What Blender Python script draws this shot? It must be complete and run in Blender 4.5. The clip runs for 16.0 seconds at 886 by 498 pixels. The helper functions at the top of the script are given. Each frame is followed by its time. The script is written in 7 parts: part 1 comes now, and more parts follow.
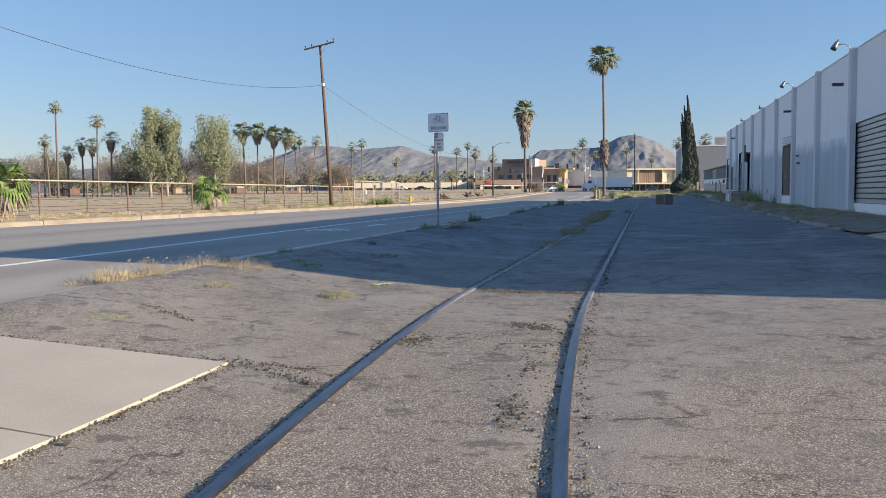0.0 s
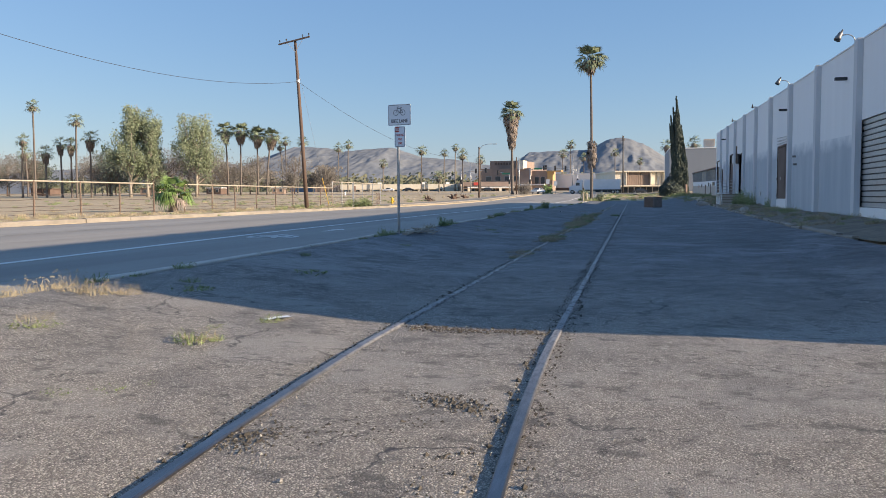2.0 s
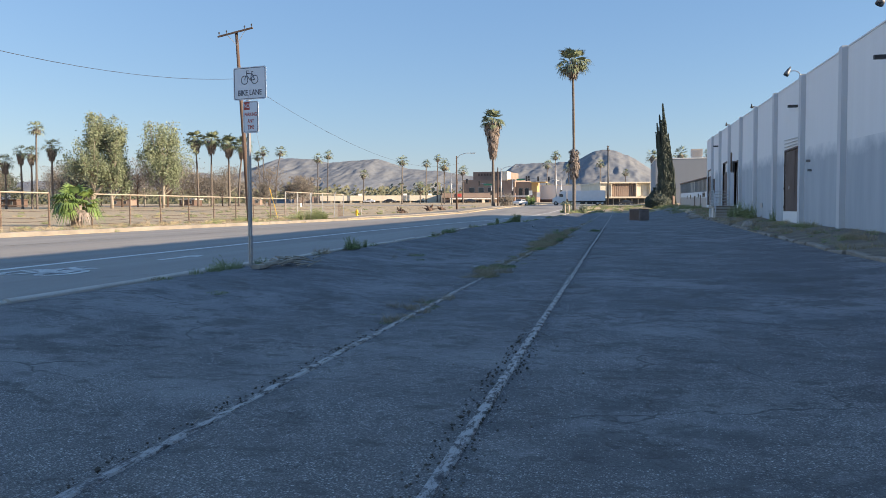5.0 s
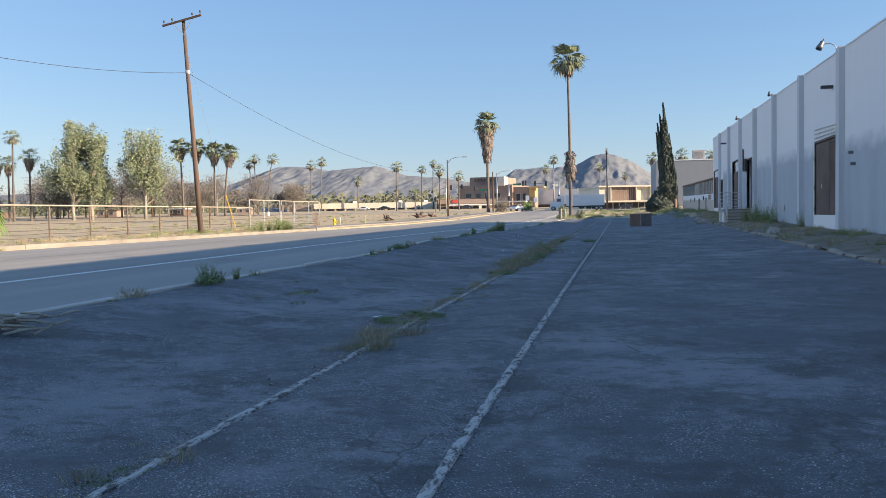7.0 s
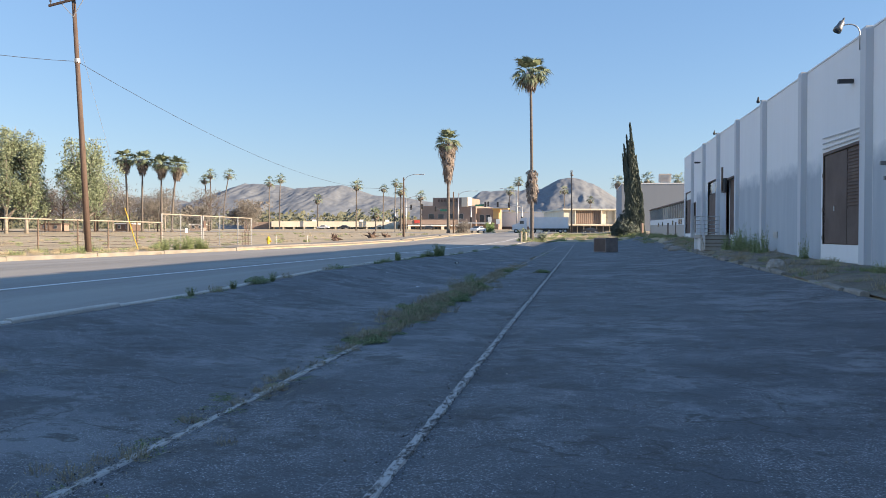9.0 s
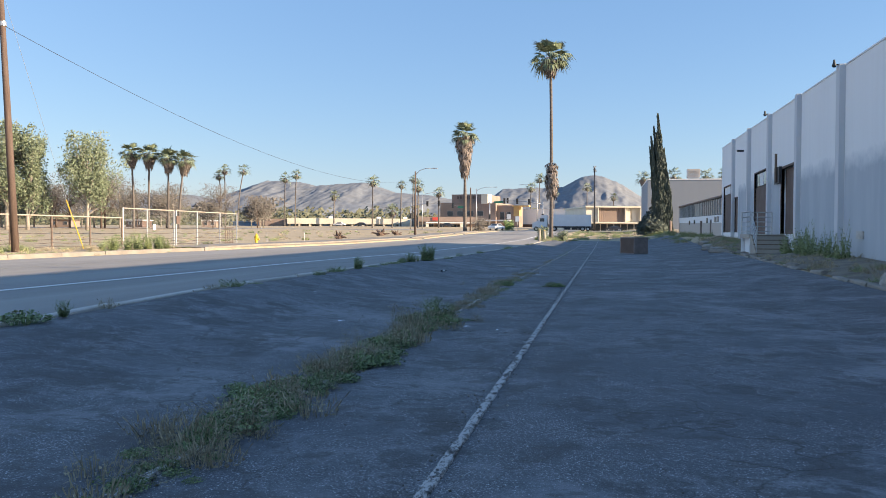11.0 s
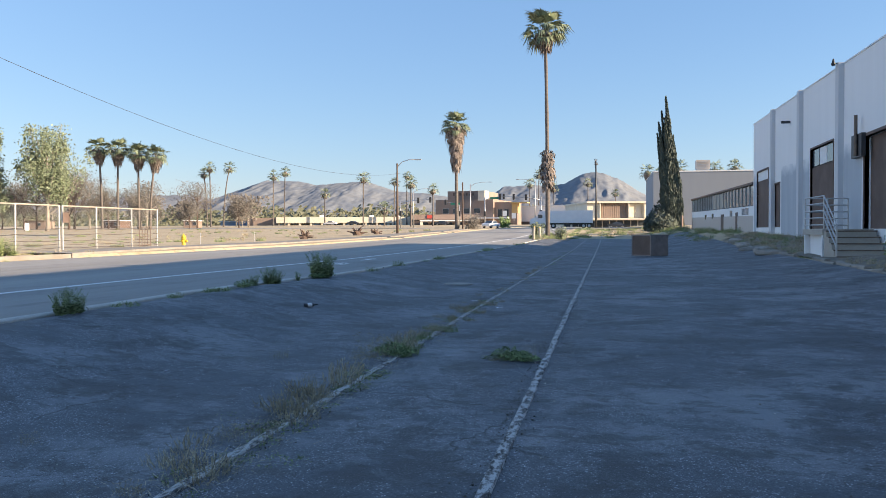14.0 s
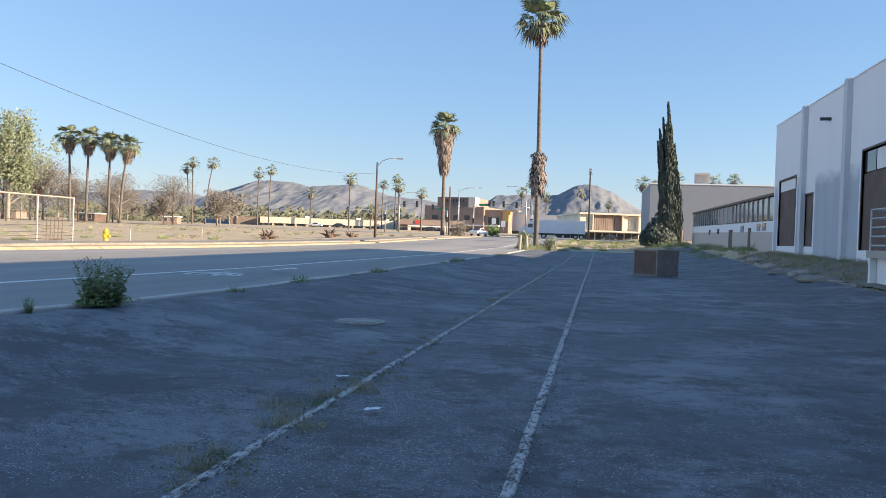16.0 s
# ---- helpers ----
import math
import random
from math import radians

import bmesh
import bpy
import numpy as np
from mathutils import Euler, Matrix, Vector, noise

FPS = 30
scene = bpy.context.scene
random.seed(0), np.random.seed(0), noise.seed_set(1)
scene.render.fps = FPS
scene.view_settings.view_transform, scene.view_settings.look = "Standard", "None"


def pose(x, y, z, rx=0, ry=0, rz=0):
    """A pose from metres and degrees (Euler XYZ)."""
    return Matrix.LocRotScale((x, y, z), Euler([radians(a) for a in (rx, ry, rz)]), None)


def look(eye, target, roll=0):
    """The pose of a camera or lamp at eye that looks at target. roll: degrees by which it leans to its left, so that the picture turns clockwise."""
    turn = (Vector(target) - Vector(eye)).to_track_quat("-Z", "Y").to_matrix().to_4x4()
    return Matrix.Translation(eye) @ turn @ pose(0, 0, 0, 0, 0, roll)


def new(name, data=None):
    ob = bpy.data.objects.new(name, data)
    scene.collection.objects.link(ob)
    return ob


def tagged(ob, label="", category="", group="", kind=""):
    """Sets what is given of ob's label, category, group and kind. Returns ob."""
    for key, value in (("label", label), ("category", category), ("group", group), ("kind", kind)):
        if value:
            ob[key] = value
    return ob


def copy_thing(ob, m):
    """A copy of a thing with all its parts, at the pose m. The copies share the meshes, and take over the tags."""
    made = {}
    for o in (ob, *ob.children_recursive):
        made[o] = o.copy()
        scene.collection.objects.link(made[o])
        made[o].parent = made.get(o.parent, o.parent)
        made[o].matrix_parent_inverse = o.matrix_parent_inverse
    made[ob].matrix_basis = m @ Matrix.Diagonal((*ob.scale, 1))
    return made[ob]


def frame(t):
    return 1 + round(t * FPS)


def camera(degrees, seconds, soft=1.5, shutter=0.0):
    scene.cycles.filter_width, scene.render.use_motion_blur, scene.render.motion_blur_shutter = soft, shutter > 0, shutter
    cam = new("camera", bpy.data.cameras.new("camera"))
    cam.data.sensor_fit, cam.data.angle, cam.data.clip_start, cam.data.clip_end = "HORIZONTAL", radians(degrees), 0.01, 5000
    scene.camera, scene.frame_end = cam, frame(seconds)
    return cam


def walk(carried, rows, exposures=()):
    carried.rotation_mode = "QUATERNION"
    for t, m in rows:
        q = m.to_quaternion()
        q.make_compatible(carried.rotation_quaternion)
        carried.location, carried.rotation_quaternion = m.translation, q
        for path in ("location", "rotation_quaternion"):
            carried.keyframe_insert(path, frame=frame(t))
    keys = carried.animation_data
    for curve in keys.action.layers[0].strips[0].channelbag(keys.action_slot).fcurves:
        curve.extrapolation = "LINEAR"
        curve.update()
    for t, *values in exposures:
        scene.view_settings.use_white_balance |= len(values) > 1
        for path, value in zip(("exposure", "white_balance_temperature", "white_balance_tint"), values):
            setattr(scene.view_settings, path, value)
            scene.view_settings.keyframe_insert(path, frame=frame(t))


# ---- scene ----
cam = camera(56.1, 16.0, 0.65)
PATH = [
    (0, (2.114, 1.577, 1.209), (1.646, 3.517, 1.078), -0.5),
    (0.5, (2.1, 2.216, 1.183), (1.633, 4.156, 1.05), -0.4),
    (1, (2.117, 2.829, 1.196), (1.653, 4.77, 1.061), -0.5),
    (1.5, (2.115, 3.587, 1.217), (1.66, 5.53, 1.083), -0.5),
    (2, (2.138, 4.433, 1.211), (1.696, 6.38, 1.084), -0.3),
    (2.5, (2.14, 5.431, 1.201), (1.708, 7.381, 1.086), -0.0),
    (3, (2.165, 6.584, 1.209), (1.743, 8.535, 1.098), 0.1),
    (3.5, (2.2, 7.763, 1.232), (1.778, 9.714, 1.121), 0.1),
    (4, (2.226, 9.074, 1.218), (1.807, 11.026, 1.108), -0.0),
    (6.5, (2.363, 17.049, 1.239), (1.956, 19.005, 1.155), -0.6),
    (7, (2.361, 18.861, 1.261), (1.949, 20.816, 1.177), -1.0),
    (7.5, (2.412, 20.737, 1.274), (2.02, 22.696, 1.195), -1.0),
    (8, (2.431, 22.638, 1.283), (2.061, 24.602, 1.211), -0.3),
    (8.5, (2.457, 24.58, 1.27), (2.115, 26.55, 1.235), 0.0),
    (9, (2.503, 26.449, 1.262), (2.172, 28.421, 1.227), 0.1),
    (11.5, (2.34, 36.016, 1.314), (1.95, 37.977, 1.272), 0.3),
    (12, (2.294, 38.017, 1.314), (1.901, 39.978, 1.271), 0.2),
    (12.5, (2.246, 40.056, 1.286), (1.848, 42.016, 1.24), -0.3),
    (13, (2.191, 41.996, 1.288), (1.798, 43.957, 1.247), -0.3),
    (13.5, (2.154, 44.019, 1.279), (1.763, 45.979, 1.235), -0.4),
    (14, (2.09, 46.07, 1.278), (1.704, 48.032, 1.233), -0.2),
    (14.5, (2.04, 48.016, 1.289), (1.654, 49.978, 1.246), -0.0),
    (15, (1.984, 50.096, 1.287), (1.6, 52.058, 1.247), 0.3),
    (15.5, (1.93, 52.006, 1.283), (1.548, 53.968, 1.244), 0.7),
    (16, (1.893, 53.811, 1.239), (1.527, 55.777, 1.21), 2.0),
]
walk(cam, [(t, look(eye, target, roll)) for t, eye, target, roll in PATH], [(0, 0.86, 6420, 13), (2, 0.88, 6450, 13), (4, 0.98, 6580, 13), (9, 1.20, 6620, 13), (16, 1.27, 6620, 13)])

# ---- light: low sun from the right, clear sky ----
SUN_TO = Vector((1.0, -0.12, 0.316)).normalized()
world = bpy.data.worlds.new("sky_world")
scene.world = world
world.use_nodes = True
wn = world.node_tree.nodes
sky = wn.new("ShaderNodeTexSky")
sky.sky_type = "NISHITA"
sky.sun_disc = False
sky.sun_elevation = math.asin(SUN_TO.z)
sky.sun_rotation = math.atan2(-SUN_TO.x, SUN_TO.y)
sky.altitude = 1000
sky.air_density, sky.dust_density, sky.ozone_density = 1.28, 0.4, 2.5
haze = wn.new("ShaderNodeMix")  # a light even haze over the clear sky
haze.data_type = "RGBA"
haze.inputs[0].default_value = 0.45
haze.inputs[7].default_value = (1.0, 2.33, 4.8, 1)
world.node_tree.links.new(sky.outputs[0], haze.inputs[6])
world.node_tree.links.new(haze.outputs[2], wn["Background"].inputs[0])
wn["Background"].inputs[1].default_value = 0.081
sun = new("sun", bpy.data.lights.new("sun", "SUN"))
sun.data.energy, sun.data.angle, sun.data.color = 5.0, radians(0.6), (1.0, 0.82, 0.59)
sun.matrix_world = look((200, -40, 80), Vector((200, -40, 80)) - SUN_TO)


# ---- materials ----
def nodes(name, rough=0.8, metal=0.0):
    m = bpy.data.materials.new(name)
    m.use_nodes = True
    nt = m.node_tree
    b = nt.nodes["Principled BSDF"]
    b.inputs["Roughness"].default_value, b.inputs["Metallic"].default_value = rough, metal
    return m, nt, b


def ramp(nt, fac, stops):
    r = nt.nodes.new("ShaderNodeValToRGB")
    e = r.color_ramp.elements
    while len(e) < len(stops):
        e.new(0.5)
    for el, (p, c) in zip(e, stops):
        el.position, el.color = p, (*c, 1)
    nt.links.new(fac, r.inputs[0])
    return r.outputs[0]


def noise_of(nt, scale, detail=6, rough=0.6, stretch=(1, 1, 1), coord="Object", seed=0):
    tc, mp, n = (nt.nodes.new("ShaderNode" + k) for k in ("TexCoord", "Mapping", "TexNoise"))
    mp.inputs["Scale"].default_value = stretch
    mp.inputs["Location"].default_value = (seed, seed * 1.7, seed * 0.3)
    n.inputs["Scale"].default_value, n.inputs["Detail"].default_value, n.inputs["Roughness"].default_value = scale, detail, rough
    nt.links.new(tc.outputs[coord], mp.inputs[0])
    nt.links.new(mp.outputs[0], n.inputs["Vector"])
    return n.outputs["Fac"]


def mix(nt, fac, a, b, mode="MIX"):
    x = nt.nodes.new("ShaderNodeMix")
    x.data_type, x.blend_type = "RGBA", mode
    for sock, v in ((x.inputs[0], fac), (x.inputs[6], a), (x.inputs[7], b)):
        if isinstance(v, (int, float)):
            sock.default_value = v
        elif isinstance(v, tuple):
            sock.default_value = (*v, 1)
        else:
            nt.links.new(v, sock)
    return x.outputs[2]


def bump(nt, bsdf, height, strength=0.3, dist=0.01):
    b = nt.nodes.new("ShaderNodeBump")
    b.inputs["Strength"].default_value, b.inputs["Distance"].default_value = strength, dist
    nt.links.new(height, b.inputs["Height"])
    nt.links.new(b.outputs[0], bsdf.inputs["Normal"])


def mat_two(name, c0, c1, scale=3.0, fine=60.0, rough=0.8, metal=0.0, relief=0.3, dist=0.01, stretch=(1, 1, 1), var=0.35, coord="Object", each=0.0):
    """Two colours blended by a broad noise, with a fine grain and relief."""
    m, nt, b = nodes(name, rough, metal)
    big = noise_of(nt, scale, 5, 0.6, stretch, coord)
    small = noise_of(nt, fine, 4, 0.7, stretch, coord, 3)
    col = ramp(nt, big, [(0.3, c0), (0.7, c1)])
    g = ramp(nt, small, [(0.25, (1 - var,) * 3), (0.75, (1 + var,) * 3)])
    col = mix(nt, 1.0, col, g, "MULTIPLY")
    if each:  # every leaf or stone a little lighter or darker
        geo = nt.nodes.new("ShaderNodeNewGeometry")
        col = mix(nt, 1.0, col, ramp(nt, geo.outputs["Random Per Island"], [(0.0, (1 - each,) * 3), (1.0, (1 + each,) * 3)]), "MULTIPLY")
    nt.links.new(col, b.inputs["Base Color"])
    bump(nt, b, small, relief, dist)
    return m


def mat_lot():
    """Old chip-seal asphalt: single pale stones in a dark binder, many where the binder has worn away, few beyond the
    driveway; warm sun and cool shade tones painted in along y; dust, oil stains and cracks.
    """
    m, nt, b = nodes("worn_asphalt", 0.64)
    tc, sep = (nt.nodes.new("ShaderNode" + k) for k in ("TexCoord", "SeparateXYZ"))
    nt.links.new(tc.outputs["Object"], sep.inputs[0])

    def calc(op, p, q, clamp=False):
        n = nt.nodes.new("ShaderNodeMath")
        n.operation, n.use_clamp = op, clamp
        for sock, v in ((n.inputs[0], p), (n.inputs[1], q)):
            if isinstance(v, (int, float)):
                sock.default_value = v
            else:
                nt.links.new(v, sock)
        return n.outputs[0]

    def stones(scale, edge):
        """A mask of separate stones, and three random numbers for each."""
        vo, pick = nt.nodes.new("ShaderNodeTexVoronoi"), nt.nodes.new("ShaderNodeSeparateColor")
        vo.inputs["Scale"].default_value = scale
        nt.links.new(tc.outputs["Object"], vo.inputs["Vector"])
        nt.links.new(vo.outputs["Color"], pick.inputs[0])
        return ramp(nt, vo.outputs["Distance"], [(edge - 0.14, (1.0,) * 3), (edge + 0.12, (0.0,) * 3)]), pick.outputs

    # sun's pale warmth painted in at the driveway end, cool shade tone beyond
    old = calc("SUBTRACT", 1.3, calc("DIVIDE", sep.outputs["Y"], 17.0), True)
    wear = noise_of(nt, 0.95, 10, 0.7, (0.85, 0.8, 1), seed=9)
    patch = noise_of(nt, 3.6, 8, 0.72, (0.9, 0.8, 1), seed=33)
    grain = noise_of(nt, 55, 5, 0.75, seed=7)
    w = calc("ADD", calc("MULTIPLY", calc("SUBTRACT", wear, 0.5), 2.6), calc("MULTIPLY", calc("SUBTRACT", patch, 0.5), 1.5))
    # the wheel strip beyond the track is sealed smoother
    seal = calc("MULTIPLY", calc("GREATER_THAN", calc("ADD", sep.outputs["X"], calc("MULTIPLY", calc("SUBTRACT", patch, 0.5), 1.2)), 1.8), 0.1)
    bare = calc("SUBTRACT", calc("ADD", calc("ADD", 0.33, calc("MULTIPLY", old, 0.85)), calc("MULTIPLY", w, 1.05)), seal, True)
    mask, rnd = stones(92, 0.47)
    shown = calc("MULTIPLY", calc("GREATER_THAN", bare, rnd[0]), mask)
    mask2, rnd2 = stones(230, 0.5)
    shown2 = calc("MULTIPLY", calc("GREATER_THAN", calc("MULTIPLY", bare, 0.8), rnd2[0]), mask2)
    # stones and binder come in a sunlit and a shaded colour
    sun_stone = ramp(nt, rnd[1], [(0.0, (0.19, 0.16, 0.125)), (0.5, (0.46, 0.40, 0.32)), (0.85, (0.64, 0.57, 0.465)), (1.0, (0.80, 0.73, 0.62))])
    shade_stone = ramp(nt, rnd[1], [(0.0, (0.125, 0.132, 0.145)), (0.55, (0.30, 0.312, 0.335)), (0.9, (0.50, 0.515, 0.54)), (1.0, (0.74, 0.755, 0.78))])
    stone_col = mix(nt, old, shade_stone, sun_stone)
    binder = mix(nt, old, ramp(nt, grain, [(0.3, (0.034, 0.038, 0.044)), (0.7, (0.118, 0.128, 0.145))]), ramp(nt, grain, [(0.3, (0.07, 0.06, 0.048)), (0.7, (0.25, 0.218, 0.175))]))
    base = mix(nt, calc("MULTIPLY", shown2, 0.55), binder, stone_col)
    base = mix(nt, shown, base, stone_col)
    # pale dust settled in broad shallow places, with the same sun and shade tones
    dust = noise_of(nt, 0.6, 9, 0.74, (0.8, 0.8, 1), seed=2)
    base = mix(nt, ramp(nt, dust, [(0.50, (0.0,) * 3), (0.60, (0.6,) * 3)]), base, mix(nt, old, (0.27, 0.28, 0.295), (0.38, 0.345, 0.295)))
    # dark oil and tar in spots, thinned where the sun tone lies
    stain = noise_of(nt, 1.3, 9, 0.76, (0.85, 0.8, 1), seed=21)
    off_sun = calc("SUBTRACT", 1.0, calc("MULTIPLY", old, 0.8))
    base = mix(nt, calc("MULTIPLY", ramp(nt, stain, [(0.525, (0.0,) * 3), (0.585, (0.72,) * 3)]), off_sun), base, (0.042, 0.042, 0.044))
    spot = noise_of(nt, 4.6, 6, 0.7, (0.7, 1.0, 1), seed=47)
    base = mix(nt, ramp(nt, spot, [(0.56, (0.0,) * 3), (0.62, (0.6,) * 3)]), base, (0.05, 0.046, 0.042))

    def cracks(scale, thin, wide, bend_scale, seed):
        off, sc, nn, ve = (nt.nodes.new("ShaderNode" + k) for k in ("VectorMath", "VectorMath", "TexNoise", "TexVoronoi"))
        off.operation, sc.operation = "ADD", "SCALE"
        sc.inputs[3].default_value = 0.9
        nn.inputs["Scale"].default_value, nn.inputs["Detail"].default_value = bend_scale, 7
        nt.links.new(tc.outputs["Object"], nn.inputs["Vector"])
        nt.links.new(nn.outputs["Color"], sc.inputs[0])
        nt.links.new(tc.outputs["Object"], off.inputs[0])
        nt.links.new(sc.outputs[0], off.inputs[1])
        ve.feature = "DISTANCE_TO_EDGE"
        ve.inputs["Scale"].default_value = scale
        nt.links.new(off.outputs[0], ve.inputs["Vector"])
        line = ramp(nt, ve.outputs["Distance"], [(thin, (1.0,) * 3), (wide, (0.0,) * 3)])
        some = ramp(nt, noise_of(nt, 0.9, 6, 0.7, seed=seed), [(0.47, (0.0,) * 3), (0.56, (1.0,) * 3)])
        return mix(nt, 1.0, line, some, "MULTIPLY")

    crack = mix(nt, 1.0, cracks(0.4, 0.002, 0.006, 1.6, 5), cracks(1.1, 0.002, 0.009, 3.4, 15), "LIGHTEN")
    base = mix(nt, crack, base, (0.035, 0.032, 0.029))
    nt.links.new(base, b.inputs["Base Color"])
    h = mix(nt, 0.35, shown, grain)
    h = mix(nt, crack, h, (0.0, 0.0, 0.0))
    bump(nt, b, h, 0.9, 0.012)
    return m


def mat_road():
    """Old road asphalt with tar lines and pale wheel wear running along it."""
    m, nt, b = nodes("road_asphalt", 0.85)
    lane = noise_of(nt, 0.5, 5, 0.6, (1.0, 0.05, 1), seed=1)
    col = ramp(nt, lane, [(0.3, (0.24, 0.227, 0.21)), (0.7, (0.36, 0.34, 0.31))])
    blot = noise_of(nt, 0.8, 7, 0.7, (1, 0.4, 1), seed=6)
    col = mix(nt, ramp(nt, blot, [(0.58, (0.0,) * 3), (0.75, (0.5,) * 3)]), col, (0.11, 0.105, 0.10))
    g = ramp(nt, noise_of(nt, 90, 3, 0.7, seed=3), [(0.3, (0.85,) * 3), (0.7, (1.15,) * 3)])
    nt.links.new(mix(nt, 1.0, col, g, "MULTIPLY"), b.inputs["Base Color"])
    bump(nt, b, noise_of(nt, 60, 4, 0.7, seed=8), 0.35, 0.01)
    return m


def mat_dirt():
    """Dry trampled dirt with straw and small tracks."""
    m, nt, b = nodes("dry_dirt", 0.95)
    col = ramp(nt, noise_of(nt, 0.12, 8, 0.7, seed=1), [(0.3, (0.37, 0.285, 0.18)), (0.55, (0.49, 0.39, 0.255)), (0.72, (0.40, 0.33, 0.185))])
    spots = noise_of(nt, 0.7, 7, 0.75, (0.35, 1, 1), seed=12)
    col = mix(nt, ramp(nt, spots, [(0.52, (0.0,) * 3), (0.64, (0.75,) * 3)]), col, (0.21, 0.175, 0.10))
    g = ramp(nt, noise_of(nt, 9, 5, 0.75, seed=3), [(0.3, (0.75,) * 3), (0.7, (1.25,) * 3)])
    nt.links.new(mix(nt, 1.0, col, g, "MULTIPLY"), b.inputs["Base Color"])
    bump(nt, b, noise_of(nt, 5, 7, 0.75, seed=8), 0.3, 0.03)
    return m


def mat_rail():
    """Rail head: smooth blue-grey steel with pale rust flakes in stretches."""
    m, nt, b = nodes("rail_steel", 0.38, 0.75)
    flake = noise_of(nt, 16.0, 7, 0.8, (1.4, 0.5, 1), seed=4)
    tc, sep, mr = (nt.nodes.new("ShaderNode" + k) for k in ("TexCoord", "SeparateXYZ", "MapRange"))
    nt.links.new(tc.outputs["Object"], sep.inputs[0])
    nt.links.new(sep.outputs["Y"], mr.inputs[0])
    mr.inputs[1].default_value, mr.inputs[2].default_value, mr.inputs[3].default_value = 8, 17, 0.0
    where = mr.outputs[0]
    steel = ramp(nt, noise_of(nt, 3.0, 6, 0.7, (4, 0.5, 1), seed=8), [(0.35, (0.13, 0.135, 0.155)), (0.65, (0.24, 0.25, 0.28))])
    crust = ramp(nt, flake, [(0.40, (0.045, 0.04, 0.038)), (0.46, (0.17, 0.16, 0.15)), (0.53, (0.50, 0.485, 0.465))])
    nt.links.new(mix(nt, where, steel, crust), b.inputs["Base Color"])
    nt.links.new(ramp(nt, where, [(0.0, (1.0,) * 3), (1.0, (0.0,) * 3)]), b.inputs["Metallic"])
    nt.links.new(ramp(nt, where, [(0.0, (0.36,) * 3), (1.0, (0.9,) * 3)]), b.inputs["Roughness"])
    bump(nt, b, flake, 0.4, 0.006)
    return m


def mat_wall(name, c, dirt):
    """Painted tilt-up concrete with faint streaks and scuffs."""
    m, nt, b = nodes(name, 0.75)
    streak = noise_of(nt, 1.2, 6, 0.65, (1, 1.5, 0.12), seed=2)
    col = ramp(nt, streak, [(0.35, tuple(v * 0.97 for v in c)), (0.65, c)])
    blot = noise_of(nt, 0.25, 6, 0.6, seed=11)
    col = mix(nt, ramp(nt, blot, [(0.55, (0.0,) * 3), (0.75, (0.35,) * 3)]), col, dirt)
    nt.links.new(col, b.inputs["Base Color"])
    bump(nt, b, noise_of(nt, 14, 6, 0.7, seed=3), 0.12, 0.01)
    return m


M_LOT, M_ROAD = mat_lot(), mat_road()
M_DIRT = mat_dirt()
M_CONC = mat_two("concrete", (0.37, 0.34, 0.295), (0.45, 0.415, 0.36), 0.8, 70, 0.85, relief=0.25, var=0.12)
M_KERB = mat_two("kerb_concrete", (0.52, 0.49, 0.44), (0.68, 0.64, 0.58), 1.2, 40, 0.85, relief=0.4, var=0.2)
M_RAIL = mat_rail()
M_WALL = mat_wall("white_wall_paint", (0.83, 0.83, 0.83), (0.76, 0.76, 0.76))
M_BAND = mat_wall("pilaster_grey", (0.60, 0.615, 0.635), (0.55, 0.565, 0.585))


def mat_lower_wall():
    """Lower wall in grey-blue, giving way to white at a cloudy upper edge."""
    m, nt, b = nodes("lower_wall_grey_blue", 0.75)
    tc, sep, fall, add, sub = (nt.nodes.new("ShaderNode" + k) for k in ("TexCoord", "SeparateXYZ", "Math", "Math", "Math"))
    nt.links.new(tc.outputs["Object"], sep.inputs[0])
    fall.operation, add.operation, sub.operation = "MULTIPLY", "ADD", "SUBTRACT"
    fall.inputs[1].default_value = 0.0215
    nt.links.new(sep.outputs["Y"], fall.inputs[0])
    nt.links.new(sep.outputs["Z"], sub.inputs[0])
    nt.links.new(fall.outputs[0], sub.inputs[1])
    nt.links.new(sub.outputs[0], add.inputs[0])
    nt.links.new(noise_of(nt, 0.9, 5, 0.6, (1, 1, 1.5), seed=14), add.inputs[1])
    lower_tone = ramp(nt, noise_of(nt, 0.6, 6, 0.6, (1, 1.5, 0.3), seed=2), [(0.35, (0.39, 0.435, 0.485)), (0.65, (0.47, 0.51, 0.55))])
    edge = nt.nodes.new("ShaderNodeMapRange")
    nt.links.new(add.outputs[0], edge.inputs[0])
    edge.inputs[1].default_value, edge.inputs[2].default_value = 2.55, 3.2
    nt.links.new(mix(nt, edge.outputs[0], lower_tone, (0.82, 0.82, 0.82)), b.inputs["Base Color"])
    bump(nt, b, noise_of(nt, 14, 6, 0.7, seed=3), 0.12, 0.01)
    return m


M_LOWER_WALL = mat_lower_wall()
M_TANW = mat_wall("tan_wall_paint", (0.52, 0.465, 0.42), (0.45, 0.40, 0.36))
M_WOOD = mat_two("pole_wood", (0.085, 0.055, 0.042), (0.145, 0.10, 0.078), 2, 30, 0.85, stretch=(6, 6, 0.4), relief=0.5)
M_GALV = mat_two("galvanised_steel", (0.42, 0.42, 0.42), (0.55, 0.55, 0.55), 8, 90, 0.45, 0.7, relief=0.1, var=0.1)
M_RUSTY = mat_two("rusty_steel", (0.13, 0.09, 0.07), (0.24, 0.18, 0.14), 6, 60, 0.7, 0.3, relief=0.3)
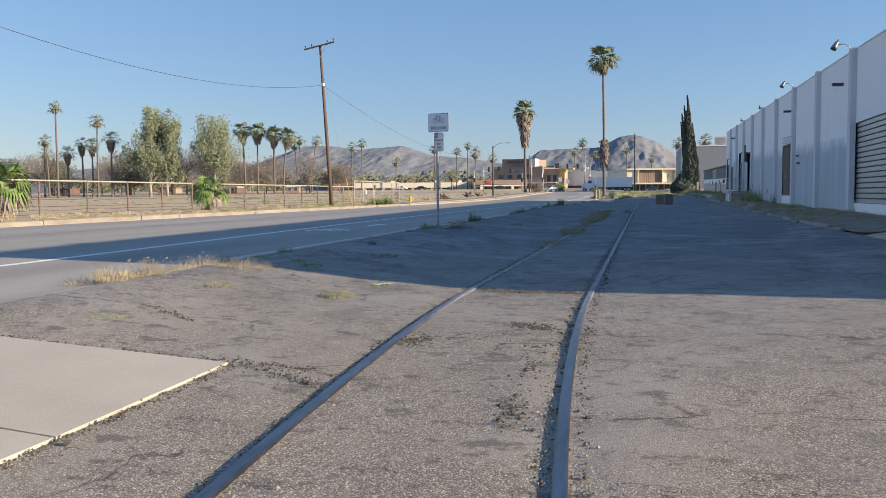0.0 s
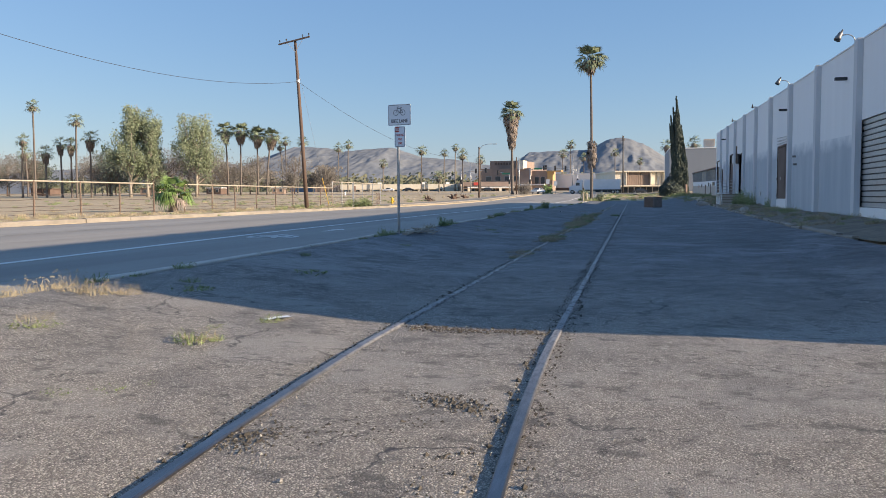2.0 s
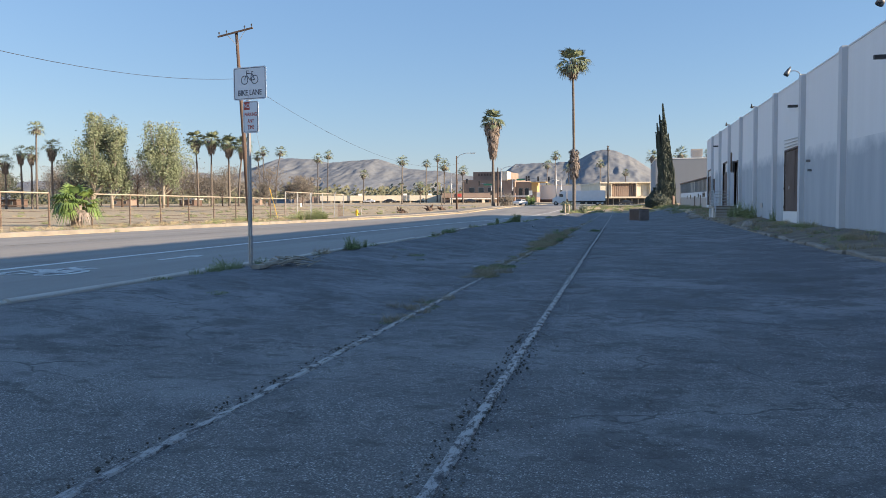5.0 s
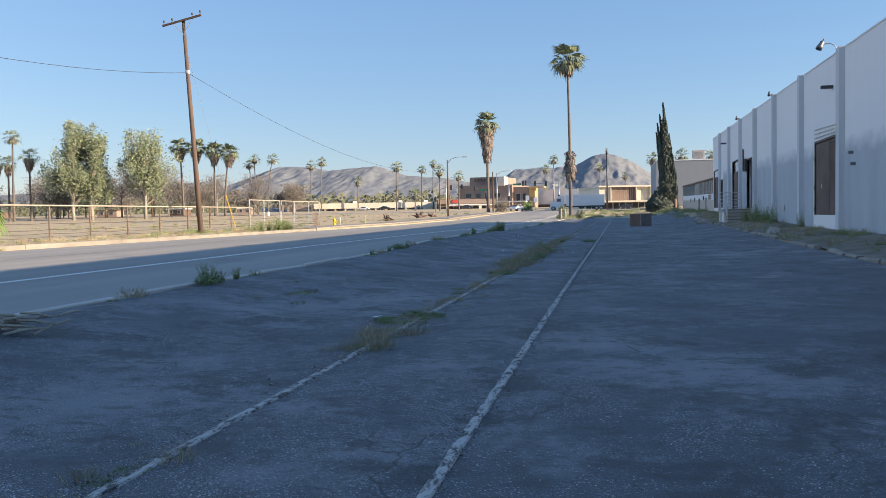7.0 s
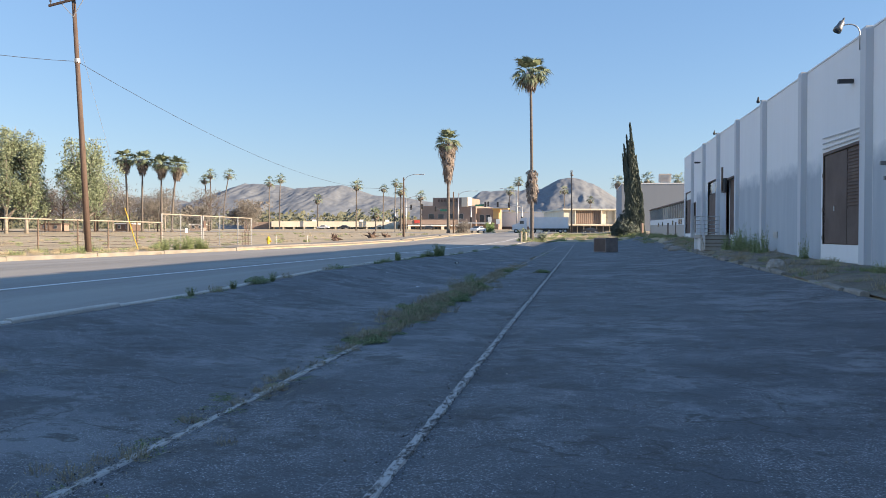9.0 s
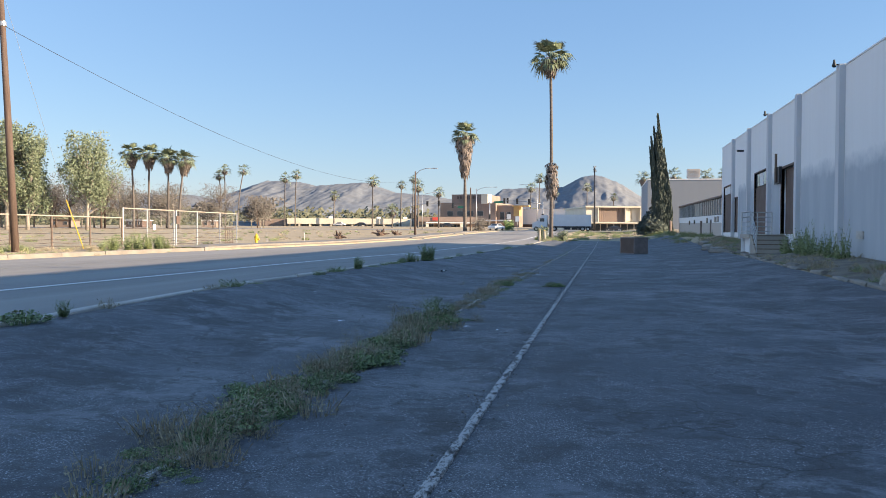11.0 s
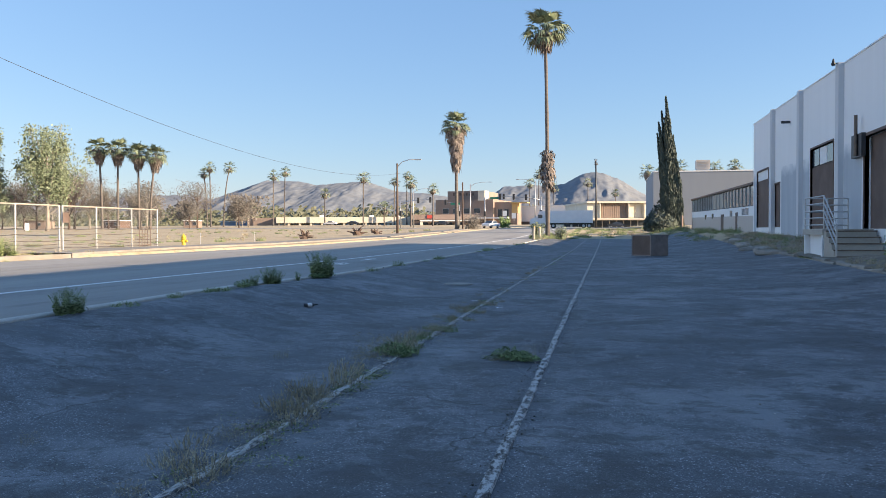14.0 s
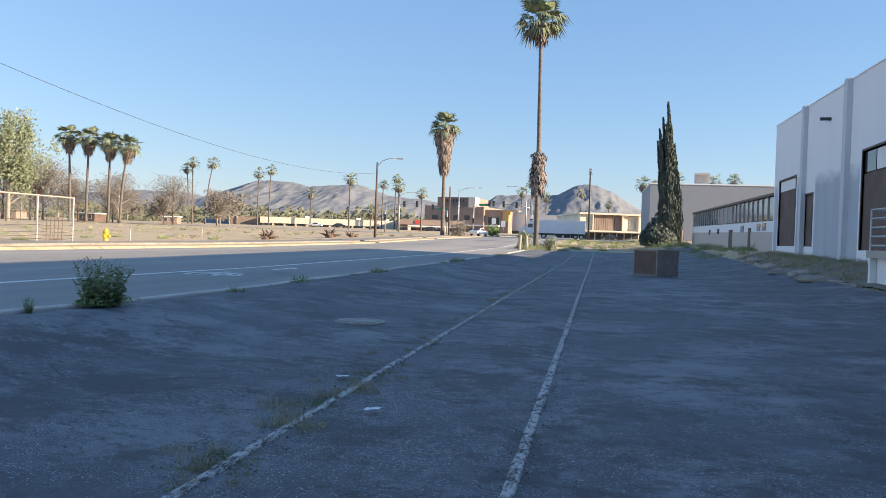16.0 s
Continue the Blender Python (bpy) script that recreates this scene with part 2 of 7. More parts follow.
M_WHITE = mat_two("white_paint", (0.72, 0.72, 0.72), (0.82, 0.82, 0.82), 3, 60, 0.6, relief=0.1, var=0.05)
M_BLACK = mat_two("black_paint", (0.02, 0.02, 0.02), (0.035, 0.035, 0.035), 3, 60, 0.5, relief=0.1, var=0.1)
M_FROND = mat_two("palm_frond", (0.11, 0.14, 0.08), (0.225, 0.26, 0.165), 1.0, 12, 0.55, relief=0.1, each=0.45)
M_SKIRT = mat_two("dead_frond", (0.165, 0.135, 0.115), (0.30, 0.25, 0.22), 1.2, 12, 0.9, relief=0.3, each=0.4)
M_TRUNK = mat_two("palm_trunk", (0.10, 0.086, 0.077), (0.18, 0.155, 0.138), 1.0, 10, 0.9, stretch=(1, 1, 4), relief=0.6, dist=0.03)
M_LEAF = mat_two("grey_green_leaf", (0.115, 0.148, 0.085), (0.225, 0.262, 0.162), 0.9, 9, 0.6, relief=0.1, each=0.6)
M_CYPRESS = mat_two("cypress_foliage", (0.055, 0.074, 0.064), (0.115, 0.14, 0.11), 0.8, 6, 0.7, relief=0.3)
M_DRYLEAF = mat_two("dry_brush", (0.095, 0.087, 0.077), (0.185, 0.168, 0.15), 0.3, 6, 0.8, relief=0.2, each=0.25)
M_WEED = mat_two("weed_green", (0.17, 0.22, 0.095), (0.33, 0.375, 0.18), 1.5, 20, 0.7, relief=0.1, each=0.35)
M_STRAW = mat_two("straw_grass", (0.30, 0.25, 0.16), (0.45, 0.385, 0.265), 1.5, 20, 0.8, relief=0.1, each=0.35)
M_MALLOW = mat_two("mallow_leaf", (0.12, 0.175, 0.065), (0.25, 0.315, 0.13), 6, 40, 0.6, relief=0.1, each=0.5)
M_OATS = mat_two("dry_oat_grass", (0.25, 0.215, 0.14), (0.40, 0.355, 0.25), 4, 30, 0.8, relief=0.1)
M_BARK = mat_two("pale_bark", (0.25, 0.22, 0.18), (0.38, 0.34, 0.29), 2, 20, 0.9, relief=0.4)
M_CREAM = mat_two("cream_stucco", (0.66, 0.60, 0.49), (0.74, 0.68, 0.57), 0.3, 20, 0.85, relief=0.15, var=0.05)
M_BROWN = mat_two("brown_board", (0.10, 0.065, 0.05), (0.16, 0.11, 0.09), 1.0, 30, 0.75, relief=0.2, var=0.2)
# blue-grey distance haze is mixed into the hills' base colour
M_MOUNT = mat_two("hazed_hill_chaparral", (0.15, 0.17, 0.20), (0.205, 0.212, 0.218), 0.007, 0.035, 0.95, relief=0.0, var=0.22)
M_TAN = mat_two("tan_brick_wall", (0.25, 0.185, 0.155), (0.32, 0.245, 0.20), 0.3, 12, 0.9, relief=0.2, var=0.1)
# near-black for dark parts, also put behind panes for the unlit rooms
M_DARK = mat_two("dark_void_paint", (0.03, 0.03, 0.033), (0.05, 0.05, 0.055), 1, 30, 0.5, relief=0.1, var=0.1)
M_YELLOW = mat_two("yellow_paint", (0.62, 0.40, 0.03), (0.72, 0.48, 0.05), 6, 60, 0.5, relief=0.1, var=0.1)

M_RED = mat_two("red_paint", (0.42, 0.05, 0.04), (0.50, 0.07, 0.05), 3, 60, 0.5, relief=0.1, var=0.1)
M_NAVY = mat_two("sign_legend", (0.03, 0.035, 0.06), (0.04, 0.045, 0.07), 3, 60, 0.5, relief=0.05, var=0.05)
M_SIGN = mat_two("reflective_sheeting", (0.74, 0.76, 0.80), (0.82, 0.84, 0.87), 5, 80, 0.35, relief=0.05, var=0.04)
M_LINE = mat_two("worn_road_paint", (0.74, 0.73, 0.70), (0.88, 0.87, 0.84), 6, 60, 0.7, relief=0.1, var=0.2)
M_FADED = mat_two("faded_road_paint", (0.27, 0.255, 0.22), (0.40, 0.37, 0.30), 2, 40, 0.8, relief=0.1, var=0.2)
M_BLUE = mat_two("blue_metal", (0.10, 0.17, 0.27), (0.14, 0.22, 0.33), 1, 30, 0.5, relief=0.05, var=0.1)
M_GREEN = mat_two("green_sign", (0.02, 0.16, 0.10), (0.03, 0.20, 0.13), 3, 60, 0.4, relief=0.05, var=0.05)
M_CARWHITE = mat_two("white_car_paint", (0.74, 0.74, 0.75), (0.80, 0.80, 0.81), 1, 40, 0.25, relief=0.02, var=0.02)
M_CARDARK = mat_two("dark_car_paint", (0.04, 0.045, 0.055), (0.06, 0.065, 0.075), 1, 40, 0.25, relief=0.02, var=0.02)
M_TYRE = mat_two("tyre_rubber", (0.02, 0.02, 0.02), (0.03, 0.03, 0.03), 5, 60, 0.85, relief=0.2, var=0.1)
M_DEAD = mat_two("bleached_wood", (0.32, 0.275, 0.215), (0.46, 0.405, 0.33), 4, 40, 0.9, relief=0.3, var=0.2)
M_STONE = mat_two("loose_stone", (0.20, 0.185, 0.165), (0.40, 0.375, 0.335), 9, 60, 0.9, relief=0.3, var=0.2, each=0.6)
M_OLDKERB = mat_two("weathered_kerb", (0.20, 0.178, 0.152), (0.33, 0.298, 0.255), 0.9, 30, 0.9, relief=0.5, var=0.25)
# grey wall paint darkened and blued to hold the facade's shade
M_GREYW = mat_wall("grey_wall_shade_tint", (0.28, 0.305, 0.34), (0.25, 0.272, 0.305))
M_WOODS = mat_two("dusty_far_foliage", (0.075, 0.09, 0.06), (0.17, 0.17, 0.115), 0.1, 2, 0.8, relief=0.1)
M_OCHRE = mat_two("sunlit_ochre", (0.50, 0.33, 0.14), (0.58, 0.40, 0.19), 0.3, 20, 0.85, relief=0.1, var=0.06)
M_LAMP = mat_two("grey_cast_metal", (0.15, 0.15, 0.155), (0.22, 0.22, 0.225), 6, 60, 0.5, 0.5, relief=0.1, var=0.1)
M_OLDWIRE = mat_two("old_rusted_wire", (0.05, 0.04, 0.035), (0.085, 0.068, 0.058), 6, 60, 0.8, relief=0.1, var=0.1)
M_EARTH = mat_two("weedy_earth", (0.13, 0.11, 0.085), (0.25, 0.215, 0.165), 1.4, 25, 0.95, relief=0.6, dist=0.03, var=0.35)
M_SOIL = mat_two("dark_soil", (0.05, 0.043, 0.035), (0.11, 0.095, 0.075), 9, 60, 0.95, relief=0.3, var=0.3)
M_YOUNG = mat_two("young_palm_leaf", (0.09, 0.16, 0.035), (0.20, 0.29, 0.09), 1.5, 14, 0.5, relief=0.1)


def mat_glass():
    m, nt, b = nodes("window_glass", 0.08)
    b.inputs["Base Color"].default_value = (0.05, 0.06, 0.07, 1)
    b.inputs["Specular IOR Level"].default_value = 0.8
    return m


M_GLASS = mat_glass()


# ---- mesh building ----
class Mesh:
    """Vertices and faces of one mesh, gathered piece by piece."""

    def __init__(self):
        self.v, self.f = [], []

    def add(self, verts, faces):
        n = len(self.v)
        self.v += [tuple(p) for p in verts]
        self.f += [tuple(i + n for i in f) for f in faces]
        return self

    def box(self, c, s, rz=0.0, taper=1.0):
        x, y, z = (a / 2 for a in s)
        k = taper
        pts = [(-x, -y, -z), (x, -y, -z), (x, y, -z), (-x, y, -z), (-x * k, -y * k, z), (x * k, -y * k, z), (x * k, y * k, z), (-x * k, y * k, z)]
        co, si = math.cos(rz), math.sin(rz)
        pts = [(c[0] + px * co - py * si, c[1] + px * si + py * co, c[2] + pz) for px, py, pz in pts]
        return self.add(pts, [(3, 2, 1, 0), (4, 5, 6, 7), (0, 1, 5, 4), (1, 2, 6, 5), (2, 3, 7, 6), (3, 0, 4, 7)])

    def span(self, a, b):
        """A box from corner a to corner b."""
        return self.box([(p + q) / 2 for p, q in zip(a, b)], [abs(q - p) for p, q in zip(a, b)])

    def tube(self, pts, radii, n=8, cap=True):
        pts = [Vector(p) for p in pts]
        if isinstance(radii, (int, float)):
            radii = [radii] * len(pts)
        rings, side = [], None
        for i, p in enumerate(pts):
            d = (pts[min(i + 1, len(pts) - 1)] - pts[max(i - 1, 0)]).normalized()
            if side is None:
                side = d.orthogonal().normalized()
            side = (side - d * side.dot(d)).normalized()
            up = d.cross(side)
            rings.append([p + (side * math.cos(a) + up * math.sin(a)) * radii[i] for a in (2 * math.pi * k / n for k in range(n))])
        vs = [q for r in rings for q in r]
        fs = [(i * n + k, i * n + (k + 1) % n, (i + 1) * n + (k + 1) % n, (i + 1) * n + k) for i in range(len(pts) - 1) for k in range(n)]
        if cap:
            fs += [tuple(range(n - 1, -1, -1)), tuple((len(pts) - 1) * n + k for k in range(n))]
        return self.add(vs, fs)

    def lathe(self, c, prof, n=16):
        """A body of revolution about the vertical through c: prof rows of (radius, height)."""
        vs = [(c[0] + r * math.cos(2 * math.pi * k / n), c[1] + r * math.sin(2 * math.pi * k / n), c[2] + z) for r, z in prof for k in range(n)]
        fs = [(i * n + k, i * n + (k + 1) % n, (i + 1) * n + (k + 1) % n, (i + 1) * n + k) for i in range(len(prof) - 1) for k in range(n)]
        return self.add(vs, fs + [tuple(range(n - 1, -1, -1)), tuple((len(prof) - 1) * n + k for k in range(n))])

    def data(self, name, smooth=False):
        me = bpy.data.meshes.new(name)
        me.from_pydata(self.v, [], self.f)
        if smooth:
            me.polygons.foreach_set("use_smooth", [True] * len(me.polygons))
        me.update()
        return me


def part(name, mesh, material, parent=None, label="", smooth=False):
    """One mesh object, under its thing where one is given."""
    ob = new(name, mesh.data(name, smooth))
    ob.data.materials.append(material)
    if parent is not None:
        ob.parent = parent
    if label:
        ob["label"] = label
    return ob


def thing(name, label, category, at=(0, 0, 0), rz=0.0, group="", kind=""):
    ob = new(name)
    ob.matrix_basis = pose(*at, 0, 0, rz)
    ob.empty_display_size = 0.2
    return tagged(ob, label, category, group, kind)


def setting(name, mesh, material, label, category, smooth=False):
    return tagged(part(name, mesh, material, None, "", smooth), label, category, "", "structure")


# ---- the lie of the land ----
ACROSS = [(-900, 0.6), (-60, 0.5), (-25, 0.36), (-19.2, 0.34), (-19.0, 0.2), (-11.5, 0.3), (-4.05, 0.2), (-3.7, 0.28), (-1.5, 0.06), (-0.3, 0.0), (1.8, 0.0),
          (5.5, 0.03), (7.6, 0.16), (8.6, 0.32), (10.5, 0.46), (14, 0.8), (60, 1.0), (900, 1.5)]
ALONG = [(-200, 0.0), (100, 0.0), (130, 0.18), (155, 0.6), (197, 1.2), (290, 2.0), (330, 2.8), (700, 4.0), (4500, 6.0)]


def table(rows, x):
    for (a, p), (b, q) in zip(rows, rows[1:]):
        if x <= b:
            return p + (q - p) * max(0.0, (x - a) / (b - a))
    return rows[-1][1]


def land(x, y):
    z = table(ACROSS, x) + table(ALONG, y)
    if x > 8.8:
        z += max(0.0, min(1.0, (x - 8.8) / 1.7)) * max(0.0, min(0.5, (y - 55) * 0.012)) * max(0.0, min(1.0, abs(y - 75.5) / 3 - 0.6)) * max(0.0, min(1, (190 - y) / 60))
    if 40 < y < 66 and -6.8 < x < -2.0:
        z += 0.11 * max(0.0, min(1.0, (y - 40) / 6, (66 - y) / 8)) * max(0.0, min(1.0, (x + 6.8) / 2.4, (-2.0 - x) / 1.4))
    if y < 11 and -5 < x < 7:
        z -= 0.012 * min(7, 11 - y)
    return z


def bend(y):
    """The track's sideways shift where it curves towards the camera."""
    return 0.0065 * max(0.0, 11.5 - y) ** 2 if y > 0 else 0.0065 * 11.5 ** 2 - 0.15 * y


def sheet(xs, ys, lift, z_of=land):
    m = Mesh()
    n = len(xs)
    m.v = [(x, y, z_of(x, y) + lift) for y in ys for x in xs]
    m.f = [(j * n + i, j * n + i + 1, (j + 1) * n + i + 1, (j + 1) * n + i) for j in range(len(ys) - 1) for i in range(n - 1)]
    return m


def steps(a, b, d):
    k = max(1, round((b - a) / d))
    return [a + (b - a) * i / k for i in range(k + 1)]


def kerb_right_x(y):
    return max(7.25, 7.5 + 0.03 * (y - 42))


ys_near = steps(-30, 130, 2.0)
ys_all = [-400, -200, -90] + ys_near + steps(140, 400, 12) + [500, 700, 1000, 1600, 2600, 4400]
xs_all = [-4000, -2000, -900, -500, -300, -200, -140, -100, -80, -60, -45, -35, -30, -25, -22, -19.2, -19, -15, -11.5, -8, -6.8, -4.4, -4.05, -3.7, -2.5, -1.5, -0.3, 1.8, 4, 5.5, 7, 7.6, 8.6, 9.5, 10.5, 12, 14, 20, 30, 60, 120, 300, 900, 2000, 4000]


def sunk(x, y):
    """The dirt lies below the paved strips."""
    drop = 0.12 if (-19.0 < x < -4.03 and y < 332) or (-4.06 < x < 7.3 and y < 134) else 0.0
    return land(x, y) - 0.02 - drop


setting("ground", sheet(xs_all, ys_all, 0.0, sunk), M_DIRT, "dry bare dirt ground with thin straw", "ground")
setting("road", sheet([-19.02, -15, -11.5, -8, -6.8, -5.4, -4.4, -4.02], ys_near + steps(140, 330, 10), 0.0), M_ROAD, "worn grey asphalt road with faded white lane lines", "road")


def lot_mesh():
    """The lot's asphalt: uneven, with a gap sunk beside each rail."""
    cols = [-3.86, -3.5, -3.1, -2.7, -2.3, -1.9, -1.5, -1.2, -0.9, -0.65, -0.4, -0.22, -0.11, -0.05, 0.05, 0.11, 0.22, 0.4, 0.6, 0.8, 1.0, 1.2, 1.3, 1.395, 1.455, 1.555, 1.62, 1.75,
            2.0, 2.3, 2.7, 3.1, 3.6, 4.1, 4.6, 5.1, 5.6, 6.1, 6.6, 7.0]
    ys = steps(-14, 60, 0.35) + steps(61, 136, 1.5)
    m = Mesh()
    for y in ys:
        b = bend(y)
        for x in cols + [None]:
            if x is None:
                x = kerb_right_x(y)
                m.v.append((x, y, land(x, y)))
                continue
            gap = 0.008 if (0.04 < abs(x) < 0.12 or 0.04 < abs(x - 1.505) < 0.12) else 0.0
            w = max(0.0, min(1.0, 1 - (abs(x - 0.75) - 0.95) / 2.2))
            px = x + b * w
            rough = 0.022 * noise.fractal(Vector((px * 0.8, y * 0.8, 1.0)), 0.8, 2.0, 4) + 0.008 * noise.noise(Vector((px * 5, y * 5, 3.0)))
            rough *= min(1.0, (x + 3.86) / 0.4) * max(0.2, min(1.0, min(abs(x), abs(x - 1.505)) / 0.4))
            if x <= -0.9 and y < 7.1:
                rough = -0.012
            ragged = gap * (0.45 + 0.8 * max(0, noise.noise(Vector((x, y * 1.3, 7.0))) + 0.35))
            m.v.append((px, y, land(px, y) + rough - ragged))
    n = len(cols) + 1
    m.f = [(j * n + i, j * n + i + 1, (j + 1) * n + i + 1, (j + 1) * n + i) for j in range(len(ys) - 1) for i in range(n - 1)]
    return m


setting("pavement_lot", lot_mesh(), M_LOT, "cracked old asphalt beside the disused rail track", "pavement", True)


def kerb(name, x_of, width, top, bot, y0, y1, label, d=3.0, skew=0.0, skip=0.0, material=None):
    """A kerb of separate stones, a little out of line; skip leaves some out."""
    rng = random.Random(name)
    k = tagged(new(name), label, "kerb", "", "structure")
    for a, b in zip(steps(y0, y1, d), steps(y0, y1, d)[1:]):
        if rng.random() < skip:
            continue
        m = Mesh()
        pts = []
        for y in (a + 0.01, b - 0.01):
            x = x_of(y) + rng.uniform(-skew, skew)
            z = land(x, y) + rng.uniform(-skew, skew) * 0.6
            pts.append([(x, y, z + bot), (x + width, y, z + bot), (x + width, y, z + top - 0.02), (x + width - 0.02, y, z + top), (x + 0.03, y, z + top), (x, y, z + top - 0.03)])
        m.add(pts[0] + pts[1], [(i, (i + 1) % 6, 6 + (i + 1) % 6, 6 + i) for i in range(6)] + [(5, 4, 3, 2, 1, 0), (6, 7, 8, 9, 10, 11)])
        part("kerb_stone", m, material or M_KERB, k)
    return k


kerb("kerb_low", lambda y: -4.02, 0.16, 0.015, -0.25, 9.0, 12.8, "flush broken kerb end under dry grass", 1.9, 0.0)
kerb("kerb_near", lambda y: -4.0, 0.12, 0.075, -0.25, 12.9, 132, "low broken concrete kerb between road and lot", 2.2, 0.025, 0.06)
kerb("kerb_flush", lambda y: -4.03, 0.15, 0.004, -0.25, -12, 8.9, "flush concrete kerb across the driveway", 2.6, 0.0, 0, M_OLDKERB)
kerb("kerb_far", lambda y: -19.3, 0.24, 0.05, -0.25, -30, 76, "pale concrete kerb along the far side of the road", 3.0, 0.02, 0, M_OLDKERB)
kerb("kerb_far_bend", lambda y: -19.3 - 1.7 * min(1.0, (y - 76) / 12), 0.3, 0.03 + 0.05, -0.25, 76, 186, "pale concrete kerb beyond the driveway", 3.0, 0.0, 0, M_OLDKERB)
kerb("kerb_right", kerb_right_x, 0.17, 0.07, -0.2, 26, 101, "broken low concrete kerb along the planting strip", 1.5, 0.07, 0.25, M_OLDKERB)

# ---- pavements, pad and cross street ----
m = Mesh()
for ya, yb in zip(steps(76, 186, 2.5), steps(76, 186, 2.5)[1:]):
    for y in (ya + 0.008, yb - 0.008):
        x = -19.3 - 1.7 * min(1.0, (y - 76) / 12)
        m.v += [(x, y, land(x, y) + 0.07), (x - 3.2, y, land(x - 3.2, y) + 0.04)]
    n = len(m.v)
    m.f.append((n - 4, n - 2, n - 1, n - 3))
setting("pavement_far", m, M_OLDKERB, "pale concrete footway beyond the driveway", "pavement")
pad = tagged(new("pavement_pad"), "smooth pale concrete driveway slabs with joints", "pavement", "", "structure")
for ya, yb in ((-12, -6.3), (-6.28, 0.3), (0.32, 5.23), (5.25, 7.1)):
    for xa, xb in ((-3.5, -0.86),):
        q = []
        for x, y in ((xa, ya), (xb, ya), (xb, yb), (xa, yb)):
            yy = y - (0.08 * (-0.86 - x) if y == 7.1 else 0)
            q.append((x, yy, land(x, yy)))
        part("slab", Mesh().add([(a, b, c - 0.1) for a, b, c in q] + [(a, b, c + 0.007) for a, b, c in q], [(4, 5, 6, 7), (0, 1, 5, 4), (1, 2, 6, 5), (2, 3, 7, 6), (3, 0, 4, 7)]), M_CONC, pad)
setting("road_cross", sheet([-160, -90, -40, -19, -4, 9.5], [203, 209, 215, 222], 0.03), M_ROAD, "asphalt cross street at the junction", "road")


m = Mesh()
ys = steps(24, 102, 1.0)
for y in ys:
    for k in range(8):
        x = kerb_right_x(y) + 0.1 + (10.12 + 0.0218 * (y - 50) - kerb_right_x(y) - 0.1) * k / 7
        m.v.append((x, y, land(x, y) + 0.02 + 0.04 * noise.noise(Vector((x * 1.7, y * 1.7, 2.0)))))
m.f = [(j * 8 + i, j * 8 + i + 1, (j + 1) * 8 + i + 1, (j + 1) * 8 + i) for j in range(len(ys) - 1) for i in range(7)]
setting("ground_strip", m, M_EARTH, "weedy dark earth strip between kerb and warehouse wall", "ground", True)


# ---- road markings ----
def stripe(name, x_of, width, ys, material, label, gap=None):
    m = Mesh()
    for a, b in zip(ys, ys[1:]):
        if gap and int(a / gap) % 2:
            continue
        p = []
        for y in (a, b):
            x = x_of(y)
            p += [(x - width / 2, y, land(x - width / 2, y) + 0.005), (x + width / 2, y, land(x + width / 2, y) + 0.005)]
        m.add(p, [(0, 1, 3, 2)])
    return setting(name, m, material, label, "road marking")


stripe("marking_bike_line", lambda y: table([(-30, -6.6), (12, -6.85), (26, -7.55), (45, -7.9), (62, -7.75), (75, -7.15), (200, -6.9)], y), 0.17, steps(-30, 198, 3), M_LINE, "white painted bike lane line on the road")
stripe("marking_centre", lambda y: -13.2, 0.1, steps(-30, 198, 3), M_FADED, "faded pale centre line on the road")
stripe("marking_edge", lambda y: -16.6, 0.1, steps(-30, 198, 3), M_FADED, "faded pale lane line on the road")


def painted(segments, ox, oy, sx, sy, m, w=0.07):
    """Flat strokes between points of a small drawing, laid on the road."""
    for (a, b), (c, d) in segments:
        p, q = Vector((ox + a * sx, oy + b * sy)), Vector((ox + c * sx, oy + d * sy))
        n = (q - p).orthogonal().normalized() * w / 2
        e = (q - p).normalized() * w * 0.3
        pts = [p + n - e, p - n - e, q - n + e, q + n + e]
        m.add([(v.x, v.y, land(v.x, v.y) + 0.006) for v in pts], [(0, 1, 2, 3)])


def ring(cx, cy, r, n=14):
    return [((cx + r * math.cos(2 * math.pi * i / n), cy + r * math.sin(2 * math.pi * i / n)), (cx + r * math.cos(2 * math.pi * (i + 1) / n), cy + r * math.sin(2 * math.pi * (i + 1) / n))) for i in range(n)]


BIKE = ring(-0.52, 0.0, 0.34) + ring(0.52, 0.0, 0.34) + [((-0.52, 0), (-0.3, 0.52)), ((-0.3, 0.52), (0.24, 0.52)), ((-0.3, 0.4), (0.06, -0.04)), ((0.06, -0.04), (0.24, 0.52)), ((0.06, -0.04), (0.52, 0)), ((0.24, 0.52), (0.52, 0)),
       ((-0.3, 0.52), (-0.34, 0.72)), ((-0.34, 0.72), (-0.2, 0.74)), ((0.24, 0.52), (0.27, 0.62)), ((0.16, 0.63), (0.4, 0.63))]
for oy in (23.4, 71.0):
    m = Mesh()
    painted(BIKE, -6.45, oy, 0.62, 1.5, m, 0.13)
    tagged(part("bike_symbol", m, M_LINE), "white painted bicycle symbol on the road", "road marking", "bike lane symbols", "structure")
    m = Mesh()
    painted([((0, 0), (0, 1.5)), ((-0.14, 1.1), (0, 1.55)), ((0.14, 1.1), (0, 1.55))], -6.35, oy + 3.2, 1, 1, m, 0.14)
    tagged(part("lane_arrow", m, M_LINE), "white painted arrow in the bike lane", "road marking", "bike lane arrows", "structure")


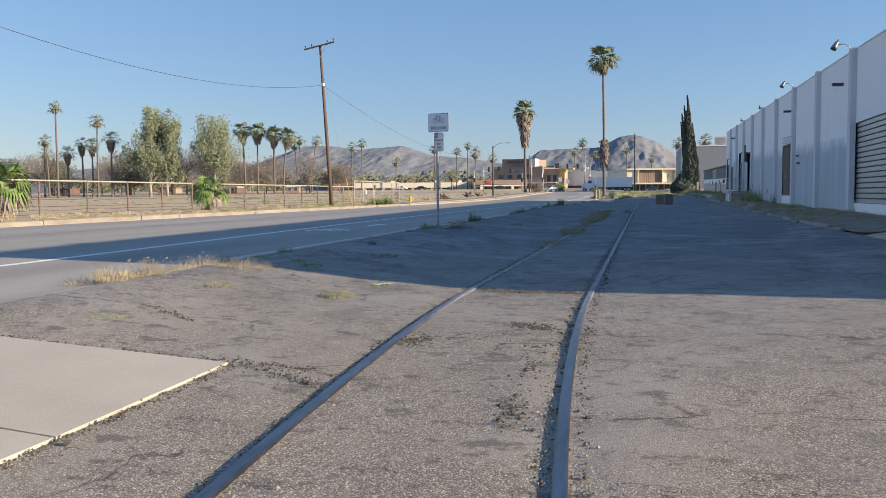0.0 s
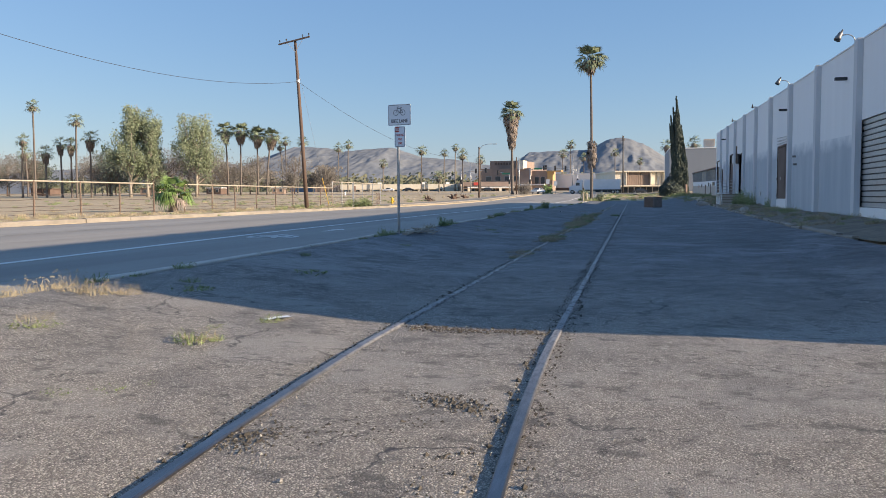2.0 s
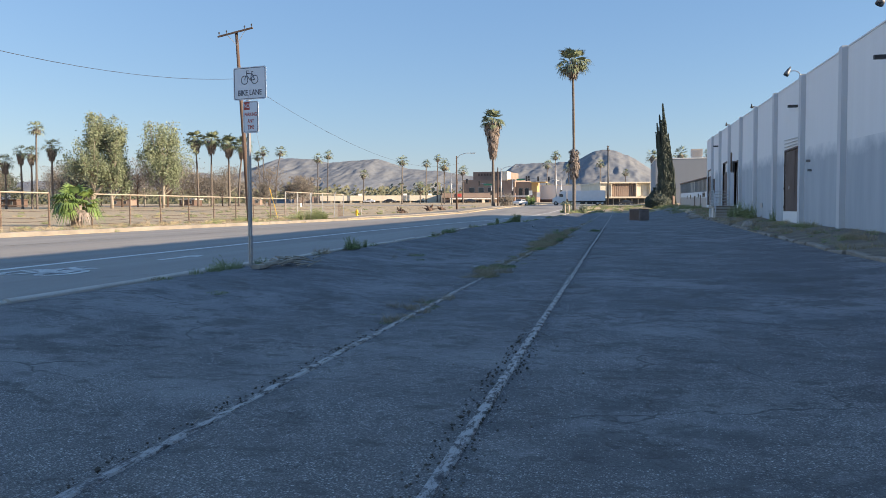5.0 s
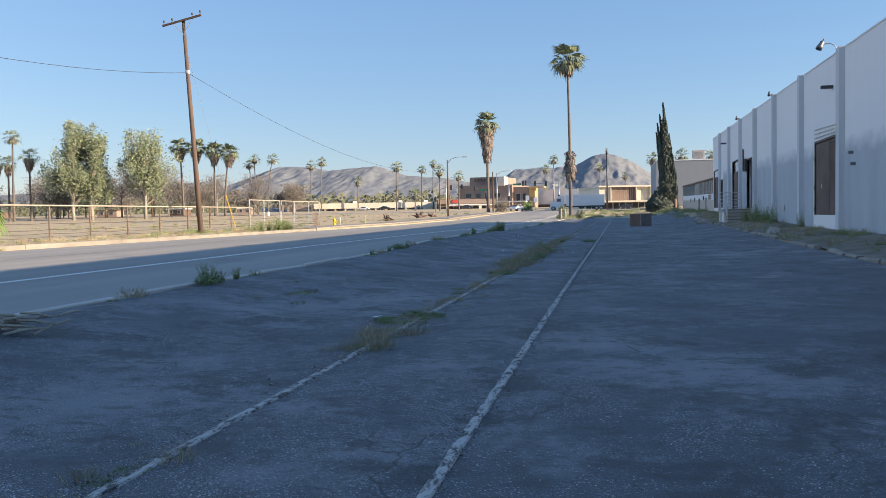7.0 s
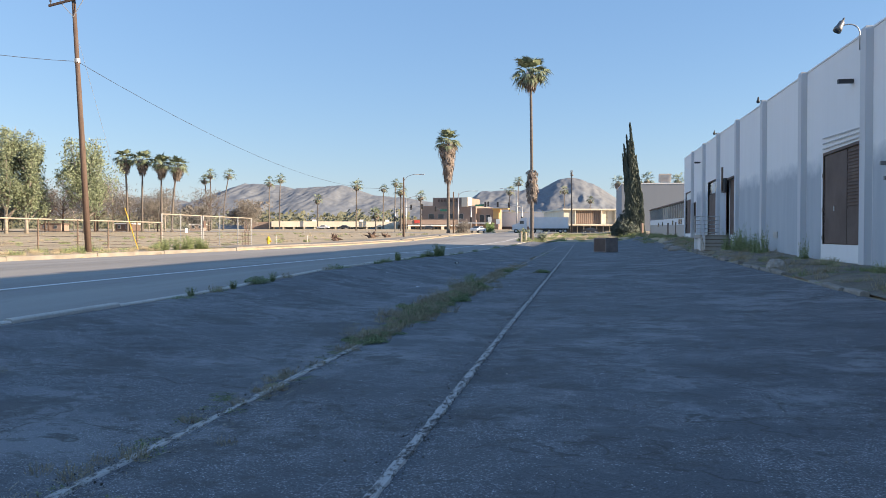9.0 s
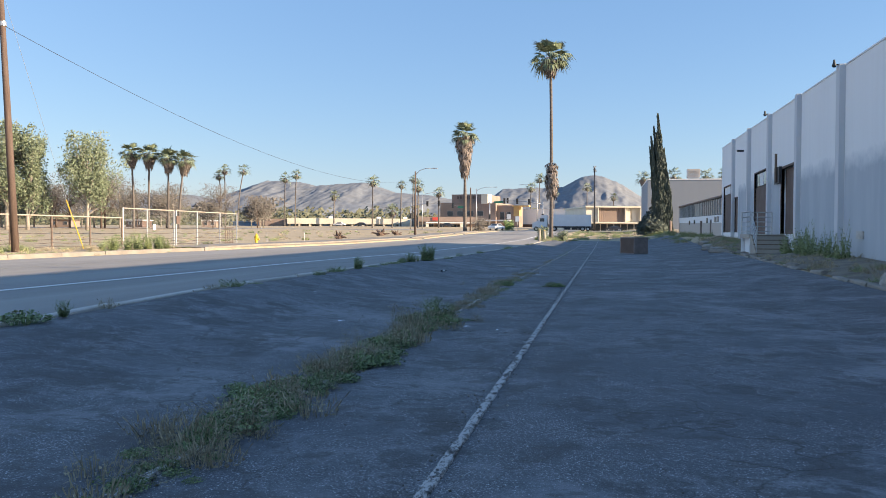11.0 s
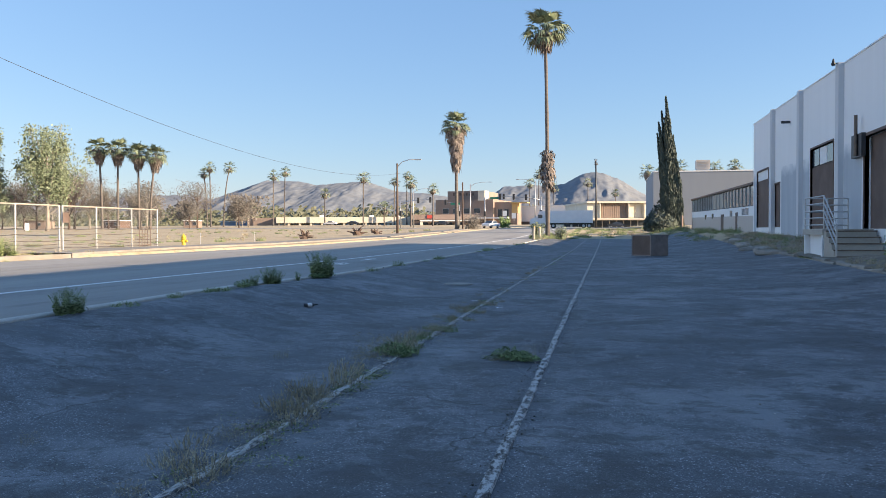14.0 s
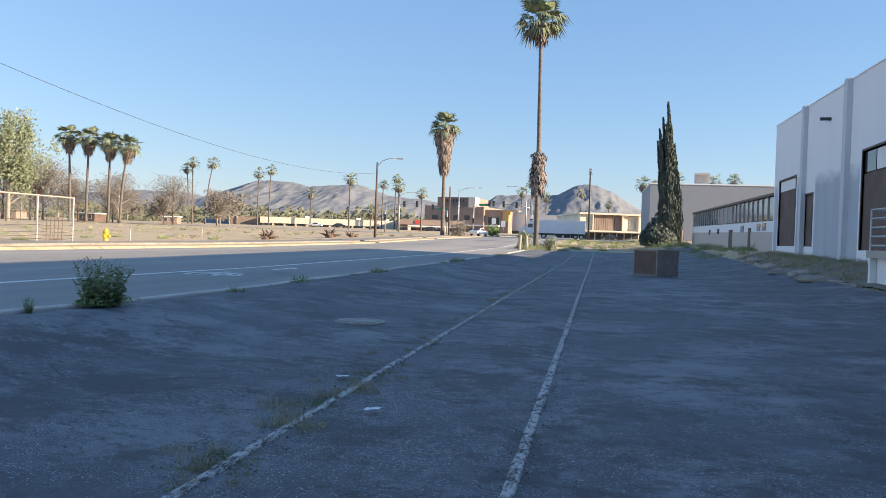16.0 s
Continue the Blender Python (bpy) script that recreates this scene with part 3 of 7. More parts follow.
# ---- rails ----
def rail(x0, name):
    """A rail head at the level of the asphalt, its edges eaten and in places covered."""
    m = Mesh()
    ys = steps(-12, 0, 0.8) + steps(0.13, 75, 0.13) + steps(77, 195, 4)
    rows = []
    for y in ys:
        worn = max(0.0, min(1.0, (y - 9) / 8))
        left = x0 < 1
        z = land(0.7, y) - (0.006 + 0.013 * worn if left else 0.006 + 0.009 * worn)
        z += worn * (0.009 if left else 0.003) * noise.fractal(Vector((x0 * 9, y * 0.45, 4.0)), 0.9, 2.0, 3)
        wl = 0.036 - worn * 0.013 * max(-0.1, noise.fractal(Vector((x0 * 9, y * 5.5, 11.0)), 0.8, 2.0, 4))
        wr = 0.036 - worn * 0.013 * max(-0.1, noise.fractal(Vector((x0 * 9, y * 5.5, 31.0)), 0.8, 2.0, 4))
        x = x0 + bend(y) + worn * 0.004 * noise.noise(Vector((x0, y * 0.3, 2.0)))
        rows.append([(x - wl, y, z - 0.1), (x + wr, y, z - 0.1), (x + wr, y, z + 0.014), (x + wr - 0.008, y, z + 0.024), (x - wl + 0.008, y, z + 0.024), (x - wl, y, z + 0.014)])
    m.v = [p for r in rows for p in r]
    m.f = [(i * 6 + k, i * 6 + (k + 1) % 6, i * 6 + 6 + (k + 1) % 6, i * 6 + 6 + k) for i in range(len(rows) - 1) for k in range(6)]
    return tagged(part(name, m, M_RAIL), "rusted steel rail sunk into the asphalt", "rail", "rails of the track", "structure")


rail(0.0, "rail")
rail(1.505, "rail")


# ---- the white warehouse ----
def wx(y, off=0.0):
    return 10.15 + 0.0218 * (y - 50) - off


def wtop(y):
    return 6.8 + 0.0215 * (y - 50)


W_Y0, W_Y1 = 10.9, 102.0


def wall_box(m, y0, y1, z0, z1, off0, off1, z1b=None, z0b=None):
    """A block on the wall's face, from off0 to off1 proud of it."""
    z1b = z1 if z1b is None else z1b
    z0b = z0 if z0b is None else z0b
    p = []
    for z_a, z_b in ((z0, z0b), (z1, z1b)):
        p += [(wx(y0, off1), y0, z_a), (wx(y0, off0), y0, z_a), (wx(y1, off0), y1, z_b), (wx(y1, off1), y1, z_b)]
    return m.add(p, [(3, 2, 1, 0), (4, 5, 6, 7), (0, 1, 5, 4), (1, 2, 6, 5), (2, 3, 7, 6), (3, 0, 4, 7)])


warehouse = thing("warehouse", "long white-painted warehouse with pilasters and boarded loading doors", "warehouse")
# openings in the long wall: y0, y1, z0, z1
DOORS = [(31.0, 36.2, 0.75, 3.75, "shutter"), (51.35, 55.3, 0.97, 3.84, "board"), (73.35, 76.75, 1.28, 4.42, "double"), (81.1, 85.2, 1.28, 4.75, "glazed"), (92.65, 94.4, 1.38, 3.7, "slim"), (96.3, 100.4, 1.38, 4.75, "framed")]
y = W_Y0
for y0, y1, z0, z1, kind in DOORS + [(W_Y1, W_Y1, 0, 0, "")]:
    part("wall_panel", wall_box(Mesh(), y, y0, -0.6, wtop(y), -0.3, 0.0, wtop(y0)), M_WALL, warehouse)
    if kind:
        part("wall_panel", wall_box(Mesh(), y0, y1, -0.6, z0, -0.3, 0.0), M_WALL, warehouse)
        part("wall_panel", wall_box(Mesh(), y0, y1, z1, wtop(y0), -0.3, 0.0, wtop(y1)), M_WALL, warehouse)
    y = y1
m = Mesh()
wall_box(m, W_Y0, W_Y1, wtop(W_Y0), wtop(W_Y0) + 0.05, -0.34, 0.03, wtop(W_Y1) + 0.05, wtop(W_Y1))
part("coping", m, M_WALL, warehouse)
m = Mesh()
m.add([(wx(W_Y0, -0.3), W_Y0, wtop(W_Y0) - 0.3), (50, W_Y0, wtop(W_Y0) - 0.3), (50, W_Y1, wtop(W_Y1) - 0.3), (wx(W_Y1, -0.3), W_Y1, wtop(W_Y1) - 0.3)], [(0, 1, 2, 3)])
part("roof", m, M_CONC, warehouse)
for yy, nm in ((W_Y0 + 0.15, "end_wall"), (W_Y1 - 0.15, "end_wall")):
    m = Mesh()
    m.span((wx(yy, -0.3), yy - 0.15, -0.6), (50, yy + 0.15, wtop(yy) - 0.02))
    part(nm, m, M_WALL, warehouse)
PIL = [50.6 + 7.3 * k for k in range(-5, 8) if W_Y0 < 50.6 + 7.3 * k < W_Y1 - 4]
for y in PIL:
    m = Mesh()
    wall_box(m, y - 0.24, y + 0.24, -0.5, wtop(y) + 0.06, 0.0, 0.2)
    part("pilaster", m, M_BAND, warehouse)
# a grey-blue tone on the lower wall, bay by bay, broken off at the doors
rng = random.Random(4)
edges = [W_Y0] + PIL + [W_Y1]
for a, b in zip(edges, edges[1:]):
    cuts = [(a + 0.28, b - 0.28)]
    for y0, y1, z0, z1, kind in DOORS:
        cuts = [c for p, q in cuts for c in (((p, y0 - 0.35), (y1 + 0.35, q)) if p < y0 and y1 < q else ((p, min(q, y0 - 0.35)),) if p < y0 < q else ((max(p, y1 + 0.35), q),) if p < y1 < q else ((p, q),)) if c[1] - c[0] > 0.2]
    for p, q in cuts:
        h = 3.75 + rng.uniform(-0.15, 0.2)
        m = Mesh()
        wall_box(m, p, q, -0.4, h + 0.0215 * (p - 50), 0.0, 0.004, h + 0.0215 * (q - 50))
        part("lower_face", m, M_LOWER_WALL, warehouse, "grey-blue tone on the lower wall")


def recess(y0, y1, z0, z1, material, name, label="", depth=0.12):
    m = Mesh()
    wall_box(m, y0 + 0.005, y1 - 0.005, z0 + 0.005, z1 - 0.005, -0.29, -depth)
    return part(name, m, material, warehouse, label)


def frame_round(y0, y1, z0, z1, w=0.1, proud=0.03):
    for a, b, c, d in ((y0 - w, y0, z0, z1 + w), (y1, y1 + w, z0, z1 + w), (y0, y1, z1, z1 + w)):
        m = Mesh()
        wall_box(m, a, b, c, d, -0.14, proud)
        part("door_frame", m, M_BROWN, warehouse)


for y0, y1, z0, z1, kind in DOORS:
    if kind == "shutter":
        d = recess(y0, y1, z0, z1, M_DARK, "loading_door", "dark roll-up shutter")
        for i in range(16):
            m = Mesh()
            z = z0 + (z1 - z0) * (i + 0.1) / 16
            wall_box(m, y0 + 0.05, y1 - 0.05, z, z + (z1 - z0) / 16 * 0.75, -0.12, -0.07)
            part("slat", m, M_GALV, d)
    elif kind == "board":
        d = recess(y0, y1, z0, z1, M_BROWN, "loading_door", "brown boarded loading door", 0.04)
        cut = y0 + (y1 - y0) * 0.36
        part("panel", wall_box(Mesh(), cut + 0.01, y1 - 0.03, z0 + 0.03, z1 - 0.03, -0.04, -0.012), M_BROWN, d)
        part("panel", wall_box(Mesh(), y0 + 0.03, cut - 0.01, z0 + 0.03, z0 + 1.1, -0.04, -0.018), M_BROWN, d)
        for k in range(17):
            z = z0 + 1.16 + 0.098 * k
            part("louvre", wall_box(Mesh(), y0 + 0.05, cut - 0.04, z, z + 0.06, -0.04, -0.012), M_BROWN, d)
        part("latch", wall_box(Mesh(), y1 - 1.25, y1 - 1.15, z0 + 1.05, z0 + 1.2, -0.012, 0.01), M_GALV, d)
        for z in (z0 + 0.15, z0 + 1.05, z1 - 0.7):
            part("hinge", wall_box(Mesh(), y1 - 0.06, y1 + 0.08, z, z + 0.12, 0.02, 0.045), M_RUSTY, d)
        frame_round(y0, y1, z0, z1, 0.09, 0.02)
        m = Mesh()
        for k in range(3):
            wall_box(m, y0 - 0.1, y1 + 0.05, z1 + 0.16 + 0.13 * k, z1 + 0.19 + 0.13 * k, 0.02, 0.05, z1 + 0.24 + 0.17 * k, z1 + 0.21 + 0.17 * k)
        part("awning_frame", m, M_GALV, warehouse, "bent remains of an awning frame")
    elif kind == "double":
        d = recess(y0, y1, z0, z1, M_BROWN, "loading_door", "dark brown recessed doorway", 0.2)
        m = Mesh()
        wall_box(m, y0 + 0.1, (y0 + y1) / 2, z0 + 0.02, z1 - 0.25, -0.18, -0.1)
        part("door_leaf", m, M_BROWN, d)
        frame_round(y0, y1, z0, z1, 0.1)
        m = Mesh()
        wall_box(m, y1 - 0.2, y1 + 1.1, 3.75, 4.55, 0.02, 0.16)
        part("sign_box", m, M_DARK, warehouse, "dark box beside the doorway")
        part("vent_pipe", Mesh().tube([(wx(y1 + 0.3, 0.22), y1 + 0.3, 3.8), (wx(y1 + 0.3, 0.22), y1 + 0.3, 5.2)], 0.06, 8), M_RUSTY, warehouse)
    elif kind == "glazed":
        recess(y0, y1, z0, 3.95, M_BROWN, "loading_door", "brown boarded loading door", 0.06)
        # near-black backing colours in the unlit inside above the door
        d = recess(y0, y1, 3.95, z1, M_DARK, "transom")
        for i in range(3):
            m = Mesh()
            ya = y0 + (y1 - y0) * i / 3
            wall_box(m, ya + 0.05, ya + (y1 - y0) / 3 - 0.05, 4.0, z1 - 0.05, -0.1, -0.06)
            part("pane", m, (M_GLASS, M_WHITE, M_GLASS)[i], d)
        frame_round(y0, y1, z0, z1, 0.07)
    else:
        top = 4.2 if kind == "framed" else z1
        recess(y0, y1, z0, top, M_BROWN, "loading_door", "brown boarded door", 0.06)
        if top < z1:
            recess(y0, y1, top, z1, M_WALL, "blind_panel", "", 0.05)
        frame_round(y0, y1, z0, z1, 0.08)
for y, z in ((38.2, 5.48), (52.2, 5.71), (90, 6.58)):
    v = part("canopy_light", wall_box(Mesh(), y - 0.08, y + 0.08, z - 0.05, z + 0.06, 0.0, 0.42), M_DARK, warehouse, "flat dark light box standing out from the wall")
    part("lens", wall_box(Mesh(), y - 0.06, y + 0.06, z - 0.062, z - 0.05, 0.08, 0.38), M_GLASS, v)
part("vent", wall_box(Mesh(), 62.4, 63.2, 1.15, 1.4, 0.004, 0.05), M_GALV, warehouse, "small grey wall vent near the ground")
for y, z in ((49.2, 3.1), (48.9, 2.7), (87.4, 3.9)):
    part("junction_box", wall_box(Mesh(), y - 0.06, y + 0.06, z - 0.05, z + 0.05, 0.004, 0.16), M_LAMP, warehouse)


def wall_lamp(y):
    """A gooseneck flood lamp over the wall's edge."""
    z = wtop(y)
    t = thing("wall_lamp", "galvanised gooseneck flood lamp on the warehouse parapet", "wall lamp", (wx(y + 0.9), y + 0.9, z), 0, "warehouse wall lamps")
    pts = [(-0.03, 0, -0.35), (-0.03, 0, 0.1)] + [(-0.3 + 0.27 * math.cos(a), 0, 0.12 + 0.26 * math.sin(a)) for a in (0.2, 0.6, 1.0, 1.4, 1.7)] + [(-0.48, 0, 0.36)]
    part("arm", Mesh().tube(pts, 0.02, 8), M_GALV, t, "", True)
    tilt = pose(-0.55, 0, 0.36, 0, 28, 0)
    head = part("head", Mesh().lathe((0, 0, 0), [(0.115, -0.17), (0.11, -0.08), (0.085, -0.03), (0.075, 0.1), (0.045, 0.13)], 14), M_LAMP, t, "grey cylindrical lamp head", True)
    head.matrix_basis = tilt
    part("glass", Mesh().lathe((0, 0, -0.215), [(0.1, 0), (0.12, 0.02)], 14), M_GLASS, head)
    part("photocell", Mesh().lathe((0, 0, 0.14), [(0.03, 0), (0.03, 0.07), (0.015, 0.09)], 10), M_LAMP, head)
    return t


for y in (36.0, 50.6):
    wall_lamp(y)


def stub_lamp(y):
    """A short bracket with a small dark lamp on the wall's edge."""
    t = thing("wall_lamp", "small dark lamp on a short bracket at the parapet", "wall lamp", (wx(y), y, wtop(y)), 0, "small parapet lamps")
    part("bracket", Mesh().tube([(0.1, 0, 0.03), (-0.12, 0, 0.08), (-0.3, 0, 0.07)], 0.024, 7), M_BLACK, t, "", True)
    head = part("head", Mesh().lathe((-0.33, 0, 0), [(0.07, 0.0), (0.08, 0.06), (0.05, 0.12), (0.035, 0.22), (0.02, 0.25)], 12), M_BLACK, t, "", True)
    part("glass", Mesh().lathe((-0.33, 0, -0.02), [(0.05, 0), (0.06, 0.02)], 12), M_GLASS, head)


for y in (65.2, 79.8):
    stub_lamp(y)

# ---- steps up to the loading door ----
stairs = thing("stairs", "grey concrete steps with a pipe handrail at the loading door", "stairs")
for k in range(5):
    m = Mesh().span((9.1, 73.7 + 0.32 * k, -0.2), (10.62, 73.7 + 0.32 * (k + 1) + 0.02, 0.42 + 0.2 * k))
    st = part("step", m, M_CONC, stairs)
    # dark strip added so the flat-lit step edge shows as if shaded
    part("edge_shade_strip", Mesh().span((9.08, 73.675 + 0.32 * k, 0.385 + 0.2 * k), (10.63, 73.72 + 0.32 * k, 0.426 + 0.2 * k)), M_RUSTY, st)
part("landing", Mesh().span((9.05, 75.32, 1.08), (10.62, 78.1, 1.27)), M_CONC, stairs)
part("landing_base", Mesh().span((9.25, 75.5, -0.2), (10.6, 77.9, 1.08)), M_WALL, stairs)
for k, (x, y, zb) in enumerate(((9.12, 75.4, 1.27), (9.12, 78.0, 1.27), (9.86, 78.0, 1.27), (10.55, 78.0, 1.27), (9.12, 73.85, 0.2))):
    part("rail_post", Mesh().tube([(x, y, zb - 0.3), (x, y, zb + 1.1 + (0.12 if k == 4 else 0))], 0.028, 8), M_GALV, stairs)
for k in range(5):
    z = 1.27 + 1.1 - 0.24 * k
    part("guard_rail", Mesh().tube([(9.12, 75.4, z), (9.12, 78.0, z), (10.55, 78.0, z)], 0.024, 8), M_GALV, stairs)
for k in range(4):
    part("guard_rail", Mesh().tube([(9.12, 75.4, 2.37 - 0.24 * k), (9.12, 73.85, 1.42 - 0.24 * k)], 0.024, 8), M_GALV, stairs)
for x, y in ((9.16, 75.5), (9.16, 77.9)):
    part("support_leg", Mesh().box((x, y, 0.5), (0.16, 0.16, 1.3)), M_WHITE, stairs)

# ---- low building beyond, with a band of windows ----
low = thing("low_building", "low building with a band of tall windows above a pale wall", "building")
LY0, LY1 = 102.2, 147.0


def lx(y):
    return 11.35 + 0.012 * (y - 102)


def low_box(y0, y1, z0, z1, d0, d1):
    p = []
    for z in (z0, z1):
        p += [(lx(y0) - d1, y0, z), (lx(y0) + d0, y0, z), (lx(y1) + d0, y1, z + 0.011 * (y1 - y0)), (lx(y1) - d1, y1, z + 0.011 * (y1 - y0))]
    return Mesh().add(p, [(3, 2, 1, 0), (4, 5, 6, 7), (0, 1, 5, 4), (1, 2, 6, 5), (2, 3, 7, 6), (3, 0, 4, 7)])


part("wall", low_box(LY0, LY1, -0.3, 2.78, 0.3, 0), M_WALL, low)
part("wainscot", low_box(LY0, LY1, 0.0, 2.15, 0.0, 0.03), M_TANW, low, "tan lower wall")
part("roof", low_box(LY0, LY1, 4.15, 4.3, 14, 0.12), M_RUSTY, low)
part("back_wall", low_box(LY0, LY1, -0.3, 4.15, 14, -13.7), M_WALL, low)
# near-black sheet painted in for the unlit room behind the panes
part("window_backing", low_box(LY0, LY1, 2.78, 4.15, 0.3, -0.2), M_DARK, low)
y = LY0
rng = random.Random(8)
while y < LY1 - 1.5:
    solid = 117.5 < y < 123.5
    w = 1.75 if not solid else 2.5
    lift = 0.011 * (y - LY0)
    win = part("window", low_box(y + w - 0.1, y + w, 2.78 + lift, 4.15 + lift, 0.05, 0.05), M_GALV, low)
    part("pane", low_box(y + 0.02, y + w - 0.12, 2.84 + lift, 4.09 + lift, 0.03, -0.01), M_CONC if solid else M_GLASS, win)
    y += w
for y0, y1 in ((117.5, 119.2), (109.5, 110.4)):
    part("side_door", low_box(y0, y1, 0.5, 2.5, 0.0, 0.05), M_BROWN, low)
for y0 in (104.5, 106.2, 112.5, 125, 131):
    part("low_window", low_box(y0, y0 + 1.1, 2.25, 2.7, 0.0, 0.04), M_GLASS, low)
fence_panel = thing("gate", "dark sheet-metal side gate beside the low building", "gate")
for k in range(6):
    part("board", Mesh().box((10.6 + 0.14 * k, 146 + 1.2 * k, 2.0), (0.05, 1.15, 1.9), -0.12), M_RUSTY, fence_panel)

hall = thing("hall", "plain grey flat-roofed hall behind the low building", "building")
part("wall", Mesh().span((10.5, 203, 0.5), (62, 232, 11.75)), M_GREYW, hall)
part("coping", Mesh().span((10.42, 202.92, 11.75), (62.1, 232.1, 11.95)), M_WALL, hall)
ac = thing("rooftop_unit", "beige box-shaped cooling unit on the hall roof", "cooling unit")
part("casing", Mesh().box((19.4, 205.6, 13.15), (2.4, 2.2, 1.6)), M_TANW, ac)
for k in range(5):
    part("louvre", Mesh().box((19.4, 204.46, 12.6 + 0.25 * k), (2.0, 0.08, 0.07)), M_GALV, ac)
part("curb", Mesh().box((19.4, 205.6, 12.15), (2.1, 1.9, 0.4)), M_GALV, ac)

# ---- metal box standing on the lot ----
M_BOX = mat_two("brown_steel_paint", (0.21, 0.17, 0.155), (0.31, 0.255, 0.23), 3, 40, 0.6, 0.1, relief=0.15, var=0.15)
box = thing("utility_box", "dark brown steel box with a lid standing on asphalt", "box", (4.15, 87.56, 0.02), 40)
part("body", Mesh().box((0, 0, 0.48), (1.08, 1.3, 0.96)), M_BOX, box)
part("lid", Mesh().box((0, 0, 0.985), (1.14, 1.36, 0.05)), M_BOX, box)
for sx in (-0.5, 0.5):
    for sy in (-0.6, 0.6):
        part("corner_post", Mesh().box((sx * 1.06, sy * 1.06, 0.49), (0.06, 0.06, 0.98)), M_BOX, box)
# brown sheet darkens the left face in place of shade
part("shade_sheet", Mesh().box((-0.545, 0, 0.5), (0.012, 1.2, 0.9)), M_BROWN, box)


# ---- road sign ----
def lettering(words, size, at, parent, name, material=None, squeeze=1.0):
    cu = bpy.data.curves.new(name, "FONT")
    cu.body, cu.size, cu.align_x, cu.align_y, cu.extrude, cu.offset = words, size, "CENTER", "CENTER", 0.0015, size * 0.012
    ob = bpy.data.objects.new(name, cu)
    me = bpy.data.meshes.new_from_object(ob)
    bpy.data.objects.remove(ob)
    out = new(name, me)
    me.materials.clear()
    me.materials.append(material or M_NAVY)
    out.parent = parent
    out.matrix_basis = pose(*at, 90, 0, 0) @ Matrix.Diagonal((squeeze, 1, 1, 1))
    return out


def plate(w, h, r=0.03, d=0.004):
    """A flat plate with rounded corners, facing -y."""
    pts = []
    for cx, cz, a0 in ((w / 2 - r, h / 2 - r, 0), (-w / 2 + r, h / 2 - r, 90), (-w / 2 + r, -h / 2 + r, 180), (w / 2 - r, -h / 2 + r, 270)):
        pts += [(cx + r * math.cos(radians(a0 + k * 30)), cz + r * math.sin(radians(a0 + k * 30))) for k in range(4)]
    n = len(pts)
    m = Mesh().add([(x, -d / 2, z) for x, z in pts] + [(x, d / 2, z) for x, z in pts], [tuple(range(n)), tuple(range(2 * n - 1, n - 1, -1))] + [(i, n + i, n + (i + 1) % n, (i + 1) % n) for i in range(n)])
    return m


sign = thing("road_sign", "white bike lane sign on a perforated steel post", "road sign", (-3.62, 24.75, 0.25), -11.5)
m = Mesh()
m.box((0, 0.02, 1.6), (0.05, 0.01, 3.3))
m.box((-0.022, 0, 1.6), (0.006, 0.045, 3.3))
m.box((0.022, 0, 1.6), (0.006, 0.045, 3.3))
for k in range(126):
    z = -0.02 + 0.0254 * k
    m.box((0, -0.022, z), (0.04, 0.004, 0.013))
m.box((-0.018, -0.022, 1.6), (0.012, 0.004, 3.3))
m.box((0.018, -0.022, 1.6), (0.012, 0.004, 3.3))
part("post", m, M_GALV, sign, "perforated galvanised steel post")


def panel_at(w, h, x, z, name, label):
    b = part(name, plate(w, h, 0.035), M_SIGN, sign, label)
    b.location = (x, -0.032, z)
    rim = part("border", border(w - 0.03, h - 0.03, 0.03, 0.009), M_NAVY, b)
    rim.location = (0, -0.003, 0)
    return b


def border(w, h, r, t):
    def loop(w, h, r):
        o = []
        for cx, cz, a0 in ((w / 2 - r, h / 2 - r, 0), (-w / 2 + r, h / 2 - r, 90), (-w / 2 + r, -h / 2 + r, 180), (w / 2 - r, -h / 2 + r, 270)):
            o += [(cx + r * math.cos(radians(a0 + k * 30)), 0, cz + r * math.sin(radians(a0 + k * 30))) for k in range(4)]
        return o
    a, b = loop(w, h, r), loop(w - 2 * t, h - 2 * t, max(0.004, r - t))
    n = len(a)
    return Mesh().add(a + b, [(i, (i + 1) % n, n + (i + 1) % n, n + i) for i in range(n)])


top_panel = panel_at(0.64, 0.53, 0.06, 3.0, "bike_panel", "white panel with a bicycle symbol")
m = Mesh()
for (a, b), (c, d) in BIKE:
    p, q = Vector((a * 0.19, 0, b * 0.2 + 0.01)), Vector((c * 0.19, 0, d * 0.2 + 0.01))
    e = (q - p).cross(Vector((0, 1, 0))).normalized() * 0.006
    m.add([p + e, p - e, q - e, q + e], [(0, 1, 2, 3)])
sym = part("bicycle_symbol", m, M_NAVY, top_panel)
sym.location = (0, -0.0035, 0.045)
lettering("BIKE LANE", 0.125, (0, -0.003, -0.155), top_panel, "lettering", None, 0.8)
low_panel = panel_at(0.305, 0.52, 0.07, 2.455, "parking_panel", "white parking panel with red legend")
sq = part("red_square", Mesh().box((-0.075, -0.003, 0.18), (0.11, 0.002, 0.125)), M_RED, low_panel)
lettering("NO", 0.1, (-0.075, -0.0055, 0.18), low_panel, "lettering", M_SIGN, 0.75)
lettering("PARKING", 0.085, (0.0, -0.003, 0.04), low_panel, "lettering", M_RED, 0.68)
lettering("ANY", 0.085, (0.0, -0.003, -0.065), low_panel, "lettering", M_RED, 0.7)
lettering("TIME", 0.085, (0.0, -0.003, -0.165), low_panel, "lettering", M_RED, 0.7)
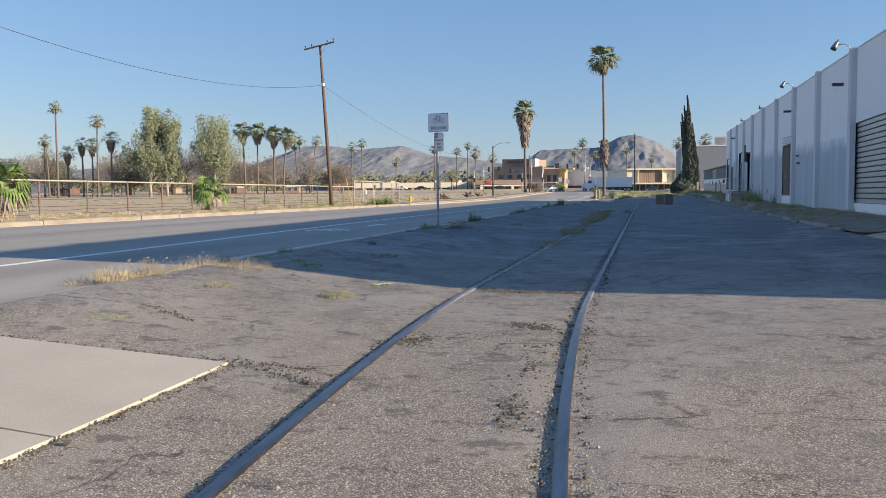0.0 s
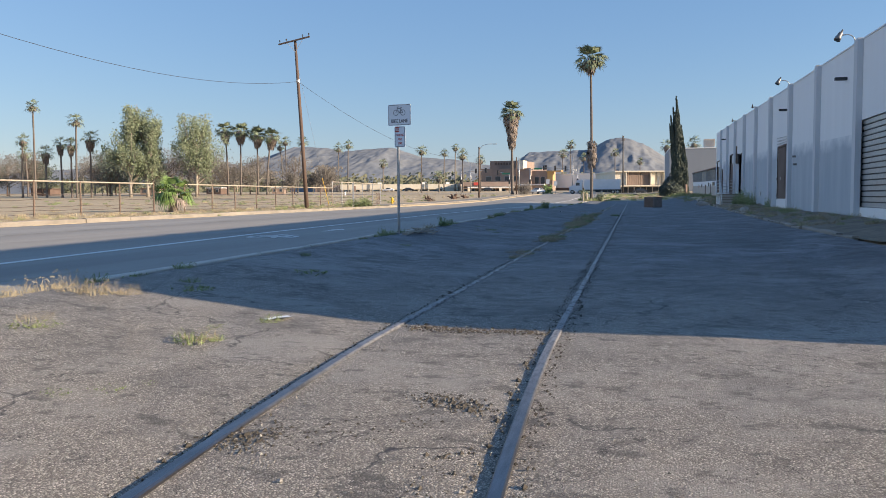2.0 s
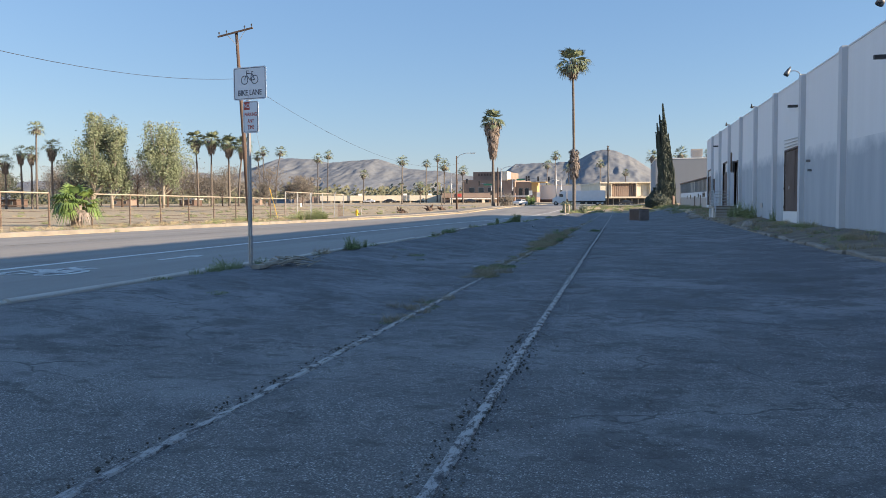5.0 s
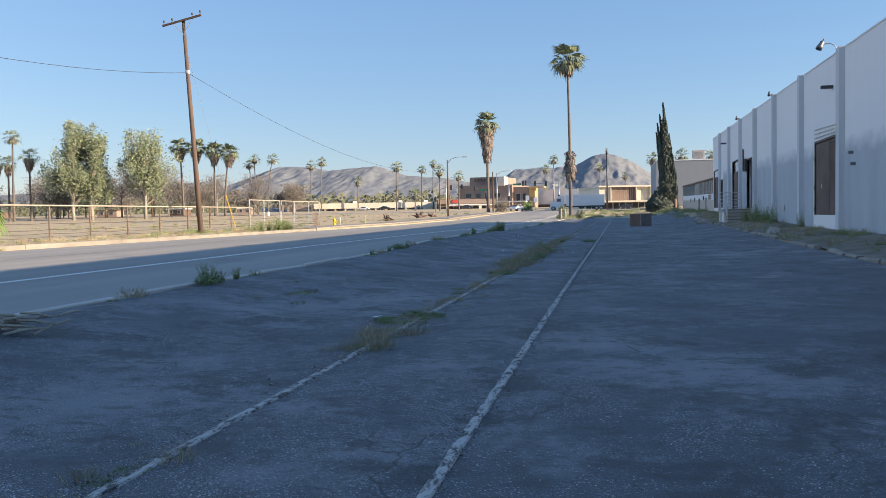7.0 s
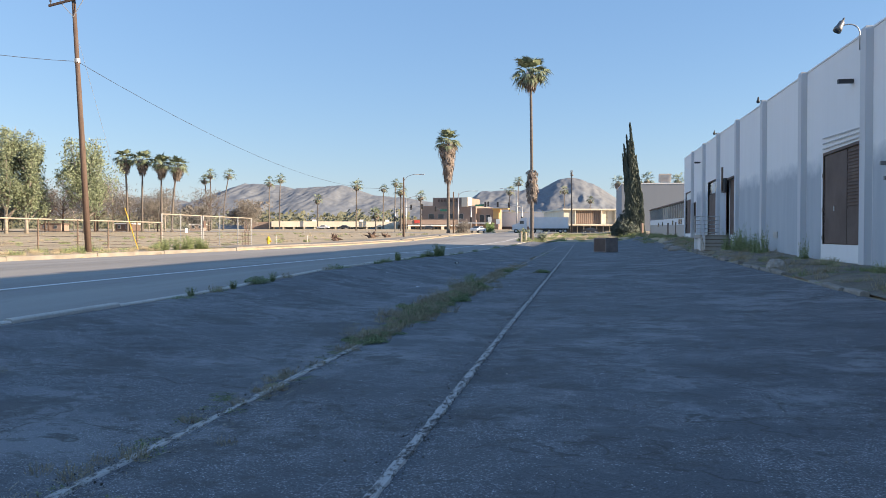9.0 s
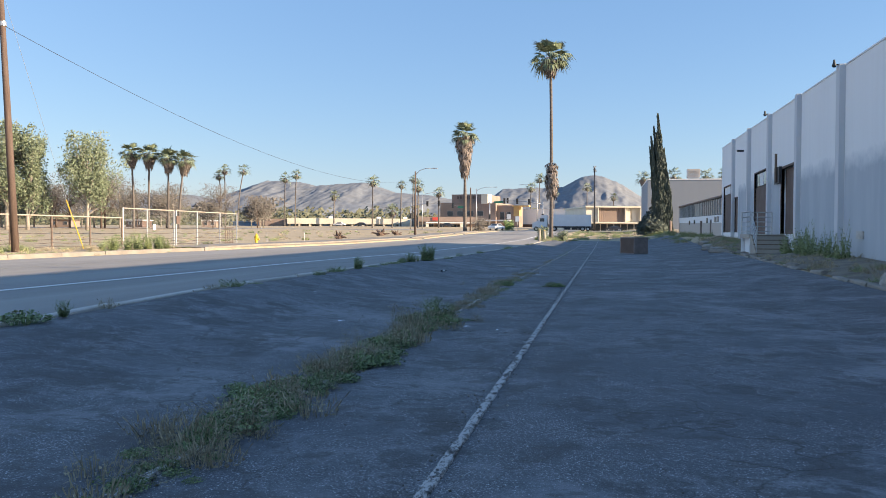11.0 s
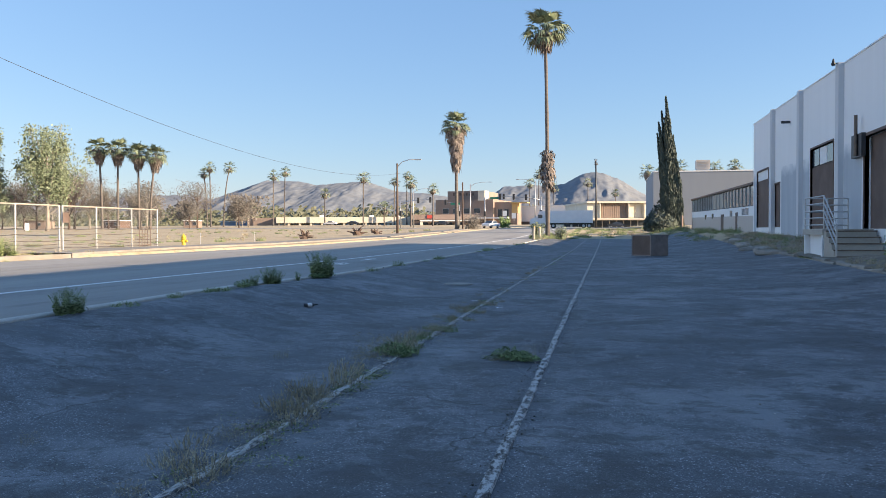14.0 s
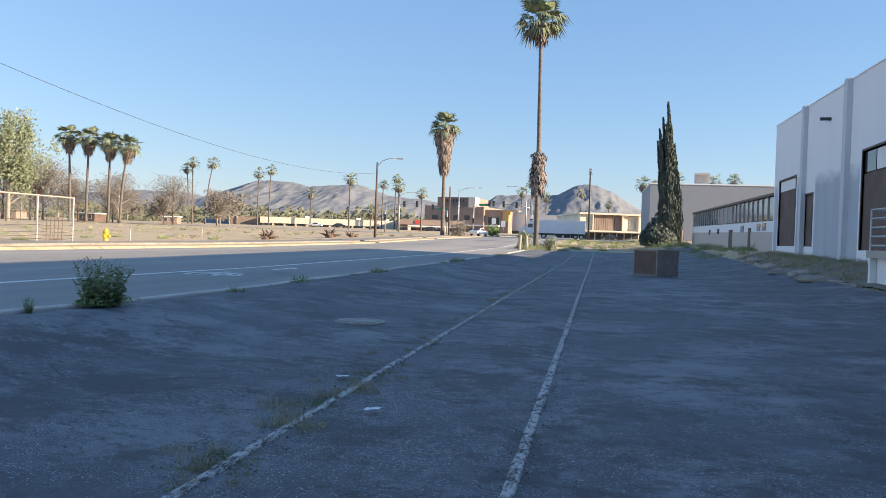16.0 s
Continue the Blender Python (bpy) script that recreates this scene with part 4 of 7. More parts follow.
for z in (3.2, 2.8, 2.66, 2.25):
    part("bolt", Mesh().lathe((0.0, 0, 0), [(0.012, -0.004), (0.012, 0.004)], 8), M_GALV, sign).matrix_basis = pose(0.03, -0.036, z, 90, 0, 0)


# ---- utility pole, wires ----
def sagging(a, b, sag, n=24):
    a, b = Vector(a), Vector(b)
    return [a.lerp(b, i / n) - Vector((0, 0, 4 * sag * (i / n) * (1 - i / n))) for i in range(n + 1)]


pole = thing("utility_pole", "leaning brown wooden utility pole with a bare crossarm", "utility pole", (-22.8, 66, 0.38))
part("shaft", Mesh().tube([(0, 0, -0.3), (-0.3, 0, 5), (-0.78, 0, 13.05)], [0.17, 0.145, 0.1], 14), M_WOOD, pole, "", True)
arm = part("crossarm", Mesh().tube([(-2.1, -0.14, 12.72), (0.5, -0.14, 13.22)], [0.075, 0.075], 4), M_WOOD, pole)
for k in (-2.0, -1.45, -0.1, 0.42):
    part("insulator", Mesh().lathe((k, -0.14, 12.72 + (k + 2.1) * 0.192 + 0.06), [(0.02, 0), (0.02, 0.1), (0.05, 0.12), (0.06, 0.18), (0.03, 0.24)], 8), M_DARK, arm)
part("brace", Mesh().tube([(-1.4, -0.12, 12.82), (-0.72, -0.12, 12.1)], 0.02, 5), M_GALV, pole)
part("brace", Mesh().tube([(-0.05, -0.12, 13.1), (-0.72, -0.12, 12.1)], 0.02, 5), M_GALV, pole)
part("band", Mesh().tube([(-0.58, 0, 9.75), (-0.6, 0, 9.95)], 0.16, 12), M_GALV, pole)
part("wire", Mesh().tube(sagging((-0.6, 0, 9.82), (-1.2, -52, 10.0), 2.3), 0.013, 5), M_DARK, pole, "thin black overhead wire")
part("wire", Mesh().tube(sagging((-0.6, 0, 9.82), (-1.2, 84.6, 8.3), 2.6), 0.012, 5), M_DARK, pole, "thin black overhead wire")
part("guy_wire", Mesh().tube([(-0.75, 0.05, 11.6), (0.1, 4.35, 0.3), (0.15, 4.75, -0.05)], 0.008, 4), M_GALV, pole)
part("guy_guard", Mesh().tube([(-0.05, 3.55, 2.35), (0.13, 4.62, 0.0)], 0.026, 8), M_YELLOW, pole, "yellow guy wire guard")


# ---- fence along the far side ----
FX = -25.0


def fence_run(name, ys, height, top, label, mesh_from=None):
    f = thing(name, label, "fence")
    z0 = [land(FX, y) for y in ys]
    for y, z in zip(ys, z0):
        p = part("post", Mesh().tube([(FX, y, z - 0.2), (FX + 0.02 * math.sin(y * 7), y + 0.03 * math.sin(y * 3), z + height)], 0.045, 8), M_GALV if height > 2 else M_RUSTY, f)
    for (a, za), (b, zb) in zip(list(zip(ys, z0)), list(zip(ys, z0))[1:]):
        if top:
            # pale tan puts the sunlight on the top rail into its colour
            part("top_rail", Mesh().tube([(FX, a, za + height - 0.02), (FX, b, zb + height - 0.02)], 0.038, 6), M_DEAD, f, "pipe coloured pale for the sun on it")
        for h in (0.12, 0.3, 0.48, 0.8, 1.08):
            part("wire", Mesh().tube(sagging((FX + 0.04, a, za + h), (FX + 0.04, b, zb + h), 0.05, 4), 0.017, 4), M_OLDWIRE, f)
        m = Mesh()
        step = 0.16
        h = height - 0.08
        n = int((b - a) / step)
        for i in range(-int(h / step), n):
            for sgn in (1, -1):
                p0, p1 = a + i * step, a + i * step + h
                lo, hi = max(p0, a), min(p1, b)
                if hi - lo < 0.1:
                    continue
                q = [(lo - p0), (hi - p0)]
                zz = [za + 0.05 + (v if sgn > 0 else h - v) for v in q]
                m.add([(FX + 0.045, lo, zz[0]), (FX + 0.045, lo + 0.006, zz[0]), (FX + 0.045, hi, zz[1]), (FX + 0.045, hi - 0.006, zz[1])], [(0, 1, 2, 3)])
        if m.v and mesh_from is not None and a >= mesh_from:
            part("chain_link", m, M_GALV, f, "wire mesh")
    return f


fence_run("fence", [27.6, 31.2, 34.6, 38.0, 41.4, 44.7, 48.0], 1.68, True, "rusty pipe fence with sagging wires along the verge")
fence_run("fence", [51.4, 54.9, 58.2, 61.6, 65.0, 68.4, 71.4, 74.6, 77.6], 1.68, True, "rusty pipe fence with sagging wires along the verge")
fence_run("fence", [77.7, 80.3, 83.5], 2.25, True, "chain link fence panel beside the gate", 0)
fence_run("gate", [83.75, 86.6, 90.0, 92.8], 2.25, True, "chain link double gate across the driveway", 0)
for (y, z, w, h, mt, nm, lb) in ((83.9, 2.0, 0.45, 0.5, M_BROWN, "notice_board", "weathered brown board wired to the gate"), (81.0, 1.5, 0.3, 0.35, M_WHITE, "notice_board", "small white notice on the fence")):
    t = thing(nm, lb, "notice", (FX + 0.09, y, z))
    part("board", Mesh().box((0, 0, 0), (0.02, w, h)), mt, t)
    part("edge", Mesh().box((0.004, 0, -h / 2), (0.03, w + 0.03, 0.03)), M_RUSTY, t)
t = thing("fence_debris", "wire cage leaning at the gate post", "cage", (FX + 0.3, 90.9, land(FX, 91)))
for k in range(5):
    part("bar", Mesh().tube([(0, -0.6 + 0.3 * k, 0), (0, -0.55 + 0.3 * k, 1.2)], 0.02, 5), M_RUSTY, t)
for z in (0.1, 0.6, 1.15):
    part("bar", Mesh().tube([(0, -0.65, z), (0, 0.7, z + 0.05)], 0.02, 5), M_RUSTY, t)

hyd = thing("fire_hydrant", "yellow cast-iron fire hydrant on the verge", "fire hydrant", (-24.1, 94.4, land(-24.1, 94.4) - 0.15))
part("barrel", Mesh().lathe((0, 0, 0), [(0.2, 0), (0.2, 0.06), (0.13, 0.08), (0.13, 0.55), (0.17, 0.57), (0.17, 0.62)], 16), M_YELLOW, hyd, "", True)
part("bonnet", Mesh().lathe((0, 0, 0.62), [(0.16, 0), (0.15, 0.1), (0.1, 0.18), (0.04, 0.22), (0.04, 0.28)], 16), M_YELLOW, hyd, "", True)
for a in (0, 90, 180):
    c = part("outlet_cap", Mesh().tube([(0.1, 0, 0.45), (0.24, 0, 0.45)], 0.075, 10), M_YELLOW, hyd)
    c.matrix_basis = pose(0, 0, 0, 0, 0, a - 90)
for x, y in ((-24.6, 97.6), (-24.9, 107)):
    t = thing("marker_post", "thin grey marker post on the verge", "post", (x, y, land(x, y)))
    part("stake", Mesh().tube([(0, 0, -0.2), (0.01, 0, 0.75)], 0.02, 6), M_GALV, t)
    part("cap", Mesh().lathe((0.01, 0, 0.75), [(0.03, 0), (0.03, 0.05)], 8), M_GALV, t)


# ---- plants ----
def frond_fan(m, base, direction, length, width, rng, droop=0.5, blades=9):
    """A fan leaf: a stalk and blades that spread and droop."""
    d = Vector(direction).normalized()
    side = d.cross(Vector((0, 0, 1)))
    side = side.normalized() if side.length > 1e-3 else Vector((1, 0, 0))
    up = side.cross(d).normalized()
    hub = Vector(base) + d * length * 0.5
    m.add([Vector(base) + side * 0.02 * length, Vector(base) - side * 0.02 * length, hub - side * 0.015 * length, hub + side * 0.015 * length], [(0, 1, 2, 3)])
    for i in range(blades):
        a = (i / (blades - 1) - 0.5) * 2.7
        bd = (d * math.cos(a) + side * math.sin(a)).normalized()
        ln = length * 0.52 * (0.75 + 0.25 * math.cos(a)) * rng.uniform(0.85, 1.1)
        mid = hub + bd * ln * 0.55 + up * 0.05 * length
        tip = hub + bd * ln + Vector((0, 0, -droop * ln * rng.uniform(0.5, 1.1)))
        w = width * rng.uniform(0.8, 1.2)
        cr = bd.cross(up).normalized() * w
        m.add([hub, mid + cr, tip, mid - cr], [(0, 1, 2, 3)])


def fan_palm(at, height, crown, trunk_r, skirt, seed, lean=(0, 0), label="tall fan palm with a bare trunk", fronds=38, blades=9, boots=None, group="", wide=0.42, green=None):
    """A fan palm: skirt is how far dead leaves hang below the crown; boots a band (z0, z1, r) of old leaf bases."""
    rng = random.Random(seed)
    t = thing("palm_tree", label, "palm tree", at, 0, group)
    top = Vector((lean[0], lean[1], height))
    pts, rad = [], []
    for i in range(25):
        s = i / 24
        pts.append((top.x * s * s, top.y * s * s, height * s))
        rad.append(trunk_r * (1.25 - 0.45 * s + 0.5 * max(0, 0.06 - s) / 0.06) * (1 + 0.06 * math.sin(i * 5.1)))
    part("trunk", Mesh().tube(pts, rad, 10), M_TRUNK, t, "", True)
    m = Mesh()
    for i in range(fronds):
        el = math.asin(-0.6 + 1.58 * ((i + rng.random()) / fronds))
        az = i * 2.4 + rng.uniform(-0.4, 0.4)
        d = Vector((math.cos(az) * math.cos(el), math.sin(az) * math.cos(el), math.sin(el)))
        frond_fan(m, top + Vector((0, 0, rng.uniform(-0.15, 0.05) * crown)), d, crown * rng.uniform(0.85, 1.15), crown * 0.036, rng, 0.15 + 0.4 * (el < 0.25), blades + 2)
    part("crown", m, green or M_FROND, t)
    if skirt > 0:
        m = Mesh()
        n = int(30 + skirt * 26)
        for i in range(n):
            s = rng.random()
            z = height + 0.1 * crown - (skirt - 0.25 * crown) * s
            az = rng.uniform(0, 2 * math.pi)
            out = crown * wide * (1 - 0.85 * s) * rng.uniform(0.55, 1.0)
            d = Vector((math.cos(az) * out * 0.6, math.sin(az) * out * 0.6, -crown * rng.uniform(0.4, 0.6)))
            sx = top.x * (z / height) ** 2
            sy = top.y * (z / height) ** 2
            frond_fan(m, (sx + math.cos(az) * (trunk_r + out * 0.4), sy + math.sin(az) * (trunk_r + out * 0.4), z), d, d.length * rng.uniform(0.8, 1.15), crown * 0.045, rng, 0.7, 5)
        part("dead_leaf_skirt", m, M_SKIRT, t, "brown skirt of dead hanging leaves")
    if boots:
        m = Mesh()
        z0, z1, r = boots
        for i in range(int((z1 - z0) * 55)):
            z = rng.uniform(z0, z1)
            k = 1.0 - 0.55 * abs((z - z0) / (z1 - z0) - 0.45)
            az = rng.uniform(0, 2 * math.pi)
            b = Vector((math.cos(az) * trunk_r, math.sin(az) * trunk_r, z))
            d = Vector((math.cos(az), math.sin(az), rng.uniform(-2.2, -0.5)))
            frond_fan(m, b, d, r * k * rng.uniform(0.6, 1.3), r * 0.1, rng, 0.9, 4)
        part("dead_leaf_band", m, M_SKIRT, t, "ragged band of dead leaves round the trunk")
    return t


fan_palm((-3.7, 130, 0.12), 21.2, 2.6, 0.185, 2.0, 1, (-0.25, 0), "very tall fan palm with dead leaves halfway up", 32, 13, (5.6, 9.3, 0.95))
fan_palm((-25.0, 197, 1.15), 19.5, 3.0, 0.28, 8.2, 2, (-0.2, 0), "fan palm with a thick skirt of dead leaves", 32, 13, None, "", 0.72)
for i, (x, z) in enumerate(((-95.4, 17.6), (-91.2, 17.3), (-86.9, 16.5), (-83.1, 16.0))):
    fan_palm((x + (0.6, -0.2, 0, -1.4)[i], 193, 1.7), z - 1.7, 2.7, 0.21, 2.9, 10 + i, ((-0.6, 0.2, 0, 1.4)[i], 0), "fan palm in a row of four", 30, 12, None, "row of palms", 0.6)
# x, y, crown height, crown size, skirt, lean
FAR_PALMS = [(-123, 160, 21.0, 2.0, 0.6, 0.0), (-117, 166, 18.3, 2.2, 0.8, 0.3), (-134, 170, 14.6, 2.0, 1.0, 0.5), (-128.5, 170.5, 11.8, 2.3, 3.0, 0), (-125, 171, 13.8, 2.1, 3.0, -0.2), (-120.7, 169, 13.4, 2.2, 2.6, 0.1), (-116.5, 170, 14.8, 2.5, 3.2, 0),
             (-150, 190, 13.0, 2.4, 2.0, -0.6),
             (-119, 300, 22.0, 2.7, 1.0, 2.2), (-126, 300, 22.3, 2.6, 1.0, -0.3), (-129, 302, 20.6, 2.6, 1.0, -1.0), (-112, 320, 20.6, 2.7, 1.0, 0.2), (-108.5, 322, 22.0, 2.6, 1.0, 0.4), (-95, 325, 14.6, 2.5, 1.6, 0.1),
             (-69, 285, 17.2, 2.6, 1.2, 0.1), (-71, 330, 18.6, 2.3, 1.0, 0.2), (-66.5, 330, 20.6, 2.2, 1.0, 0.2), (-54.5, 285, 15.4, 2.8, 1.2, 0.0), (-51, 300, 14.2, 2.3, 1.2, 0.0), (-64, 290, 8.2, 3.0, 1.5, 0.0), (-28, 380, 20, 3.0, 1.5, 0.3), (-26, 400, 25, 3.3, 1.2, 0.2), (-21, 420, 20, 3.0, 1.2, 0),
             (12.2, 262, 16.2, 2.5, 2.2, -0.2), (15.4, 263, 15.6, 2.5, 2.2, 0.1), (19.5, 255, 16.2, 2.6, 2.0, 0.3), (25.5, 238, 15.0, 2.2, 1.0, 0), (30, 240, 15.4, 2.2, 1.0, 0), (-6, 420, 22, 2.8, 1.0, 0), (6, 430, 18, 2.6, 1.0, 0)]
for i, (x, y, z, c, sk, ln) in enumerate(FAR_PALMS):
    g = land(x, y)
    fan_palm((x - ln, y, g - 0.2), z - g, c, 0.2, sk * 0.8, 40 + i, (ln, 0), "distant fan palm with a slender trunk", 20, 5, None, "distant palms")
bare = thing("dead_palm", "bare dead palm trunk with a stub of leaves", "dead palm", (-0.4, 248, 1.4))
part("trunk", Mesh().tube([(0, 0, 0), (0.05, 0, 8), (-0.05, 0, 16.2)], [0.26, 0.2, 0.17], 10), M_DARK, bare, "", True)
m = Mesh()
rng = random.Random(77)
for i in range(26):
    a = rng.uniform(0, 6.28)
    frond_fan(m, (0, 0, rng.uniform(15.4, 16.6)), (math.cos(a), math.sin(a), rng.uniform(-1.2, 2.0)), 0.6, 0.06, rng, 0.4, 5)
part("leaf_stub", m, M_SKIRT, bare)

for (x, y, h, sd) in ((-25.0, 50.1, 1.05, 5), (-24.8, 32.2, 1.35, 6)):
    rng = random.Random(sd)
    t = thing("young_palm", "bushy young fan palm growing at the fence", "palm", (x, y, land(x, y)), 0, "young palms")
    part("trunk", Mesh().tube([(0, 0, -0.1), (0.05, 0, h)], [0.3, 0.24], 10), M_SKIRT, t, "", True)
    m, dry = Mesh(), Mesh()
    for i in range(44):
        el = math.asin(rng.uniform(-0.5, 0.97))
        az = rng.uniform(0, 6.28)
        d = (math.cos(az) * math.cos(el), math.sin(az) * math.cos(el), math.sin(el))
        frond_fan(m if el > -0.42 else dry, (0, 0, h), d, rng.uniform(1.2, 1.6), 0.05, rng, 0.35 + 0.4 * (el < 0.2), 13)
    part("crown", m, M_YOUNG, t)
    part("dead_leaves", dry, M_SKIRT, t)


def leaf_tree(at, height, spread, seed, leaf_mat, bark, label, leaves=2600, size=0.34, name="tree", low=0.2, limbs=9, group="", upright=0.0):
    """A trunk with forking limbs; small leaves in clumps round the limb ends."""
    rng = random.Random(seed)
    t = thing(name, label, "tree", at, 0, group)
    trunk, ends = Mesh(), []
    fork = height * low
    trunk.tube([(0, 0, -0.3), (rng.uniform(-0.1, 0.1), 0, fork), (rng.uniform(-0.3, 0.3), rng.uniform(-0.3, 0.3), height * 0.75)], [height * 0.02, height * 0.016, height * 0.005], 8)
    limb = Mesh()
    for i in range(limbs):
        z = fork + (height * 0.62 - fork) * i / limbs
        az = rng.uniform(0, 6.28)
        r = spread * rng.uniform(0.45, 1.0) * (1.0 - 0.45 * i / limbs)
        p0 = Vector((0, 0, z))
        p1 = p0 + Vector((math.cos(az) * r * 0.55, math.sin(az) * r * 0.55, height * 0.12))
        p2 = p0 + Vector((math.cos(az) * r, math.sin(az) * r, height * (rng.uniform(0.2, 0.42) + upright * rng.uniform(-0.15, 0.1))))
        limb.tube([p0, p1, p2], [height * 0.008, height * 0.005, height * 0.0015], 6)
        ends += [(p2, 1.0), (p1, 0.8), ((p1 + p2) / 2, 0.9)]
        for k in range(3):
            q = p1.lerp(p2, rng.random()) + Vector((rng.gauss(0, 1), rng.gauss(0, 1), rng.gauss(0.6, 0.6))) * spread * 0.2
            limb.tube([p1, q], [height * 0.003, height * 0.001], 4)
            ends.append((q, 0.7))
    for k in range(6):
        ends.append((Vector((rng.gauss(0, 0.12) * spread, rng.gauss(0, 0.12) * spread, height * rng.uniform(0.72, 0.97))), 0.7))
    part("trunk", trunk, bark, t, "", True)
    part("branching", limb, bark, t)
    m = Mesh()
    for i in range(leaves):
        c, k = rng.choice(ends)
        p = c + Vector((rng.gauss(0, 1), rng.gauss(0, 1), rng.gauss(0, 1.1 + 0.7 * upright))) * spread * (0.17 - 0.045 * upright) * k
        if p.z > height * (1 - 0.06 * rng.random()):
            continue
        a = Vector((rng.gauss(0, 1), rng.gauss(0, 1), rng.gauss(0, 1))).normalized()
        b = a.orthogonal().normalized()
        s = size * rng.uniform(0.6, 1.3)
        m.add([p + a * s, p + b * s * 0.6, p - a * s, p - b * s * 0.6], [(0, 1, 2, 3)])
    part("crown", m, leaf_mat, t)
    return t


leaf_tree((-106.6, 170, 1.2), 20.8, 5.2, 1, M_LEAF, M_BARK, "tall grey-green cottonwood tree with pale trunk", 10500, 0.21, "tree", 0.1, 20, "", 1.0)
leaf_tree((-103.0, 171, 1.2), 20.2, 4.6, 7, M_LEAF, M_BARK, "tall grey-green cottonwood tree with pale trunk", 9500, 0.21, "tree", 0.1, 19, "", 1.0)
leaf_tree((-92.8, 174, 1.3), 18.8, 5.4, 2, M_LEAF, M_BARK, "tall grey-green cottonwood tree with pale trunk", 9800, 0.21, "tree", 0.14, 20, "", 0.9)
rng = random.Random(11)
for i in range(38):
    x = -200 + 122 * i / 38 + rng.uniform(-2, 2)
    y = rng.uniform(196, 226) + (10 if x > -90 else 0)
    h = rng.uniform(8.5, 13) if x < -88 else rng.uniform(5.5, 8.5)
    green = i % 3 == 1 and x < -128
    leaf_tree((x, y, land(x, y)), h, h * 0.52, 100 + i, M_CYPRESS if green else M_DRYLEAF, M_WOOD if i % 3 else M_BARK, "leafy dark tree at the lot edge" if green else "half-bare brown tree at the lot edge", 2600 if green else 2600, 0.26 if green else 0.14, "tree", 0.2, 13, "trees at the lot edge")
for i, (x, y, h) in enumerate(((-128, 262, 9), (-118, 268, 8), (-105, 275, 7.5), (-98, 268, 9.5), (-136, 280, 9)  )):
    leaf_tree((x, y, land(x, y)), h, h * 0.6, 200 + i, M_DRYLEAF, M_BARK, "half-bare brown tree at the lot edge", 700, 0.4, "tree", 0.2, 11, "trees at the lot edge")

# far woods below the hills
rng = random.Random(5)
m = Mesh()
for i in range(420):
    y = rng.uniform(370, 1000)
    x = rng.uniform(-0.78, 0.12) * y
    if -45 < x < 25 and y < 480:
        continue
    h = rng.uniform(4, 9) * (0.8 + y / 900)
    g = land(x, y)
    for k in range(60):
        p = Vector((x + rng.gauss(0, h * 0.38), y + rng.gauss(0, h * 0.3), g + h * (0.5 + 0.42 * rng.uniform(-1, 1))))
        a = Vector((rng.gauss(0, 1), rng.gauss(0, 1), rng.gauss(0, 1))).normalized() * h * 0.11
        b = a.orthogonal().normalized() * h * 0.09
        m.add([p + a, p + b, p - a, p - b], [(0, 1, 2, 3)])
tagged(part("far_woods", m, M_WOODS), "distant low trees below the hills", "trees", "", "stuff")

# ---- cypress ----
cyp = thing("cypress_tree", "dark narrow cypress with several ragged spires", "cypress", (10.0, 158, 1.0))
part("trunk", Mesh().tube([(0, 0, -0.4), (0, 0, 6), (-0.2, 0, 12)], [0.35, 0.22, 0.06], 8), M_WOOD, cyp)
rng = random.Random(3)
m = Mesh()
# spires: foot, sideways reach of the tip, heights, radius
for cx, tipx, cy, z0, z1, r in ((0.75, -0.35, 0, 0.3, 17.2, 1.1), (0.2, -0.85, 0.3, 0.6, 15.4, 0.85), (-0.1, -1.25, -0.3, 0.6, 13.9, 0.75), (-0.3, -1.4, 0.1, 0.5, 12.5, 0.7), (0.3, -0.5, -0.5, 0.4, 14.4, 0.9),
                                (1.2, 0.6, 0.2, 0.4, 12.2, 0.75), (1.45, 1.1, -0.3, 0.4, 8.8, 0.65), (1.55, 1.6, 0.3, 0.3, 6.4, 0.5), (0.5, -0.2, 0.5, 0.3, 10.6, 1.1), (-0.2, -0.8, -0.5, 0.3, 10.2, 0.9), (0.2, -1.0, -0.1, 0.5, 11.8, 0.8)):
    for i in range(int((z1 - z0) * 520 * r)):
        s = rng.random() ** 0.9
        z = z0 + (z1 - z0) * s
        rr = r * min(1.0, (1 - s) * 1.1) ** 0.85 * (0.85 + 0.15 * math.sin(z * 2.1 + cx * 5))
        a = rng.uniform(0, 6.28)
        q = rr * math.sqrt(rng.uniform(0.3, 1))
        p = Vector((cx + (tipx - cx) * s ** 1.4 + q * math.cos(a), cy + q * math.sin(a), z))
        d = Vector((math.cos(a) * 0.15 - 0.12 + rng.gauss(0, 0.1), math.sin(a) * 0.2 + rng.gauss(0, 0.1), 1)).normalized() * rng.uniform(0.2, 0.55)
        e = d.orthogonal().normalized() * 0.05
        e.rotate(Matrix.Rotation(rng.uniform(0, 3.14), 3, d))
        m.add([p - e, p + e, p + d * 0.6 + e * 0.7, p + d, p + d * 0.6 - e * 0.7], [(0, 1, 2, 3, 4)])
part("crown", m, M_CYPRESS, cyp)
m = Mesh()
for i in range(3600):
    a, q = rng.uniform(0, 6.28), math.sqrt(rng.random()) * 2.3
    z = rng.random() ** 0.7 * 4.6 * (1 - q / 3.2)
    p = Vector((-0.9 + q * math.cos(a), q * math.sin(a), z))
    d = Vector((rng.gauss(0, 1), rng.gauss(0, 1), rng.gauss(0.5, 1))).normalized() * 0.26
    e = d.orthogonal().normalized() * 0.09
    m.add([p - e, p + d, p + e, p - d * 0.5], [(0, 1, 2, 3)])
